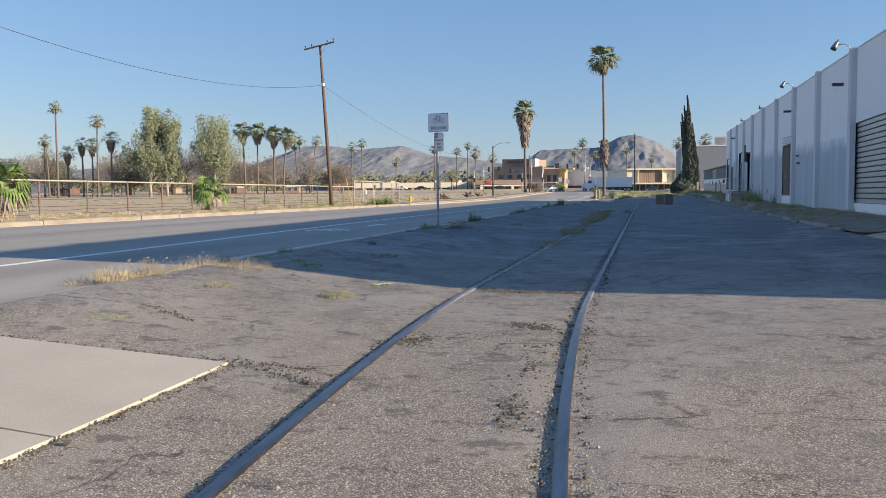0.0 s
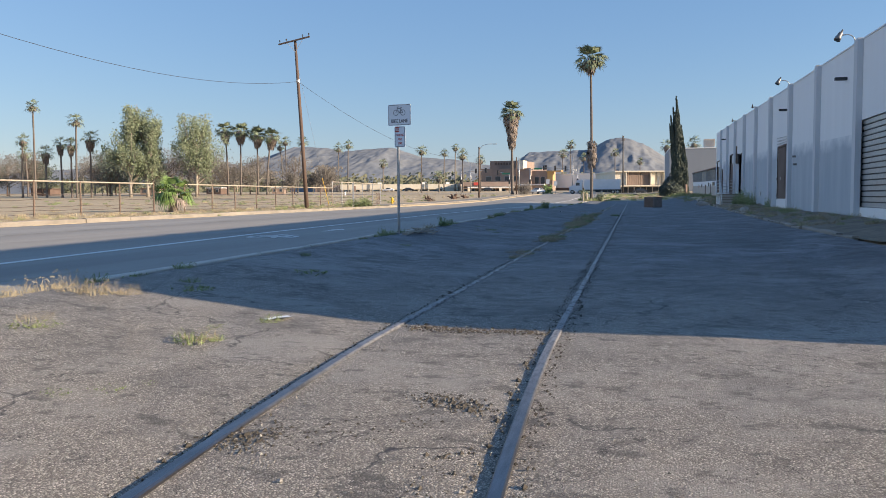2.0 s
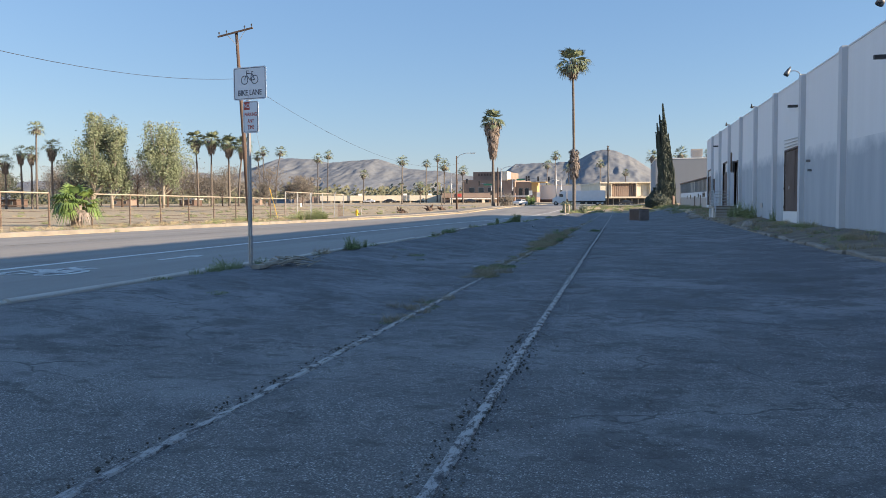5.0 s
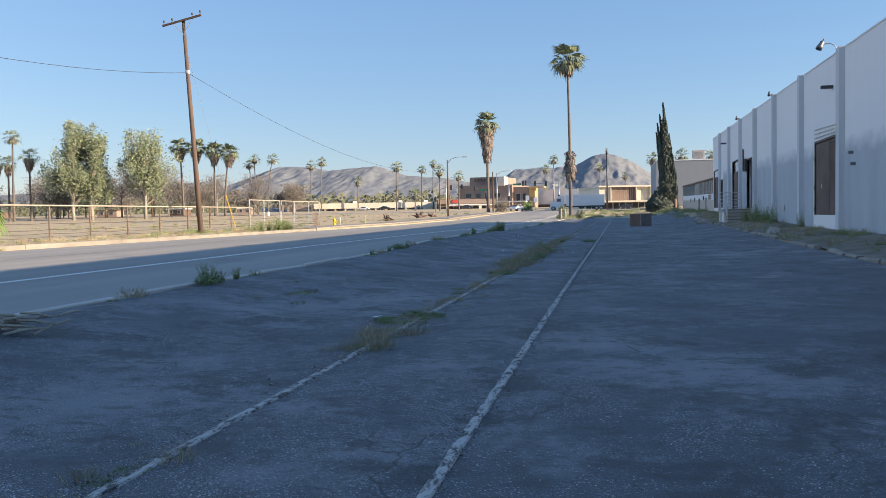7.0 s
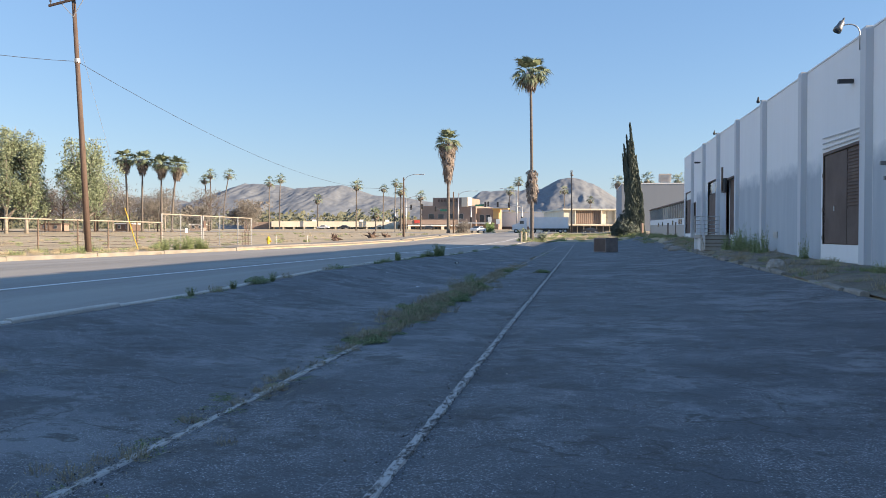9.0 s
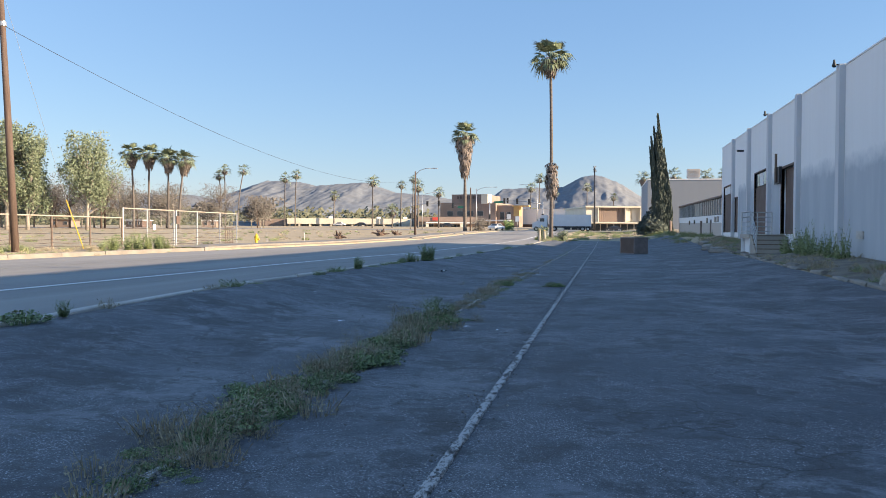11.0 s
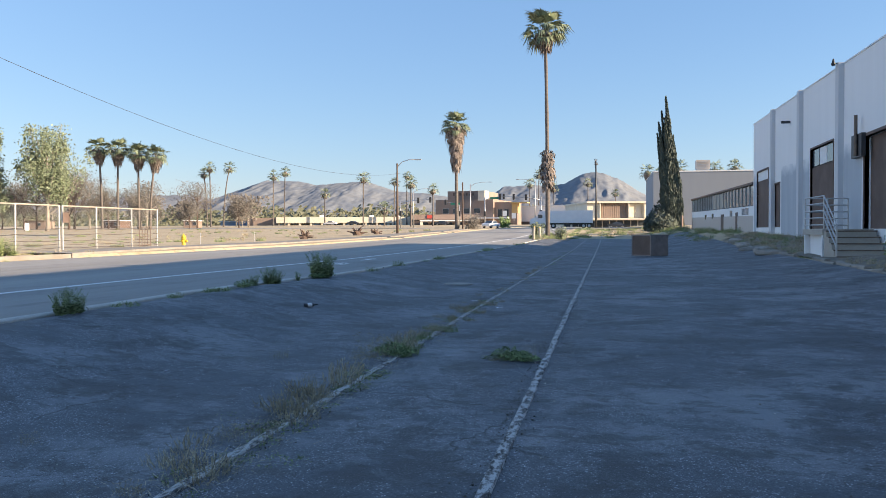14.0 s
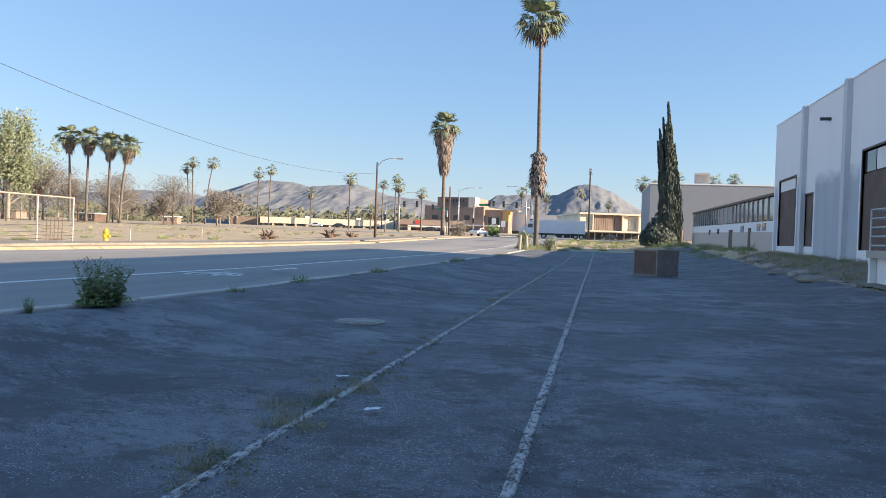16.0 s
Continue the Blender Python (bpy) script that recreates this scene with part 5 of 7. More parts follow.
part("lower_growth", m, M_CYPRESS, cyp)

# ---- weeds ----
def weed_mesh(rng, radius, height, n, broad=0.5, seedheads=0.0, upright=0.0):
    """Thin stems, and the small leaves and seed heads on them, in a ragged clump."""
    stems, leaves = Mesh(), Mesh()
    for i in range(n):
        a, q = rng.uniform(0, 6.28), radius * math.sqrt(rng.random())
        base = Vector((q * math.cos(a), q * math.sin(a), 0))
        h = height * rng.uniform(0.3, 1.0) * (1 - 0.45 * (q / radius))
        lean = (1 - 0.7 * upright) * h
        tip = base + Vector((math.cos(a) * rng.uniform(0, 0.6) * lean + rng.gauss(0, 0.15) * lean, math.sin(a) * rng.uniform(0, 0.6) * lean + rng.gauss(0, 0.15) * lean, h))
        mid = base.lerp(tip, 0.5) + Vector((0, 0, 0.1 * h))
        side = Vector((math.sin(a), -math.cos(a), 0)) * (0.002 + 0.003 * rng.random()) * (1 + upright)
        stems.add([base - side, base + side, mid + side * 0.8, tip, mid - side * 0.8], [(0, 1, 2, 3, 4)])
        for k in range(rng.randint(1, 5) + int(8 * upright)):
            if rng.random() > broad:
                continue
            f = rng.random()
            p = base.lerp(tip, f)
            d = Vector((rng.gauss(0, 1), rng.gauss(0, 1), rng.gauss(0.35, 0.5))).normalized() * (0.024 + 0.045 * rng.random()) * (0.6 + height) * (1.1 - 0.6 * f)
            e = d.orthogonal().normalized() * d.length * 0.32
            leaves.add([p, p + d * 0.5 + e, p + d, p + d * 0.5 - e], [(0, 1, 2, 3)])
        if rng.random() < seedheads:
            d = (tip - mid).normalized() * 0.06
            e = d.orthogonal().normalized() * 0.005
            leaves.add([tip - e, tip + e, tip + d + e, tip + d - e], [(0, 1, 2, 3)])
    return stems, leaves


def leaf_on(m, p, d, n, w):
    """A leaf from p along d, folded a little along its middle."""
    side = d.cross(n).normalized() * w
    sag = n.normalized() * d.length * 0.12
    m.add([p, p + d * 0.35 + side - sag, p + d * 0.75 + side * 0.7 - sag, p + d, p + d * 0.75 - side * 0.7 - sag, p + d * 0.35 - side - sag, p + d * 0.5], [(0, 1, 6), (1, 2, 6), (2, 3, 6), (3, 4, 6), (4, 5, 6), (5, 0, 6)])


def mallow_mesh(rng, radius, height, n):
    """Short stalks, each with one broad round leaf held up to the light."""
    stems, leaves = Mesh(), Mesh()
    for i in range(n):
        a, q = rng.uniform(0, 6.28), radius * math.sqrt(rng.random())
        h = height * rng.uniform(0.35, 1.0) * (1.1 - 0.7 * q / radius)
        top = Vector((q * math.cos(a), q * math.sin(a), h))
        foot = Vector((top.x * 0.7, top.y * 0.7, 0))
        e = Vector((math.sin(a), -math.cos(a), 0)) * 0.0016
        stems.add([foot - e, foot + e, top + e, top - e], [(0, 1, 2, 3)])
        n_up = Vector((rng.gauss(0, 0.7) + 0.3 * math.cos(a), rng.gauss(0, 0.45) + 0.3 * math.sin(a), 1)).normalized()
        d = n_up.orthogonal().normalized()
        d.rotate(Matrix.Rotation(rng.uniform(0, 6.28), 3, n_up))
        d *= rng.uniform(0.014, 0.032)
        leaf_on(leaves, top - d * 0.4, d, n_up, d.length * 0.52)
    return stems, leaves


def mustard_mesh(rng, radius, height, n):
    """Branching upright stems: large leaves low down, small ones above, thin tops with small heads."""
    stems, leaves = Mesh(), Mesh()
    for i in range(n):
        a, q = rng.uniform(0, 6.28), radius * 0.35 * math.sqrt(rng.random())
        h = height * rng.uniform(0.55, 1.0)
        pts = [Vector((q * math.cos(a), q * math.sin(a), 0))]
        out = Vector((math.cos(a), math.sin(a), 0)) * radius * rng.uniform(0.1, 0.9)
        pts.append(pts[0] + out * 0.45 + Vector((rng.gauss(0, 0.02), rng.gauss(0, 0.02), h * 0.5)))
        pts.append(pts[0] + out + Vector((rng.gauss(0, 0.03), rng.gauss(0, 0.03), h)))
        stems.tube(pts, [0.004, 0.003, 0.0015], 4)
        for k in range(30):
            f = rng.random() ** 1.1
            p = pts[0].lerp(pts[1], f * 2) if f < 0.5 else pts[1].lerp(pts[2], f * 2 - 1)
            b = rng.uniform(0, 6.28)
            d = Vector((math.cos(b), math.sin(b), rng.uniform(-0.1, 0.6))).normalized() * height * (0.16 - 0.115 * f) * rng.uniform(0.7, 1.3)
            leaf_on(leaves, p, d, Vector((rng.gauss(0, 0.6), rng.gauss(0, 0.6), 1)), d.length * 0.3)
        for k in range(5):
            b = rng.uniform(0, 6.28)
            p = pts[1].lerp(pts[2], rng.uniform(0.5, 1.0))
            t = p + Vector((math.cos(b) * 0.05, math.sin(b) * 0.05, 0.08)) * rng.uniform(0.6, 1.5)
            stems.tube([p, t], [0.0013, 0.001], 3)
            for j in range(3):
                d = Vector((rng.gauss(0, 1), rng.gauss(0, 1), 0.6)).normalized() * 0.014
                leaf_on(leaves, t, d, Vector((rng.gauss(0, 1), rng.gauss(0, 1), 1)), 0.005)
    return stems, leaves


def oat_mesh(rng, radius, height, n):
    """Dry bent grass stems with drooping pale heads."""
    stems, leaves = Mesh(), Mesh()
    for i in range(n):
        a, q = rng.uniform(0, 6.28), radius * math.sqrt(rng.random())
        h = height * rng.uniform(0.4, 1.0)
        b = rng.uniform(0, 6.28)
        p0 = Vector((q * math.cos(a), q * math.sin(a), 0))
        p1 = p0 + Vector((rng.gauss(0, 0.1) * h, rng.gauss(0, 0.1) * h, h * 0.6))
        p2 = p1 + Vector((math.cos(b) * 0.25 * h, math.sin(b) * 0.25 * h, h * 0.4))
        e = Vector((math.sin(b), -math.cos(b), 0)) * 0.0012
        stems.add([p0 - e, p0 + e, p1 + e, p1 - e], [(0, 1, 2, 3)])
        stems.add([p1 - e, p1 + e, p2], [(0, 1, 2)])
        if rng.random() < 0.65:
            d = Vector((math.cos(b), math.sin(b), rng.uniform(-0.3, 0.8))).normalized() * rng.uniform(0.03, 0.05)
            leaf_on(leaves, p2, d, Vector((0, 0, 1)), 0.0035)
            leaf_on(leaves, p2, d * 0.9, Vector((math.sin(b), -math.cos(b), 0.2)), 0.0035)
        else:
            d = Vector((math.cos(b), math.sin(b), 0.4)).normalized() * h * 0.5
            leaf_on(leaves, p0, d, Vector((0, 0, 1)), 0.004)
    return stems, leaves


rng = random.Random(21)
KIND = {"mallow": (*mallow_mesh(rng, 0.24, 0.16, 340), M_MALLOW, M_MALLOW, "low broad-leaved green weed in the paving"),
        "mustard": (*mustard_mesh(rng, 0.22, 0.52, 22), M_WEED, M_WEED, "tall branching leafy green weed"),
        "oats": (*oat_mesh(rng, 0.2, 0.22, 60), M_OATS, M_OATS, "dry pale grass tuft with drooping heads")}
for key, (radius, height, n, broad, heads, up, mt, mt2, label) in {
        "low": (0.26, 0.07, 70, 0.8, 0.0, 0, M_WEED, M_WEED, "low green weed in a pavement crack"),
        "tuft": (0.22, 0.22, 80, 0.45, 0.3, 0, M_WEED, M_WEED, "tufted green weed along the paving"),
        "straw": (0.26, 0.26, 70, 0.3, 0.6, 0, M_STRAW, M_STRAW, "dry straw-coloured grass tuft"),
        "bush": (0.4, 0.34, 170, 0.75, 0.15, 0, M_WEED, M_WEED, "bushy green weed at the kerb"),
        "tall": (0.22, 1.5, 44, 0.9, 0.3, 0.8, M_WEED, M_WEED, "tall branching green weed")}.items():
    stems, leaves = weed_mesh(rng, radius, height, n, broad, heads, up)
    KIND[key] = (stems, leaves, mt, mt2, label)
used = {}


def weed(key, x, y, s=1.0):
    """One weed plant, a thing of its own."""
    m = pose(x, y, land(x, y) - 0.01, 0, 0, rng.uniform(0, 360)) @ Matrix.Diagonal((s * rng.uniform(0.8, 1.2), s * rng.uniform(0.8, 1.2), s * rng.uniform(0.75, 1.2), 1))
    if key in used:
        return copy_thing(used[key], m)
    stems, leaves, mt, mt2, label = KIND[key]
    used[key] = ob = thing("weed", label, "weed", (0, 0, 0), 0, "weeds in the paving")
    tagged(part("stem_tuft", stems, mt, ob), kind="stuff")
    tagged(part("foliage", leaves, mt2, ob), kind="stuff")
    ob.matrix_basis = m
    return ob


def meadow(name, label, spots):
    """Many weeds joined, one object for the green and one for the straw."""
    for mt, word in ((M_WEED, "green"), (M_STRAW, "dry"), (M_MALLOW, "broad-leaved"), (M_OATS, "pale bleached")):
        m = Mesh()
        for key, x, y, s in spots:
            a, h = rng.uniform(0, 6.28), s * rng.uniform(0.8, 1.2)
            co, si, z = math.cos(a) * s, math.sin(a) * s, land(x, y) - 0.01
            for mesh, mat in zip(KIND[key][:2], KIND[key][2:4]):
                if mat is mt:
                    m.add([(x + px * co - py * si, y + px * si + py * co, z + pz * h) for px, py, pz in mesh.v], mesh.f)
        if m.v:
            tagged(part(name, m, mt), word + " " + label, "grass", "", "stuff")


# straw and weeds by the kerb near the start
for i in range(15):
    weed(("straw", "straw", "oats")[i % 3], -3.98 + rng.gauss(0, 0.16), 9.95 + 0.06 * i + rng.gauss(0, 0.1), rng.uniform(0.7, 1.15))
for x, y, s in ((-3.95, 11.3, 0.8), (-4.0, 11.7, 0.95), (-4.0, 12.1, 0.9), (-4.02, 12.4, 1.1), (-3.5, 11.9, 0.6), (-3.25, 11.9, 0.9), (-3.05, 12.1, 0.6), (-2.8, 10.4, 0.5), (-1.35, 10.55, 0.55)):
    weed("straw", x, y, s * 1.1)
    weed("oats", x + 0.1, y + 0.12, s * 0.9)
for x, y, k, s in ((-1.35, 10.5, "tuft", 0.75), (-1.2, 10.65, "tuft", 0.5), (-1.15, 11.6, "tuft", 0.7), (-2.7, 10.3, "low", 0.8), (-2.6, 10.4, "low", 0.7), (-2.65, 8.1, "low", 0.6), (-2.5, 8.2, "low", 0.4), (-1.1, 9.0, "low", 0.6), (-1.3, 8.8, "low", 0.6), (-0.95, 9.2, "low", 0.4), (-3.9, 12.9, "tuft", 0.9), (-3.9, 13.6, "low", 1.2), (-2.7, 12.9, "low", 1.1), (-3.0, 13.4, "tuft", 0.6), (-3.3, 9.5, "low", 0.5), (-1.5, 11.2, "low", 0.5)):
    weed(k, x, y, s)
# along the near kerb
for i in range(44):
    y = rng.uniform(14, 125)
    weed(rng.choice(("low", "tuft", "tuft", "straw")), -3.78 + rng.gauss(0, 0.08), y, rng.uniform(0.5, 1.1))
for y, k, s in ((24.2, "bush", 0.7), (23.6, "bush", 0.6), (24.9, "tuft", 1.0), (30.6, "mustard", 0.7), (30.8, "mustard", 0.6), (30.4, "mallow", 1.0), (31.3, "mustard", 0.5), (38.9, "mustard", 0.5), (40.6, "mustard", 0.6), (42, "mallow", 1.0), (42.6, "mustard", 0.5), (47.0, "tuft", 1.2), (54.3, "mustard", 0.85), (54.1, "mustard", 0.7), (54.5, "mustard", 0.7), (52.4, "bush", 0.7), (52.7, "tuft", 0.8), (51.0, "bush", 0.6), (56.4, "bush", 0.45), (55.2, "low", 1.0), (57.8, "low", 1.1), (58.6, "tuft", 0.8), (59.7, "mustard", 0.85), (59.9, "mustard", 0.8), (59.5, "mustard", 0.75), (60.1, "mustard", 0.6), (58.7, "mallow", 0.8), (58.0, "low", 1.2), (57.5, "low", 1.0), (62.5, "mustard", 1.65), (62.6, "mustard", 1.4), (62.8, "mallow", 0.9), (62.4, "mallow", 0.9), (61.4, "mustard", 0.45), (62.45, "mustard", 1.2), (69, "tuft", 1.2), (74.5, "tuft", 1.1), (87, "bush", 1.0), (88.5, "bush", 0.7), (101, "tuft", 1.5)):
    weed(k, -3.72 + rng.gauss(0, 0.06), y, s)
# a loose line of grass along the left rail
spots = []
for a, b, n, ks, hi in ((20.4, 23.2, 16, ("low", "low", "straw"), 0.5), (26.2, 27.5, 15, ("oats", "straw", "straw", "low"), 0.85), (28.2, 28.9, 8, ("mallow", "oats", "low"), 0.9), (29.5, 35.5, 24, ("straw", "low", "low"), 0.5), (35.5, 39.0, 26, ("oats", "mallow", "straw", "low"), 0.85), (38.8, 46.0, 70, ("mallow", "mallow", "oats", "oats", "straw", "low"), 1.15), (46.5, 49.8, 22, ("low", "straw"), 0.5), (50.0, 53.6, 22, ("oats", "low", "straw", "low"), 0.8), (54.4, 57, 14, ("low", "straw", "tuft"), 0.7), (57.5, 61.2, 26, ("straw", "low", "low"), 0.55), (61, 75, 18, ("low", "straw"), 0.4), (76, 96, 14, ("low",), 0.6)):
    for i in range(n):
        for q in range(2 if a < 27 else 3):
            spots.append((rng.choice(ks), -0.08 + rng.gauss(0, 0.15), rng.uniform(a, b), hi * rng.uniform(0.3, 0.8)))
meadow("rail_grass", "grass and weeds along the rail", spots)
for x, y, k, s in ((-0.2, 46.45, "mustard", 1.05), (0.02, 46.6, "mustard", 0.95), (-0.1, 46.2, "mustard", 0.65), (-0.3, 46.0, "mallow", 0.9), (0.12, 46.0, "mallow", 0.85), (0.3, 46.2, "low", 0.9), (-0.12, 45.65, "mallow", 0.8), (-0.3, 45.7, "oats", 0.9),
                   (0.15, 45.5, "mallow", 0.9), (-0.4, 45.5, "oats", 1.2), (-0.3, 45.2, "oats", 1.0), (0.5, 46.2, "oats", 0.7), (0.6, 46.0, "oats", 0.5), (-0.6, 46.0, "oats", 0.7), (-0.1, 54.45, "mallow", 0.9), (0.05, 54.3, "mallow", 0.7), (-0.2, 54.2, "oats", 1.0), (-0.3, 54.0, "oats", 0.8), (0.0, 55.9, "oats", 0.8), (1.15, 54.3, "mallow", 0.75), (1.3, 54.3, "low", 0.8), (0.95, 54.4, "low", 0.7), (1.28, 54.2, "mallow", 0.6), (1.35, 54.5, "oats", 0.5), (1.05, 54.2, "oats", 0.5),
                   (-2.2, 30.4, "low", 0.9), (-2.2, 30.8, "low", 0.8), (-2.25, 30.1, "oats", 0.5), (-2.4, 29.3, "oats", 0.5), (-2.15, 32.5, "oats", 0.4), (-1.0, 53.6, "oats", 0.6), (-1.2, 50.3, "oats", 0.4), (-0.9, 47.6, "low", 0.6), (-0.7, 47.9, "oats", 0.5),
                   (0.1, 36.6, "bush", 0.45), (0.0, 43.0, "bush", 0.5), (-0.1, 41.0, "bush", 0.45), (0.0, 39.9, "bush", 0.5), (-0.2, 44.4, "bush", 0.5), (-0.1, 27.6, "bush", 0.35), (-2.9, 31.5, "low", 0.8), (-1.9, 29.4, "low", 0.8), (-2.6, 21.5, "low", 0.8), (-3.2, 17.5, "bush", 0.4), (-2.3, 15.4, "low", 1.2)):
    weed(k, x, y, s)
# planting strip by the warehouse wall
spots = []
for i in range(420):
    y = rng.uniform(30, 101)
    x = rng.uniform(kerb_right_x(y) + 0.15, wx(y) - 0.15)
    if 70.5 < y < 78.5 and x > 8.7:
        continue
    spots.append((rng.choice(("straw", "straw", "low", "tuft")), x, y, rng.uniform(0.5, 1.0)))
meadow("strip_grass", "grass in the planting strip by the wall", spots)
for y in (45.5, 47, 48.2, 52, 57.6, 86, 87.5, 88.2, 89.5, 91, 92.4, 93.5, 95):
    weed("bush", wx(y, 0.7), y, rng.uniform(0.8, 1.4))
for y, off, s in ((63.0, 0.5, 0.9), (64.2, 0.6, 0.8), (66.0, 0.5, 1.0), (66.8, 0.8, 0.9), (67.6, 0.5, 1.1), (68.5, 0.7, 1.0), (69.4, 0.6, 1.1), (70.3, 0.9, 0.9), (56.2, 0.4, 0.7)):
    weed("tall", wx(y, off), y, s)
spots = [(rng.choice(("straw", "tuft", "bush")), rng.uniform(8.3, 11.2), rng.uniform(103, 160), rng.uniform(1.0, 1.7)) for i in range(80)]
meadow("far_strip_grass", "weeds below the low building", spots)
# verge of the far side, round the pole and the fence
spots = [(rng.choice(("straw", "straw", "straw", "tuft")), rng.gauss(-22.6, 1.3), rng.uniform(22, 79), rng.uniform(0.4, 1.0)) for i in range(260)]
spots += [(rng.choice(("straw", "low", "tuft")), rng.gauss(-20.0, 0.45), rng.uniform(20, 79), rng.uniform(0.3, 0.7)) for i in range(220)]
spots += [("bush", -22.9 + rng.gauss(0, 0.5), y, rng.uniform(0.9, 1.4)) for y in (59, 63.2, 65, 66.6, 67.5, 70, 73.5, 74.6)]
spots += [("mustard", x + rng.gauss(0, 0.35), y + rng.gauss(0, 0.5), rng.uniform(0.9, 1.5)) for x, y in ((-20.6, 70.0), (-20.7, 73.2)) for k in range(7)]
meadow("verge_grass", "grass on the far verge below the fence", spots)
spots = [(rng.choice(("straw", "straw", "tuft", "bush")), rng.uniform(-60, -25.5), rng.uniform(80, 175), rng.uniform(0.6, 1.3)) for i in range(150)]
spots += [(rng.choice(("straw", "straw", "bush", "tuft")), rng.uniform(-90, -26), rng.uniform(30, 190), rng.uniform(0.6, 1.3)) for i in range(130)]
meadow("field_grass", "tufts on the open dirt lot", spots)
spots = [(rng.choice(("straw", "tuft", "bush", "bush")), -3.7 + rng.gauss(0, 1.2), 129 + rng.gauss(0, 4), rng.uniform(0.9, 1.9)) for i in range(36)]
spots += [(rng.choice(("straw", "bush", "tuft")), rng.uniform(-3, 12), rng.uniform(138, 200), rng.uniform(1.2, 2.2)) for i in range(90)]
meadow("junction_grass", "weeds where the track ends", spots)


def shrub(at, width, height, seed, leaf_mat, label, n=900, size=0.12):
    """A low round shrub: thin stems from the ground and small leaves in clumps."""
    rng = random.Random(seed)
    t = thing("shrub", label, "shrub", at, 0, "shrubs at the junction")
    st, lv, ends = Mesh(), Mesh(), []
    for i in range(22):
        a, q = rng.uniform(0, 6.28), width * 0.5 * rng.uniform(0.2, 1)
        tip = Vector((q * math.cos(a), q * math.sin(a), height * rng.uniform(0.45, 1.0) * (1 - 0.45 * (q / width))))
        st.tube([(0.1 * math.cos(a), 0.1 * math.sin(a), -0.1), tip * 0.5, tip], [0.03, 0.02, 0.008], 4)
        ends += [tip, tip * 0.75, tip * 0.5, Vector((tip.x * 0.8, tip.y * 0.8, tip.z * 0.25))]
    for i in range(n):
        p = rng.choice(ends) + Vector((rng.gauss(0, 1), rng.gauss(0, 1), rng.gauss(0, 0.8))) * width * 0.1
        p.z = abs(p.z)
        a = Vector((rng.gauss(0, 1), rng.gauss(0, 1), rng.gauss(0, 1))).normalized() * size * rng.uniform(0.6, 1.4)
        b = a.orthogonal() * 0.5
        lv.add([p + a, p + b, p - a, p - b], [(0, 1, 2, 3)])
    part("stem_tuft", st, M_WOOD, t)
    part("crown", lv, leaf_mat, t)


shrub((-21.8, 196, land(-21.8, 196)), 3.4, 3.0, 1, M_DRYLEAF, "rounded olive-brown shrub by the road edge", 2600, 0.09)
shrub((-19.4, 223.6, land(-19.4, 223.6)), 2.4, 2.6, 2, M_YOUNG, "bright green shrub at the junction", 900, 0.14)
shrub((-4.7, 129.4, land(-4.7, 129.4)), 1.3, 1.8, 3, M_LEAF, "green shrub at the foot of the palm", 1200, 0.065)
shrub((-2.5, 130.4, land(-2.5, 130.4)), 1.6, 1.4, 4, M_LEAF, "green shrub at the foot of the palm", 1200, 0.065)


# ---- street lamps and signals ----
def street_lamp(x, y, h, reach, material, label):
    t = thing("street_lamp", label, "street lamp", (x, y, land(x, y)), 0, "street lamps")
    part("pole", Mesh().tube([(0, 0, -0.3), (0, 0, h)], [0.17, 0.1], 10), material, t, "", True)
    s = 1 if reach > 0 else -1
    arm = [(0, 0, h - 0.5), (0.25 * reach, 0, h + 0.15), (0.6 * reach, 0, h + 0.42), (reach, 0, h + 0.45)]
    a = part("arm", Mesh().tube(arm, 0.05, 8), M_GALV, t, "", True)
    part("lamp_head", Mesh().box((reach + 0.3 * s, 0, h + 0.42), (0.75, 0.3, 0.14)), M_GALV, a)
    return t


street_lamp(-24.2, 149.5, 9.0, 2.5, M_WOOD, "street lamp arm on a brown wooden pole")
street_lamp(-27.8, 230, 9.7, 4.2, M_GALV, "grey steel street lamp at the junction")
street_lamp(-42.3, 236, 8.6, 3.4, M_GALV, "grey steel street lamp at the junction")
street_lamp(-13.5, 232, 10.4, -3.6, M_GALV, "grey steel street lamp at the junction")
wp = thing("utility_pole", "plain brown wooden pole beside the palm", "utility pole", (-24.4, 200, 1.2))
part("shaft", Mesh().tube([(0, 0, -0.3), (0, 0, 9.0)], [0.17, 0.12], 10), M_WOOD, wp, "", True)
part("cap", Mesh().lathe((0, 0, 9.0), [(0.13, 0), (0.12, 0.06)], 10), M_WOOD, wp)


def signal_head(parent, x, z, name="signal_head"):
    b = part(name, Mesh().box((x, -0.15, z), (0.46, 0.3, 1.25)), M_DARK, parent)
    for k in range(3):
        part("lens", Mesh().lathe((0, 0, 0), [(0.13, 0), (0.1, 0.05)], 10), M_BLACK, b).matrix_basis = pose(x, -0.3, z + 0.38 - 0.38 * k, 90, 0, 0)
    return b


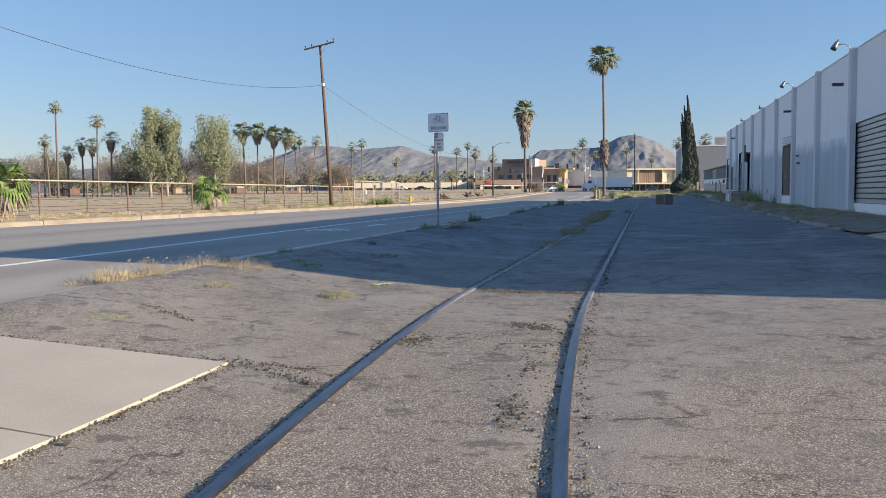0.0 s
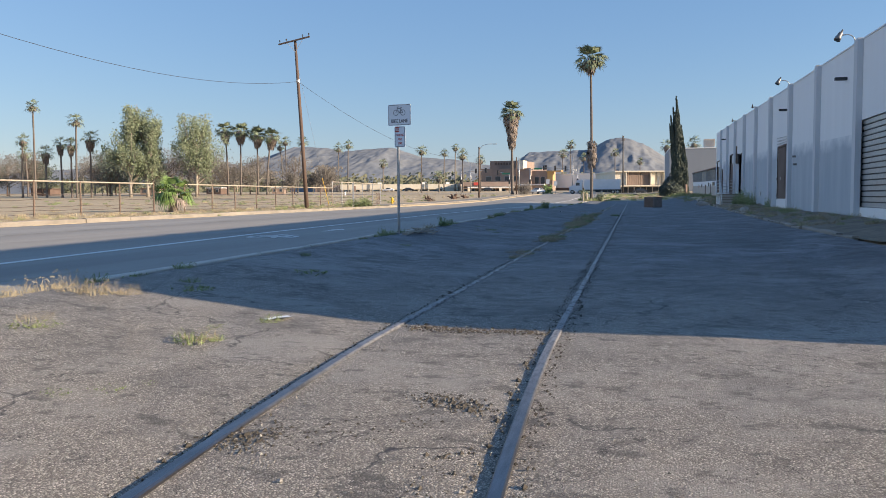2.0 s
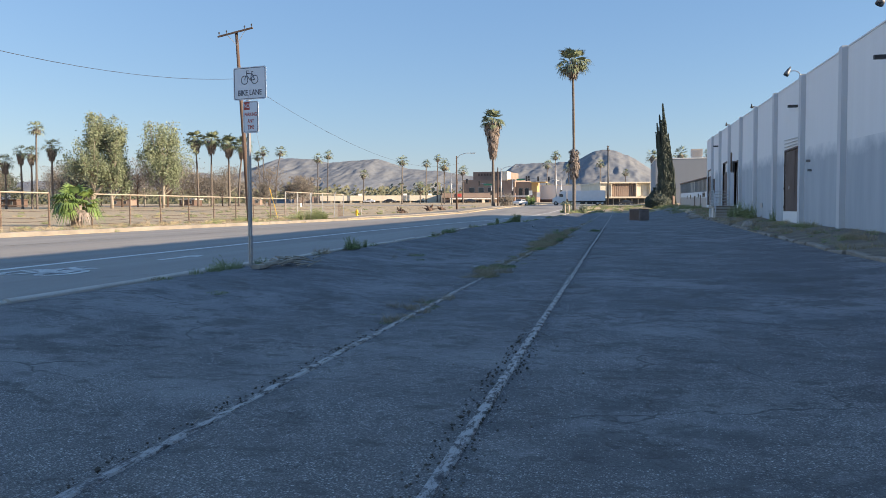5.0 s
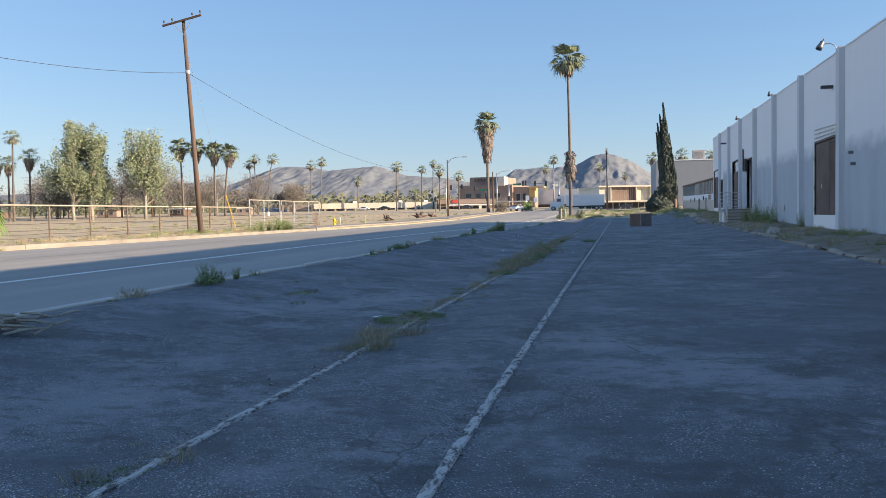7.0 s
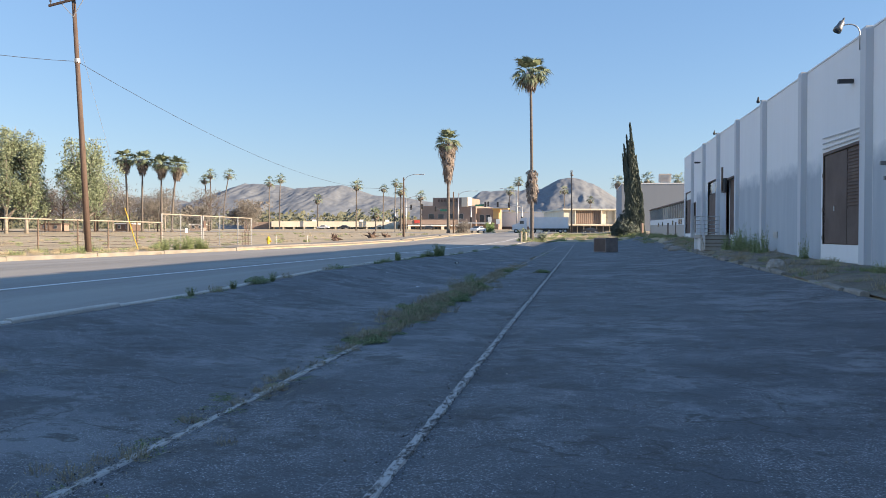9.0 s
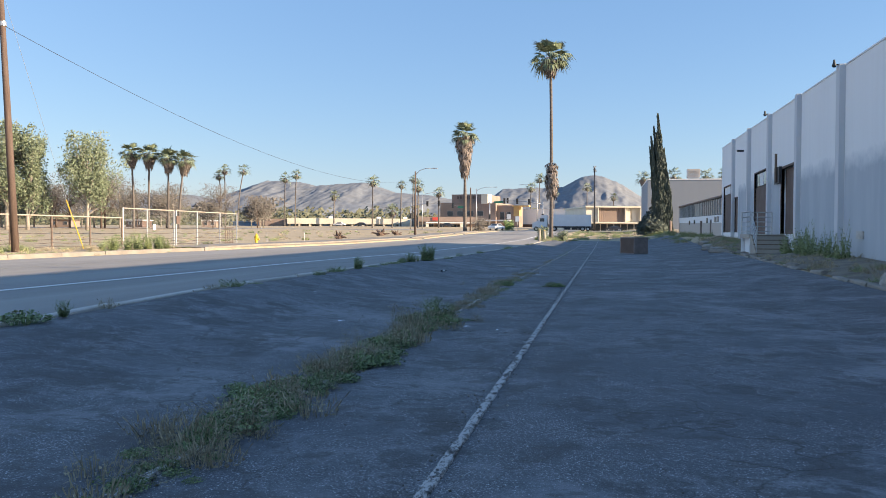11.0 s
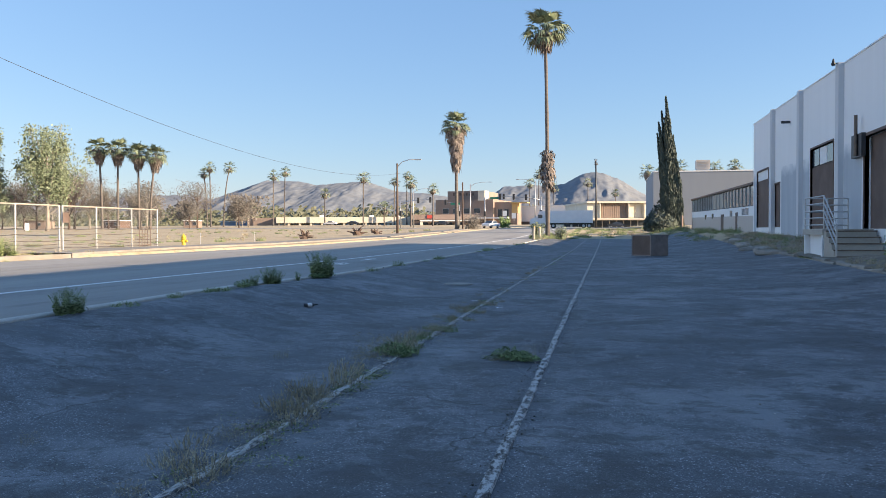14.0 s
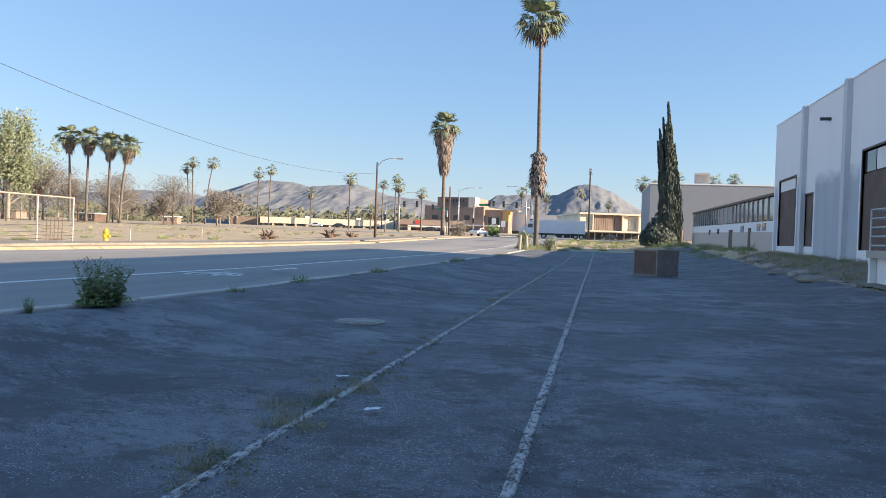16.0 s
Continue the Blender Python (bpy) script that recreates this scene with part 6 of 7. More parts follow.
def traffic_signal(x, y, h, arm, heads, label, board=None):
    t = thing("traffic_signal", label, "traffic signal", (x, y, land(x, y)), 0, "junction signals")
    part("pole", Mesh().tube([(0, 0, -0.2), (0, 0, h)], [0.16, 0.12], 10), M_GALV, t, "", True)
    part("mast_arm", Mesh().tube([(0, 0, h - 0.6), (arm * 0.3, 0, h - 0.05), (arm, 0, h + 0.3)], [0.11, 0.08, 0.05], 8), M_GALV, t, "", True)
    for f in heads:
        signal_head(t, arm * f, h - 0.1 + 0.3 * f)
    signal_head(t, 0.0, 3.2)
    if board:
        part("street_board", Mesh().box((arm * board, -0.1, h - 0.15), (2.2, 0.05, 0.5)), M_GREEN, t, "green street name board")
    return t


traffic_signal(-43.4, 228, 6.0, 6.9, (0.6, 1.0), "traffic signal on a steel mast arm")
traffic_signal(-31.0, 234, 5.6, -3.2, (1.0,), "traffic signal on a steel mast arm", 0.3)
traffic_signal(-11.8, 226, 6.6, -9.0, (0.35, 0.65, 0.98), "traffic signal on a steel mast arm")
traffic_signal(-26.0, 240, 7.0, 4.5, (1.0,), "traffic signal on a steel mast arm", 0.5)
for x, y, h in ((-19.6, 226, 3.6), (-17.4, 224, 3.2)):
    t = thing("road_sign", "small white road sign at the junction", "road sign", (x, y, land(x, y)))
    part("post", Mesh().tube([(0, 0, -0.2), (0, 0, h)], 0.04, 6), M_GALV, t)
    part("panel", Mesh().box((0, -0.06, h - 0.5), (0.9, 0.02, 1.2)), M_WHITE, t)


# ---- far buildings ----
def windows_in(parent, y, xs, z0, z1, w, material=None):
    for x in xs:
        f = part("window", Mesh().box((x, y - 0.04, (z0 + z1) / 2), (w + 0.16, 0.1, z1 - z0 + 0.16)), M_GALV, parent)
        part("pane", Mesh().box((x, y - 0.11, (z0 + z1) / 2), (w, 0.05, z1 - z0)), material or M_GLASS, f)


shop = thing("shop_row", "long low cream shop row with a flat fascia", "building")
part("wall", Mesh().span((-113, 330.6, 1.5), (-64, 345, 4.2)), M_CREAM, shop)
part("fascia", Mesh().span((-113.4, 329.2, 4.0), (-63, 345.5, 6.1)), M_CREAM, shop)
part("side_wall", Mesh().span((-124, 332, 1.5), (-113.4, 346, 5.9)), M_TAN, shop)
for i in range(12):
    x = -111 + 3.9 * i
    part("shop_window", Mesh().box((x, 330.4, 2.9), (2.5, 0.3, 1.9)), M_GLASS if i % 3 else M_BLUE, shop)
    part("pier", Mesh().box((x + 1.95, 329.9, 2.7), (0.5, 1.0, 2.6)), M_CREAM, shop)
for x in (-80, -98, -70):
    part("vent_box", Mesh().box((x, 336, 6.5), (1.5, 1.5, 0.8)), M_WHITE, shop)
part("porch", Mesh().span((-72.5, 327.6, 1.6), (-66, 330.4, 5.0)), M_CREAM, shop)

cafe = thing("corner_shop", "small tan shop with a white awning and red sign", "building")
part("wall", Mesh().span((-62.5, 322, 1.5), (-42, 338, 5.2)), M_TAN, cafe)
part("fascia", Mesh().span((-62.8, 321.2, 4.9), (-41.5, 338.4, 6.6)), M_TAN, cafe)
part("canopy", Mesh().span((-60, 318.6, 4.3), (-42, 321.2, 4.7)), M_WHITE, cafe)
part("signboard", Mesh().span((-57.6, 320.9, 5.3), (-55.6, 321.15, 6.4)), M_RED, cafe, "small red signboard")
windows_in(cafe, 322, (-58.5, -54.5, -50.5, -46.5), 2.2, 4.0, 2.6)
for x in (-60, -48):
    part("pillar", Mesh().span((x, 318.8, 1.5), (x + 1.0, 319.8, 4.4)), M_CREAM, cafe)

blk = thing("brick_block", "large brown stepped brick building with a flat roof", "building")
part("wall", Mesh().span((-60, 345, 2.3), (-38, 372, 12.4)), M_TAN, blk)
part("upper_storey", Mesh().span((-57, 350, 12.4), (-43.5, 372, 15.8)), M_TAN, blk, "brown upper storey")
for k in range(7):
    part("sign_bar", Mesh().box((-54.5 + 1.25 * k, 349.9, 14.6), (0.7, 0.16, 1.0)), M_BROWN, blk)
# cream block added in place of the sunlit upper corner
part("lit_corner", Mesh().span((-43.5, 344.4, 12.0), (-41.0, 350, 15.6)), M_CREAM, blk, "upper corner coloured cream for the sun on it")
part("wing", Mesh().span((-38, 347, 2.3), (-29.5, 353, 11.4)), M_TAN, blk)
# ochre pieces put the sunlight on the wing's right corner into colour
part("wing_corner", Mesh().span((-31.5, 346.6, 7.4), (-29.3, 350, 11.0)), M_OCHRE, blk, "corner with the sun's ochre put in its colour")
part("roof_edge", Mesh().span((-31.8, 345.4, 10.9), (-25.5, 349, 11.3)), M_OCHRE, blk)
part("awning", Mesh().span((-58, 342.8, 5.4), (-32, 345, 5.9)), M_WHITE, blk)
windows_in(blk, 345, (-56, -52, -48, -44), 7.4, 9.2, 2.2)
windows_in(blk, 345, (-56, -51.5, -47, -42.5), 2.6, 5.0, 3.2)
windows_in(blk, 347, (-36, -33.5), 5.0, 8.8, 1.6)
whiteb = thing("white_hall", "long white flat-roofed hall behind the junction", "building")
part("wall", Mesh().span((-33, 352, 2.4), (-4.6, 380, 10.0)), M_WHITE, whiteb)
part("base_band", Mesh().span((-33, 351.8, 2.0), (-4.6, 352, 4.4)), M_BROWN, whiteb)
part("coping", Mesh().span((-33.2, 351.7, 10.0), (-4.4, 380, 10.25)), M_WHITE, whiteb)

store = thing("department_store", "cream two-storey store with brown panelled upper facade", "building")
part("body", Mesh().span((-3.2, 271, 1.2), (13.2, 300, 8.3)), M_CREAM, store)
part("roof_slab", Mesh().span((-3.6, 269.6, 8.3), (13.5, 300, 8.75)), M_CREAM, store)
part("blank_panel", Mesh().span((-3.3, 270.4, 4.3), (-0.1, 271, 8.3)), M_CREAM, store)
part("canopy", Mesh().span((-3.6, 268.8, 3.9), (13.5, 271, 4.3)), M_CREAM, store)
for i in range(13):
    part("facade_panel", Mesh().span((0.0 + 0.58 * i, 270.6, 4.35), (0.5 + 0.58 * i, 270.95, 8.25)), M_TAN, store, "brown ribbed facade panel")
for i in range(3):
    part("facade_panel", Mesh().span((7.9 + 1.75 * i, 270.7, 4.5), (9.2 + 1.75 * i, 270.95, 8.1)), M_CREAM, store)
for x in (-0.1, 7.55, 11.8):
    part("fin", Mesh().span((x, 269.8, 4.3), (x + 0.25, 270.9, 8.3)), M_CREAM, store)
windows_in(store, 271, [-2 + 1.9 * i for i in range(8)], 1.5, 3.7, 1.6)
annex = thing("annex", "low cream shop annex beside the store", "building")
part("wall", Mesh().span((-9.6, 274, 1.4), (-3.4, 290, 4.4)), M_CREAM, annex)
part("fascia", Mesh().span((-9.9, 273.2, 4.0), (-3.4, 290, 5.0)), M_CREAM, annex)
windows_in(annex, 274, (-8.4, -6.2, -4.4), 1.7, 3.5, 1.6)
shed = thing("blue_shed", "blue metal shed at the edge of the lot", "shed")
part("wall", Mesh().span((-137, 330, 1.6), (-126, 340, 4.6)), M_BLUE, shed)
part("roof", Mesh().span((-137.4, 329.5, 4.6), (-125.6, 340.4, 4.9)), M_BLUE, shed)
for i, (x, y, w, h, mt) in enumerate(((-128, 250, 5, 1.9, M_BROWN), (-148, 245, 6, 1.9, M_TAN), (-112, 262, 4, 1.8, M_TAN), (-182, 238, 7, 2.0, M_BROWN))):
    t = thing("small_building", "small far-off building beyond the dirt lot", "building", (x, y, land(x, y)), 8 * (i % 3))
    part("wall", Mesh().box((0, 0, h / 2), (w, 5, h)), mt, t)
    part("roof", Mesh().box((0, 0, h + 0.12), (w + 0.6, 5.6, 0.24)), M_BROWN if i % 2 else M_WHITE, t)
    windows_in(t, -2.5, (-w * 0.25, w * 0.25), 0.7, 1.5, 0.8)


# turned a little from the square of the tracks, to set each facade in sun or shade
for ob, cx, cy, a in ((shop, -88, 330, 14), (cafe, -52, 322, 14), (blk, -45, 345, -8), (store, 5, 271, 14), (annex, -6.5, 274, 14), (whiteb, -18, 352, -14)):
    ob.matrix_basis = pose(cx, cy, 0, 0, 0, a) @ pose(-cx, -cy, 0)


# ---- vehicles ----
def car(at, rz, material, label):
    t = thing("car", label, "car", at, rz, "cars at the junction")
    prof = [(-2.2, 0.35), (-2.25, 0.7), (-2.1, 0.9), (-1.2, 0.98), (-0.55, 1.42), (0.75, 1.45), (1.55, 1.02), (2.15, 0.9), (2.2, 0.4)]
    n = len(prof)
    m = Mesh().add([(x, -0.88 if z < 1 else -0.7, z) for x, z in prof] + [(x, 0.88 if z < 1 else 0.7, z) for x, z in prof], [tuple(range(n)), tuple(range(2 * n - 1, n - 1, -1))] + [(i, n + i, n + (i + 1) % n, (i + 1) % n) for i in range(n)])
    part("body", m, material, t)
    for s in (-1, 1):
        part("side_window", Mesh().add([(-0.95, s * 0.885, 1.0), (1.25, s * 0.885, 1.0), (0.7, s * 0.74, 1.38), (-0.5, s * 0.74, 1.38)], [(0, 1, 2, 3)]), M_GLASS, t)
        for x in (-1.35, 1.35):
            w = part("wheel", Mesh().tube([(x, s * 0.68, 0.32), (x, s * 0.9, 0.32)], 0.32, 14), M_TYRE, t)
            part("rim", Mesh().tube([(x, s * 0.9, 0.32), (x, s * 0.92, 0.32)], 0.19, 10), M_GALV, w)
    part("windscreen", Mesh().add([(-1.2, -0.72, 1.0), (-1.2, 0.72, 1.0), (-0.6, 0.62, 1.42), (-0.6, -0.62, 1.42)], [(0, 1, 2, 3)]), M_GLASS, t)
    for s in (-0.6, 0.6):
        part("headlight", Mesh().box((-2.2, s, 0.7), (0.08, 0.35, 0.14)), M_WHITE, t)
    return t


car((-20.3, 209, land(-20, 209) + 0.03), 70, M_CARWHITE, "white saloon car on the road")
car((-92, 322, land(-92, 322)), 0, M_CARWHITE, "white car parked at the shops")
car((-84, 323, land(-84, 323)), 180, M_CARDARK, "dark car parked at the shops")
car((-51, 314, land(-51, 314)), 0, M_CARDARK, "dark car parked at the shops")
car((4.6, 262, land(4.6, 262)), 0, M_CARDARK, "dark car parked at the store")

truck = thing("truck", "white articulated lorry crossing the junction", "truck", (-5.0, 215, land(-5, 215) + 0.03))
part("trailer", Mesh().span((-4.4, -1.25, 1.05), (4.4, 1.25, 3.55)), M_CARWHITE, truck)
part("chassis", Mesh().span((-4.2, -0.6, 0.75), (4.3, 0.6, 1.05)), M_DARK, truck)
cab = part("cab", Mesh().add([(-8.1, -1.2, 0.6), (-4.9, -1.2, 0.6), (-4.9, -1.2, 3.5), (-6.1, -1.2, 3.4), (-6.7, -1.2, 2.3), (-8.1, -1.2, 1.8), (-8.1, 1.2, 0.6), (-4.9, 1.2, 0.6), (-4.9, 1.2, 3.5), (-6.1, 1.2, 3.4), (-6.7, 1.2, 2.3), (-8.1, 1.2, 1.8)],
                             [(0, 1, 2, 3, 4, 5), (11, 10, 9, 8, 7, 6)] + [(i, 6 + i, 6 + (i + 1) % 6, (i + 1) % 6) for i in range(6)]), M_CARWHITE, truck)
part("side_window", Mesh().box((-6.0, -1.21, 2.4), (0.9, 0.03, 0.7)), M_GLASS, cab)
part("windscreen", Mesh().add([(-6.68, -1.1, 2.36), (-6.68, 1.1, 2.36), (-6.14, 1.1, 3.34), (-6.14, -1.1, 3.34)], [(0, 1, 2, 3)]), M_GLASS, cab)
for x in (-7.3, -5.4, -3.4, 2.6, 3.7):
    w = part("wheel", Mesh().tube([(x, -1.2, 0.5), (x, -0.9, 0.5)], 0.5, 14), M_TYRE, truck)
    part("rim", Mesh().tube([(x, -1.2, 0.5), (x, -1.22, 0.5)], 0.28, 10), M_GALV, w)
    part("wheel", Mesh().tube([(x, 0.9, 0.5), (x, 1.2, 0.5)], 0.5, 14), M_TYRE, truck)

# ---- by the tall palm: posts, stumps on the verge ----
for x, y, h, r in ((-4.6, 123.8, 1.2, 4), (-4.2, 126.6, 1.15, -5)):
    t = thing("bollard", "short tan wooden bollard at the road edge", "bollard", (x, y, land(x, y)), 0, "bollards")
    part("shaft", Mesh().tube([(0, 0, -0.2), (0.012 * r, 0, h)], [0.13, 0.12], 10), M_DEAD, t)
    part("cap", Mesh().lathe((0.012 * r, 0, h), [(0.12, 0), (0.1, 0.05)], 10), M_YELLOW, t)
rng = random.Random(31)
for x, y, h in ((-26.5, 122, 0.9), (-28.2, 127, 0.8), (-27.0, 141, 1.2), (-26.3, 147, 0.9)):
    t = thing("tree_stump", "dark uprooted stump lying on the verge", "stump", (x, y, land(x, y)), 0, "stumps on the verge")
    m = Mesh()
    for k in range(16):
        a, e = rng.uniform(0, 6.28), rng.uniform(0.1, 1.3)
        d = Vector((math.cos(a) * math.cos(e), math.sin(a) * math.cos(e), math.sin(e))) * h * rng.uniform(0.6, 1.2)
        m.tube([(0, 0, 0), d * 0.5 + Vector((0, 0, 0.1)), d], [0.16 * h, 0.1 * h, 0.03], 6)
    part("roots", m, M_WOOD, t)
    part("butt", Mesh().lathe((0, 0, -0.1), [(0.45 * h, 0), (0.38 * h, 0.3 * h), (0.25 * h, 0.55 * h)], 10), M_WOOD, t)

# ---- litter and debris on the lot ----
t = thing("palm_debris", "pile of bleached dead palm stalks by the kerb", "debris", (-3.25, 25.6, land(-3.25, 25.6)))
for k in range(26):
    m = Mesh()
    a = rng.gauss(1.4, 0.6)
    p = Vector((rng.gauss(0, 0.16), rng.gauss(0, 0.25), rng.uniform(0.02, 0.16)))
    d = Vector((math.cos(a), math.sin(a), rng.gauss(0.05, 0.15))) * rng.uniform(0.2, 0.5)
    m.tube([p - d * 0.5, p, p + d * 0.5 - Vector((0, 0, 0.03))], [0.012, 0.016, 0.006], 5)
    part("stalk", m, M_DEAD, t)
t = thing("palm_stalk", "long bleached palm stalk lying by the sign", "debris", (-3.35, 24.6, land(-3.35, 24.6)))
part("stem", Mesh().tube([(0, 0, 0.05), (0.06, 0.6, 0.07), (0.02, 1.1, 0.05)], [0.05, 0.04, 0.03], 6), M_DEAD, t)
part("sheath", Mesh().box((0.0, -0.1, 0.04), (0.14, 0.3, 0.06)), M_DEAD, t)
for x, y, s, lb in ((-1.12, 11.75, 0.2, "flattened white paper plate on asphalt"), (-0.5, 28.5, 0.12, "scrap of white paper on asphalt"), (0.55, 45.2, 0.11, "scrap of white paper on asphalt"), (0.3, 45.6, 0.16, "scrap of white paper on asphalt"), (-1.2, 45.1, 0.12, "scrap of white paper on asphalt"), (1.0, 44.9, 0.07, "scrap of white paper on asphalt"), (0.4, 59.4, 0.14, "scrap of white paper on asphalt"), (-0.2, 60.6, 0.13, "scrap of white paper on asphalt"), (-2.6, 47.9, 0.08, "scrap of white paper on asphalt")):
    t = thing("litter", lb, "litter", (x, y, land(x, y) + 0.02), rng.uniform(0, 90), "litter on the lot")
    s *= 0.6 if y > 15 else 0.9
    m = Mesh()
    n = 9
    ring_pts = [(s * rng.uniform(0.7, 1) * math.cos(6.28 * k / n), s * 0.6 * rng.uniform(0.7, 1) * math.sin(6.28 * k / n), rng.uniform(0, 0.018)) for k in range(n)]
    m.add([(0, 0, 0.012)] + ring_pts, [(0, 1 + k, 1 + (k + 1) % n) for k in range(n)])
    part("sheet", m, M_SIGN, t)
S = 0.8  # a small bottle
bot = thing("bottle", "dark glass bottle lying on the asphalt", "bottle", (-2.22, 57.75, land(-2.22, 57.75) + 0.03), 58)
body = part("body", Mesh().tube([(-0.13 * S, 0, 0), (-0.12 * S, 0, 0), (0.06 * S, 0, 0), (0.1 * S, 0, 0)], [0.02 * S, 0.037 * S, 0.037 * S, 0.016 * S], 12), M_DARK, bot)
part("neck", Mesh().tube([(0.1 * S, 0, 0), (0.18 * S, 0, 0)], 0.015 * S, 10), M_DARK, bot)
part("paper_label", Mesh().tube([(-0.07 * S, 0, 0), (0.03 * S, 0, 0)], 0.0385 * S, 12, False), M_WHITE, bot)
mh = thing("manhole_cover", "round concrete access cover flush with the asphalt", "manhole cover", (-1.25, 64.7, land(-1.25, 64.7) + 0.012))
part("ring", Mesh().lathe((0, 0, -0.05), [(0.36, 0), (0.36, 0.052), (0.3, 0.055)], 24), M_STONE, mh)
part("lid", Mesh().lathe((0, 0, -0.03), [(0.29, 0), (0.29, 0.042)], 24), M_STONE, mh)
def stone(parent, name, w, d, h, seed, material):
    """A broken lump: a dome of rings pushed in and out."""
    rng = random.Random(seed)
    m, n = Mesh(), 11
    rows = ((0.95, -0.08), (1.0, 0.25), (0.9, 0.62), (0.62, 0.92), (0.2, 1.0))
    for q, z in rows:
        for k in range(n):
            a = 2 * math.pi * k / n
            e = q * (1 + 0.3 * noise.noise(Vector((math.cos(a) * 1.3, math.sin(a) * 1.3, z + seed))))
            m.v.append((w / 2 * e * math.cos(a), d / 2 * e * math.sin(a), h * (z + rng.uniform(-0.06, 0.06))))
    m.f = [(i * n + k, i * n + (k + 1) % n, (i + 1) * n + (k + 1) % n, (i + 1) * n + k) for i in range(len(rows) - 1) for k in range(n)] + [tuple((len(rows) - 1) * n + k for k in range(n))]
    return part(name, m, material, parent)


for i, (x, y, w, d, h, mt, lb) in enumerate(((8.15, 52.3, 0.6, 0.45, 0.3, M_STONE, "dark broken stone lying by the kerb"), (8.35, 80.4, 1.2, 0.6, 0.2, M_OLDKERB, "broken concrete slab by the planting strip"), (8.7, 83.5, 0.9, 0.5, 0.22, M_STONE, "dark broken stone lying by the kerb"),
                                             (8.5, 86.5, 1.0, 0.6, 0.16, M_OLDKERB, "broken concrete slab by the planting strip"), (8.9, 90.0, 0.7, 0.5, 0.25, M_STONE, "dark broken stone lying by the kerb"), (8.2, 62.0, 0.5, 0.3, 0.14, M_OLDKERB, "broken concrete slab by the planting strip"), (9.3, 96.0, 0.9, 0.6, 0.25, M_STONE, "dark broken stone lying by the kerb"))):
    t = thing("rubble", lb, "rubble", (x, y, land(x, y)), rng.uniform(-40, 40), "rubble")
    stone(t, "block", w, d, h, 50 + i, mt)
    c = stone(t, "chip", w * 0.3, d * 0.35, h * 0.4, 70 + i, mt)
    c.matrix_basis = pose(w * 0.65, d * 0.35, 0)
# loose stones on the lot, thickest beside the rails and in worn patches
rng = random.Random(41)
m = Mesh()
for i in range(9500):
    y = 2.5 + 62 * rng.random() ** 1.9
    k = rng.random()
    if k < 0.45:
        x = rng.choice((0.0, 1.505)) + rng.choice((-1, 1)) * (0.06 + abs(rng.gauss(0, 0.14))) + bend(y)
    elif k < 0.6:
        x, y = rng.gauss(0.6, 0.45), rng.choice((8.2, 9.0, 11.8, 32, 34.2, 44.8, 58.5)) + rng.gauss(0, 0.22)
    else:
        x = rng.uniform(-3.4, 5.5)
    s = rng.uniform(0.003, 0.0075) * (1.7 if rng.random() < 0.06 else 1)
    z = land(x, y) + s * 0.5
    p = Vector((x, y, z))
    o = [p + Vector(v) * s * rng.uniform(0.7, 1.3) for v in ((1, 0, 0), (0, 1, 0), (-1, 0, 0), (0, -1, 0), (0.1, 0.1, 0.8), (0, 0, -0.8))]
    m.add(o, [(0, 1, 4), (1, 2, 4), (2, 3, 4), (3, 0, 4), (1, 0, 5), (2, 1, 5), (3, 2, 5), (0, 3, 5)])
for i in range(24000):
    y, x = 2.6 + 11.4 * rng.random() ** 1.3, rng.uniform(-3.3, 4.6)
    if (x < -0.8 and y < 7.3) or abs(x - bend(y)) < 0.05 or abs(x - 1.505 - bend(y)) < 0.05 or noise.noise(Vector((x * 0.9, y * 0.9, 5.0))) < rng.uniform(-0.6, 0.3):
        continue
    s = rng.uniform(0.003, 0.0065)
    p = Vector((x, y, land(x, y) + s * 0.6 + 0.022 * noise.fractal(Vector((x * 0.8, y * 0.8, 1.0)), 0.8, 2.0, 4)))
    o = [p + Vector(v) * s * rng.uniform(0.7, 1.3) for v in ((1, 0, 0), (0, 1, 0), (-1, 0, 0), (0, -1, 0), (0.1, 0.1, 0.8))]
    m.add(o, [(0, 1, 4), (1, 2, 4), (2, 3, 4), (3, 0, 4)])
tagged(part("loose_gravel", m, M_STONE), "loose grey gravel scattered over the asphalt", "gravel", "", "stuff")


# dry straw bits fallen along the left rail
rng = random.Random(47)
m = Mesh()
for i in range(4200):
    y = rng.choice((rng.uniform(16, 62), rng.gauss(26.9, 0.7), rng.gauss(28.4, 0.5), rng.uniform(29, 48), rng.uniform(49, 54)))
    x = rng.gauss(0.0, 0.16 if y > 24 else 0.09)
    a, ln = rng.uniform(0, 6.28), rng.uniform(0.02, 0.09)
    d = Vector((math.cos(a), math.sin(a), rng.uniform(-0.05, 0.25))) * ln
    e = Vector((-math.sin(a), math.cos(a), 0)) * rng.uniform(0.0015, 0.003)
    p = Vector((x, y, land(x, y) + rng.uniform(0.012, 0.03)))
    m.add([p - e, p + e, p + d + e * 0.5, p + d - e * 0.5], [(0, 1, 2, 3)])
tagged(part("straw_litter", m, M_STRAW), "dry straw bits strewn along the rail", "straw", "", "stuff")


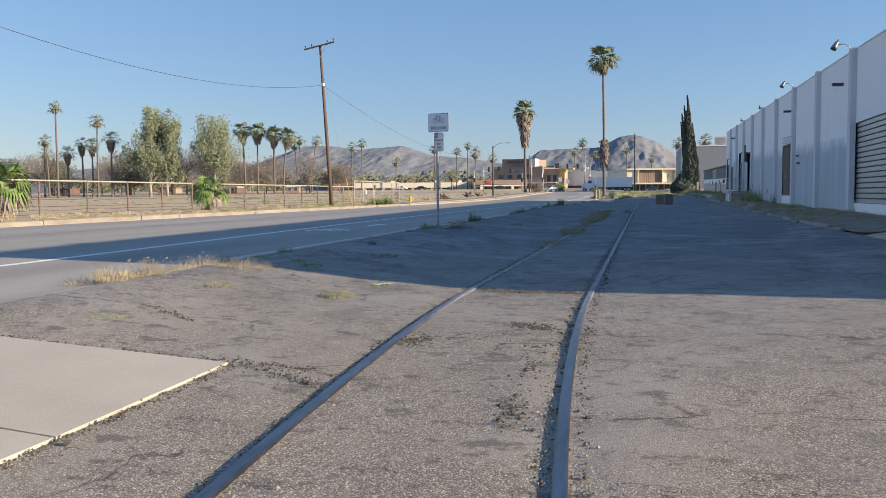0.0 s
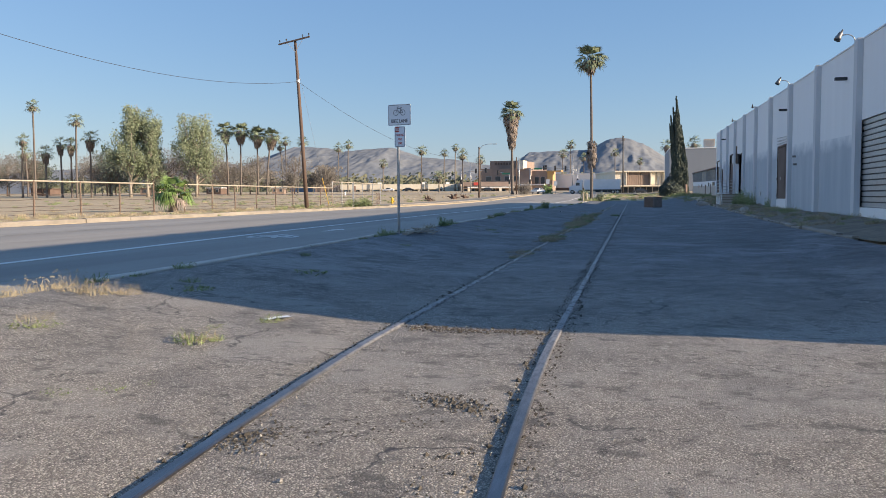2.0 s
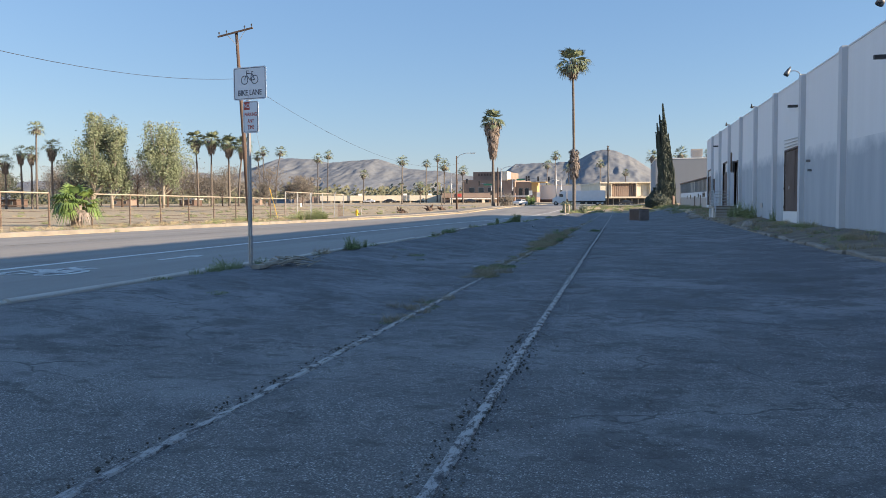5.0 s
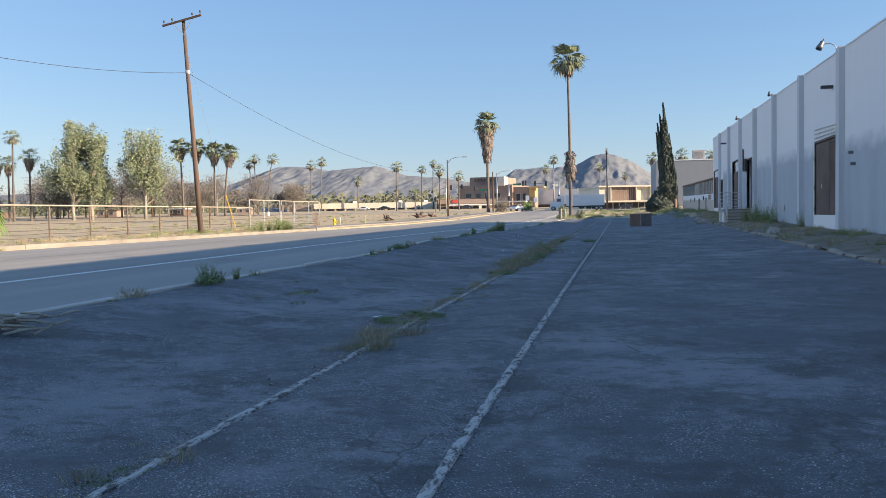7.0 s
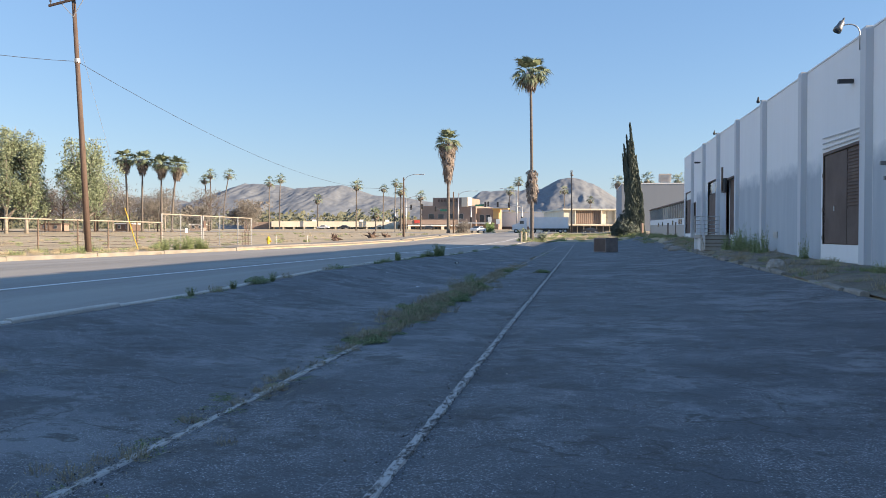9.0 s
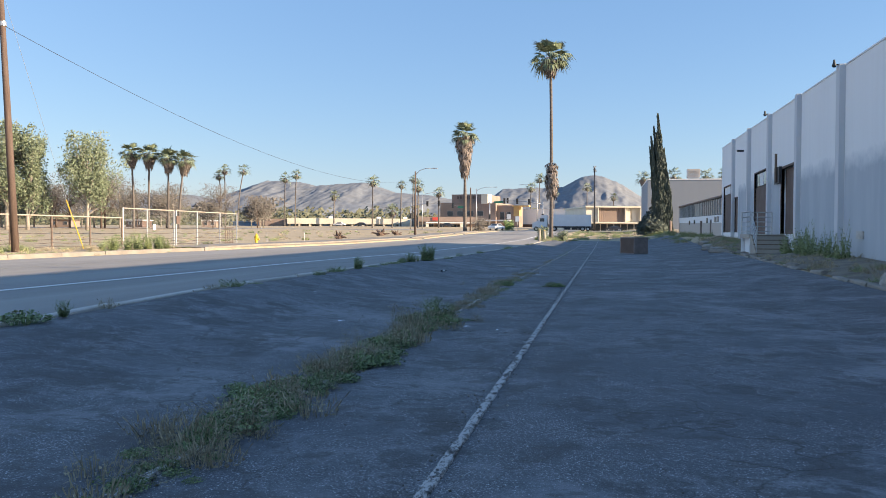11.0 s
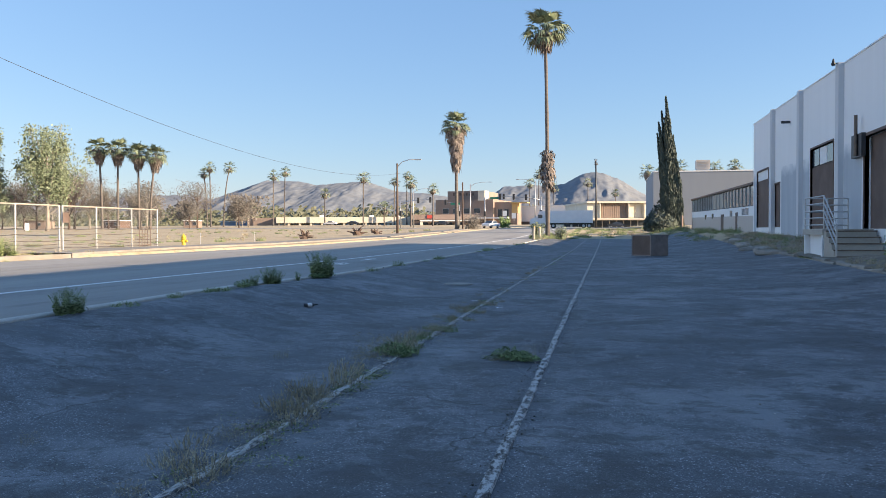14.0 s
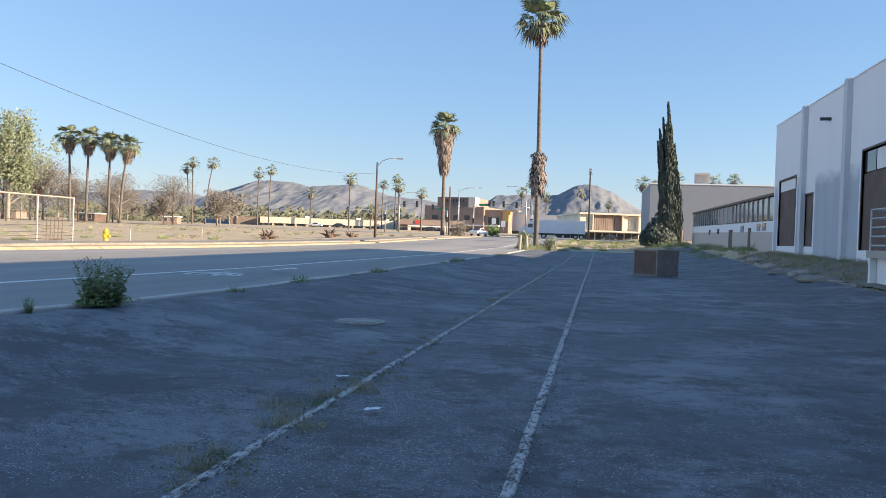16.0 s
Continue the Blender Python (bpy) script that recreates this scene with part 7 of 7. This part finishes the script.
# dark crumbs of soil along joints, cracks and broken places
rng = random.Random(43)
m = Mesh()
for (xa, ya), (xb, yb), n, sp in (((-3.5, 6.92), (-0.86, 7.14), 420, 0.04), ((-0.8, 7.1), (-0.8, 1.5), 520, 0.03), ((-0.86, 7.2), (0.0, 6.7), 160, 0.05), ((-0.6, 7.2), (-0.2, 7.1), 90, 0.03), ((-0.65, 7.7), (-0.3, 8.1), 60, 0.02), ((-2.8, 8.9), (-1.9, 8.4), 90, 0.03),
                                  ((0.15, 8.25), (1.0, 8.75), 900, 0.1), ((0.9, 9.3), (1.3, 9.1), 300, 0.07), ((0.15, 11.8), (1.35, 11.7), 420, 0.08), ((-0.08, 4), (-0.07, 20), 420, 0.025), ((1.42, 4), (1.42, 26), 700, 0.03), ((1.6, 4), (1.6, 14), 260, 0.03),
                                  ((-2.5, 26), (-2.15, 34.5), 420, 0.05), ((0.6, 44.85), (1.3, 44.8), 520, 0.09), ((-0.07, 20), (-0.07, 62), 2600, 0.07), ((0.07, 26), (0.07, 62), 1500, 0.07), ((1.56, 14), (1.56, 62), 1500, 0.04), ((1.44, 26), (1.44, 62), 1300, 0.03), ((0.3, 8.6), (1.2, 8.3), 500, 0.12), ((1.3, 8.4), (1.4, 6.0), 300, 0.06)):
    for i in range(n):
        f = rng.random()
        x, y = xa + (xb - xa) * f + rng.gauss(0, sp), ya + (yb - ya) * f + rng.gauss(0, sp)
        if abs(xa) < 2 and abs(xb - xa) < 0.05 and xa != -0.8:
            x += bend(y)
        s = rng.uniform(0.004, 0.011) * (1.8 if rng.random() < 0.1 else 1) * (1.0 if y < 20 else 0.5)
        p = Vector((x, y, land(x, y) + s * 0.3))
        o = [p + Vector(v) * s * rng.uniform(0.6, 1.4) for v in ((1, 0, 0), (0, 1, 0), (-1, 0, 0), (0, -1, 0), (0.1, 0.1, 0.7), (0, 0, -0.8))]
        m.add(o, [(0, 1, 4), (1, 2, 4), (2, 3, 4), (3, 0, 4), (1, 0, 5), (2, 1, 5), (3, 2, 5), (0, 3, 5)])
tagged(part("soil_crumbs", m, M_SOIL), "dark crumbs of soil and broken asphalt in the joints", "soil", "", "stuff")


# ---- hills ----
def hills(name, rows, dist, label, seed):
    m = Mesh()
    n, depth = 900, 56
    x0, x1 = -3600, 1700
    for j in range(depth):
        s = j / (depth - 1)
        for i in range(n + 1):
            x = x0 + (x1 - x0) * i / n
            h = table(rows, x)
            v = Vector((x * 0.0052 + 0.6 * s, s * 0.9, seed))
            spur = 1 - 2 * abs(noise.noise(v)) + 0.6 * (1 - 2 * abs(noise.noise(v * 2.3)))
            fine = 1 - 2.2 * abs(noise.fractal(Vector((x * 0.013, s * 3.2, seed + 5)), 0.85, 2.1, 5))
            z = h * (s ** 0.85 + (0.022 * (spur - 0.75) + 0.02 * fine) * math.sin(s * math.pi) ** 0.8) + 0.016 * h * fine * s
            m.v.append((x, dist + s * 750, z + 4))
    m.f = [(j * (n + 1) + i, j * (n + 1) + i + 1, (j + 1) * (n + 1) + i + 1, (j + 1) * (n + 1) + i) for j in range(depth - 1) for i in range(n)]
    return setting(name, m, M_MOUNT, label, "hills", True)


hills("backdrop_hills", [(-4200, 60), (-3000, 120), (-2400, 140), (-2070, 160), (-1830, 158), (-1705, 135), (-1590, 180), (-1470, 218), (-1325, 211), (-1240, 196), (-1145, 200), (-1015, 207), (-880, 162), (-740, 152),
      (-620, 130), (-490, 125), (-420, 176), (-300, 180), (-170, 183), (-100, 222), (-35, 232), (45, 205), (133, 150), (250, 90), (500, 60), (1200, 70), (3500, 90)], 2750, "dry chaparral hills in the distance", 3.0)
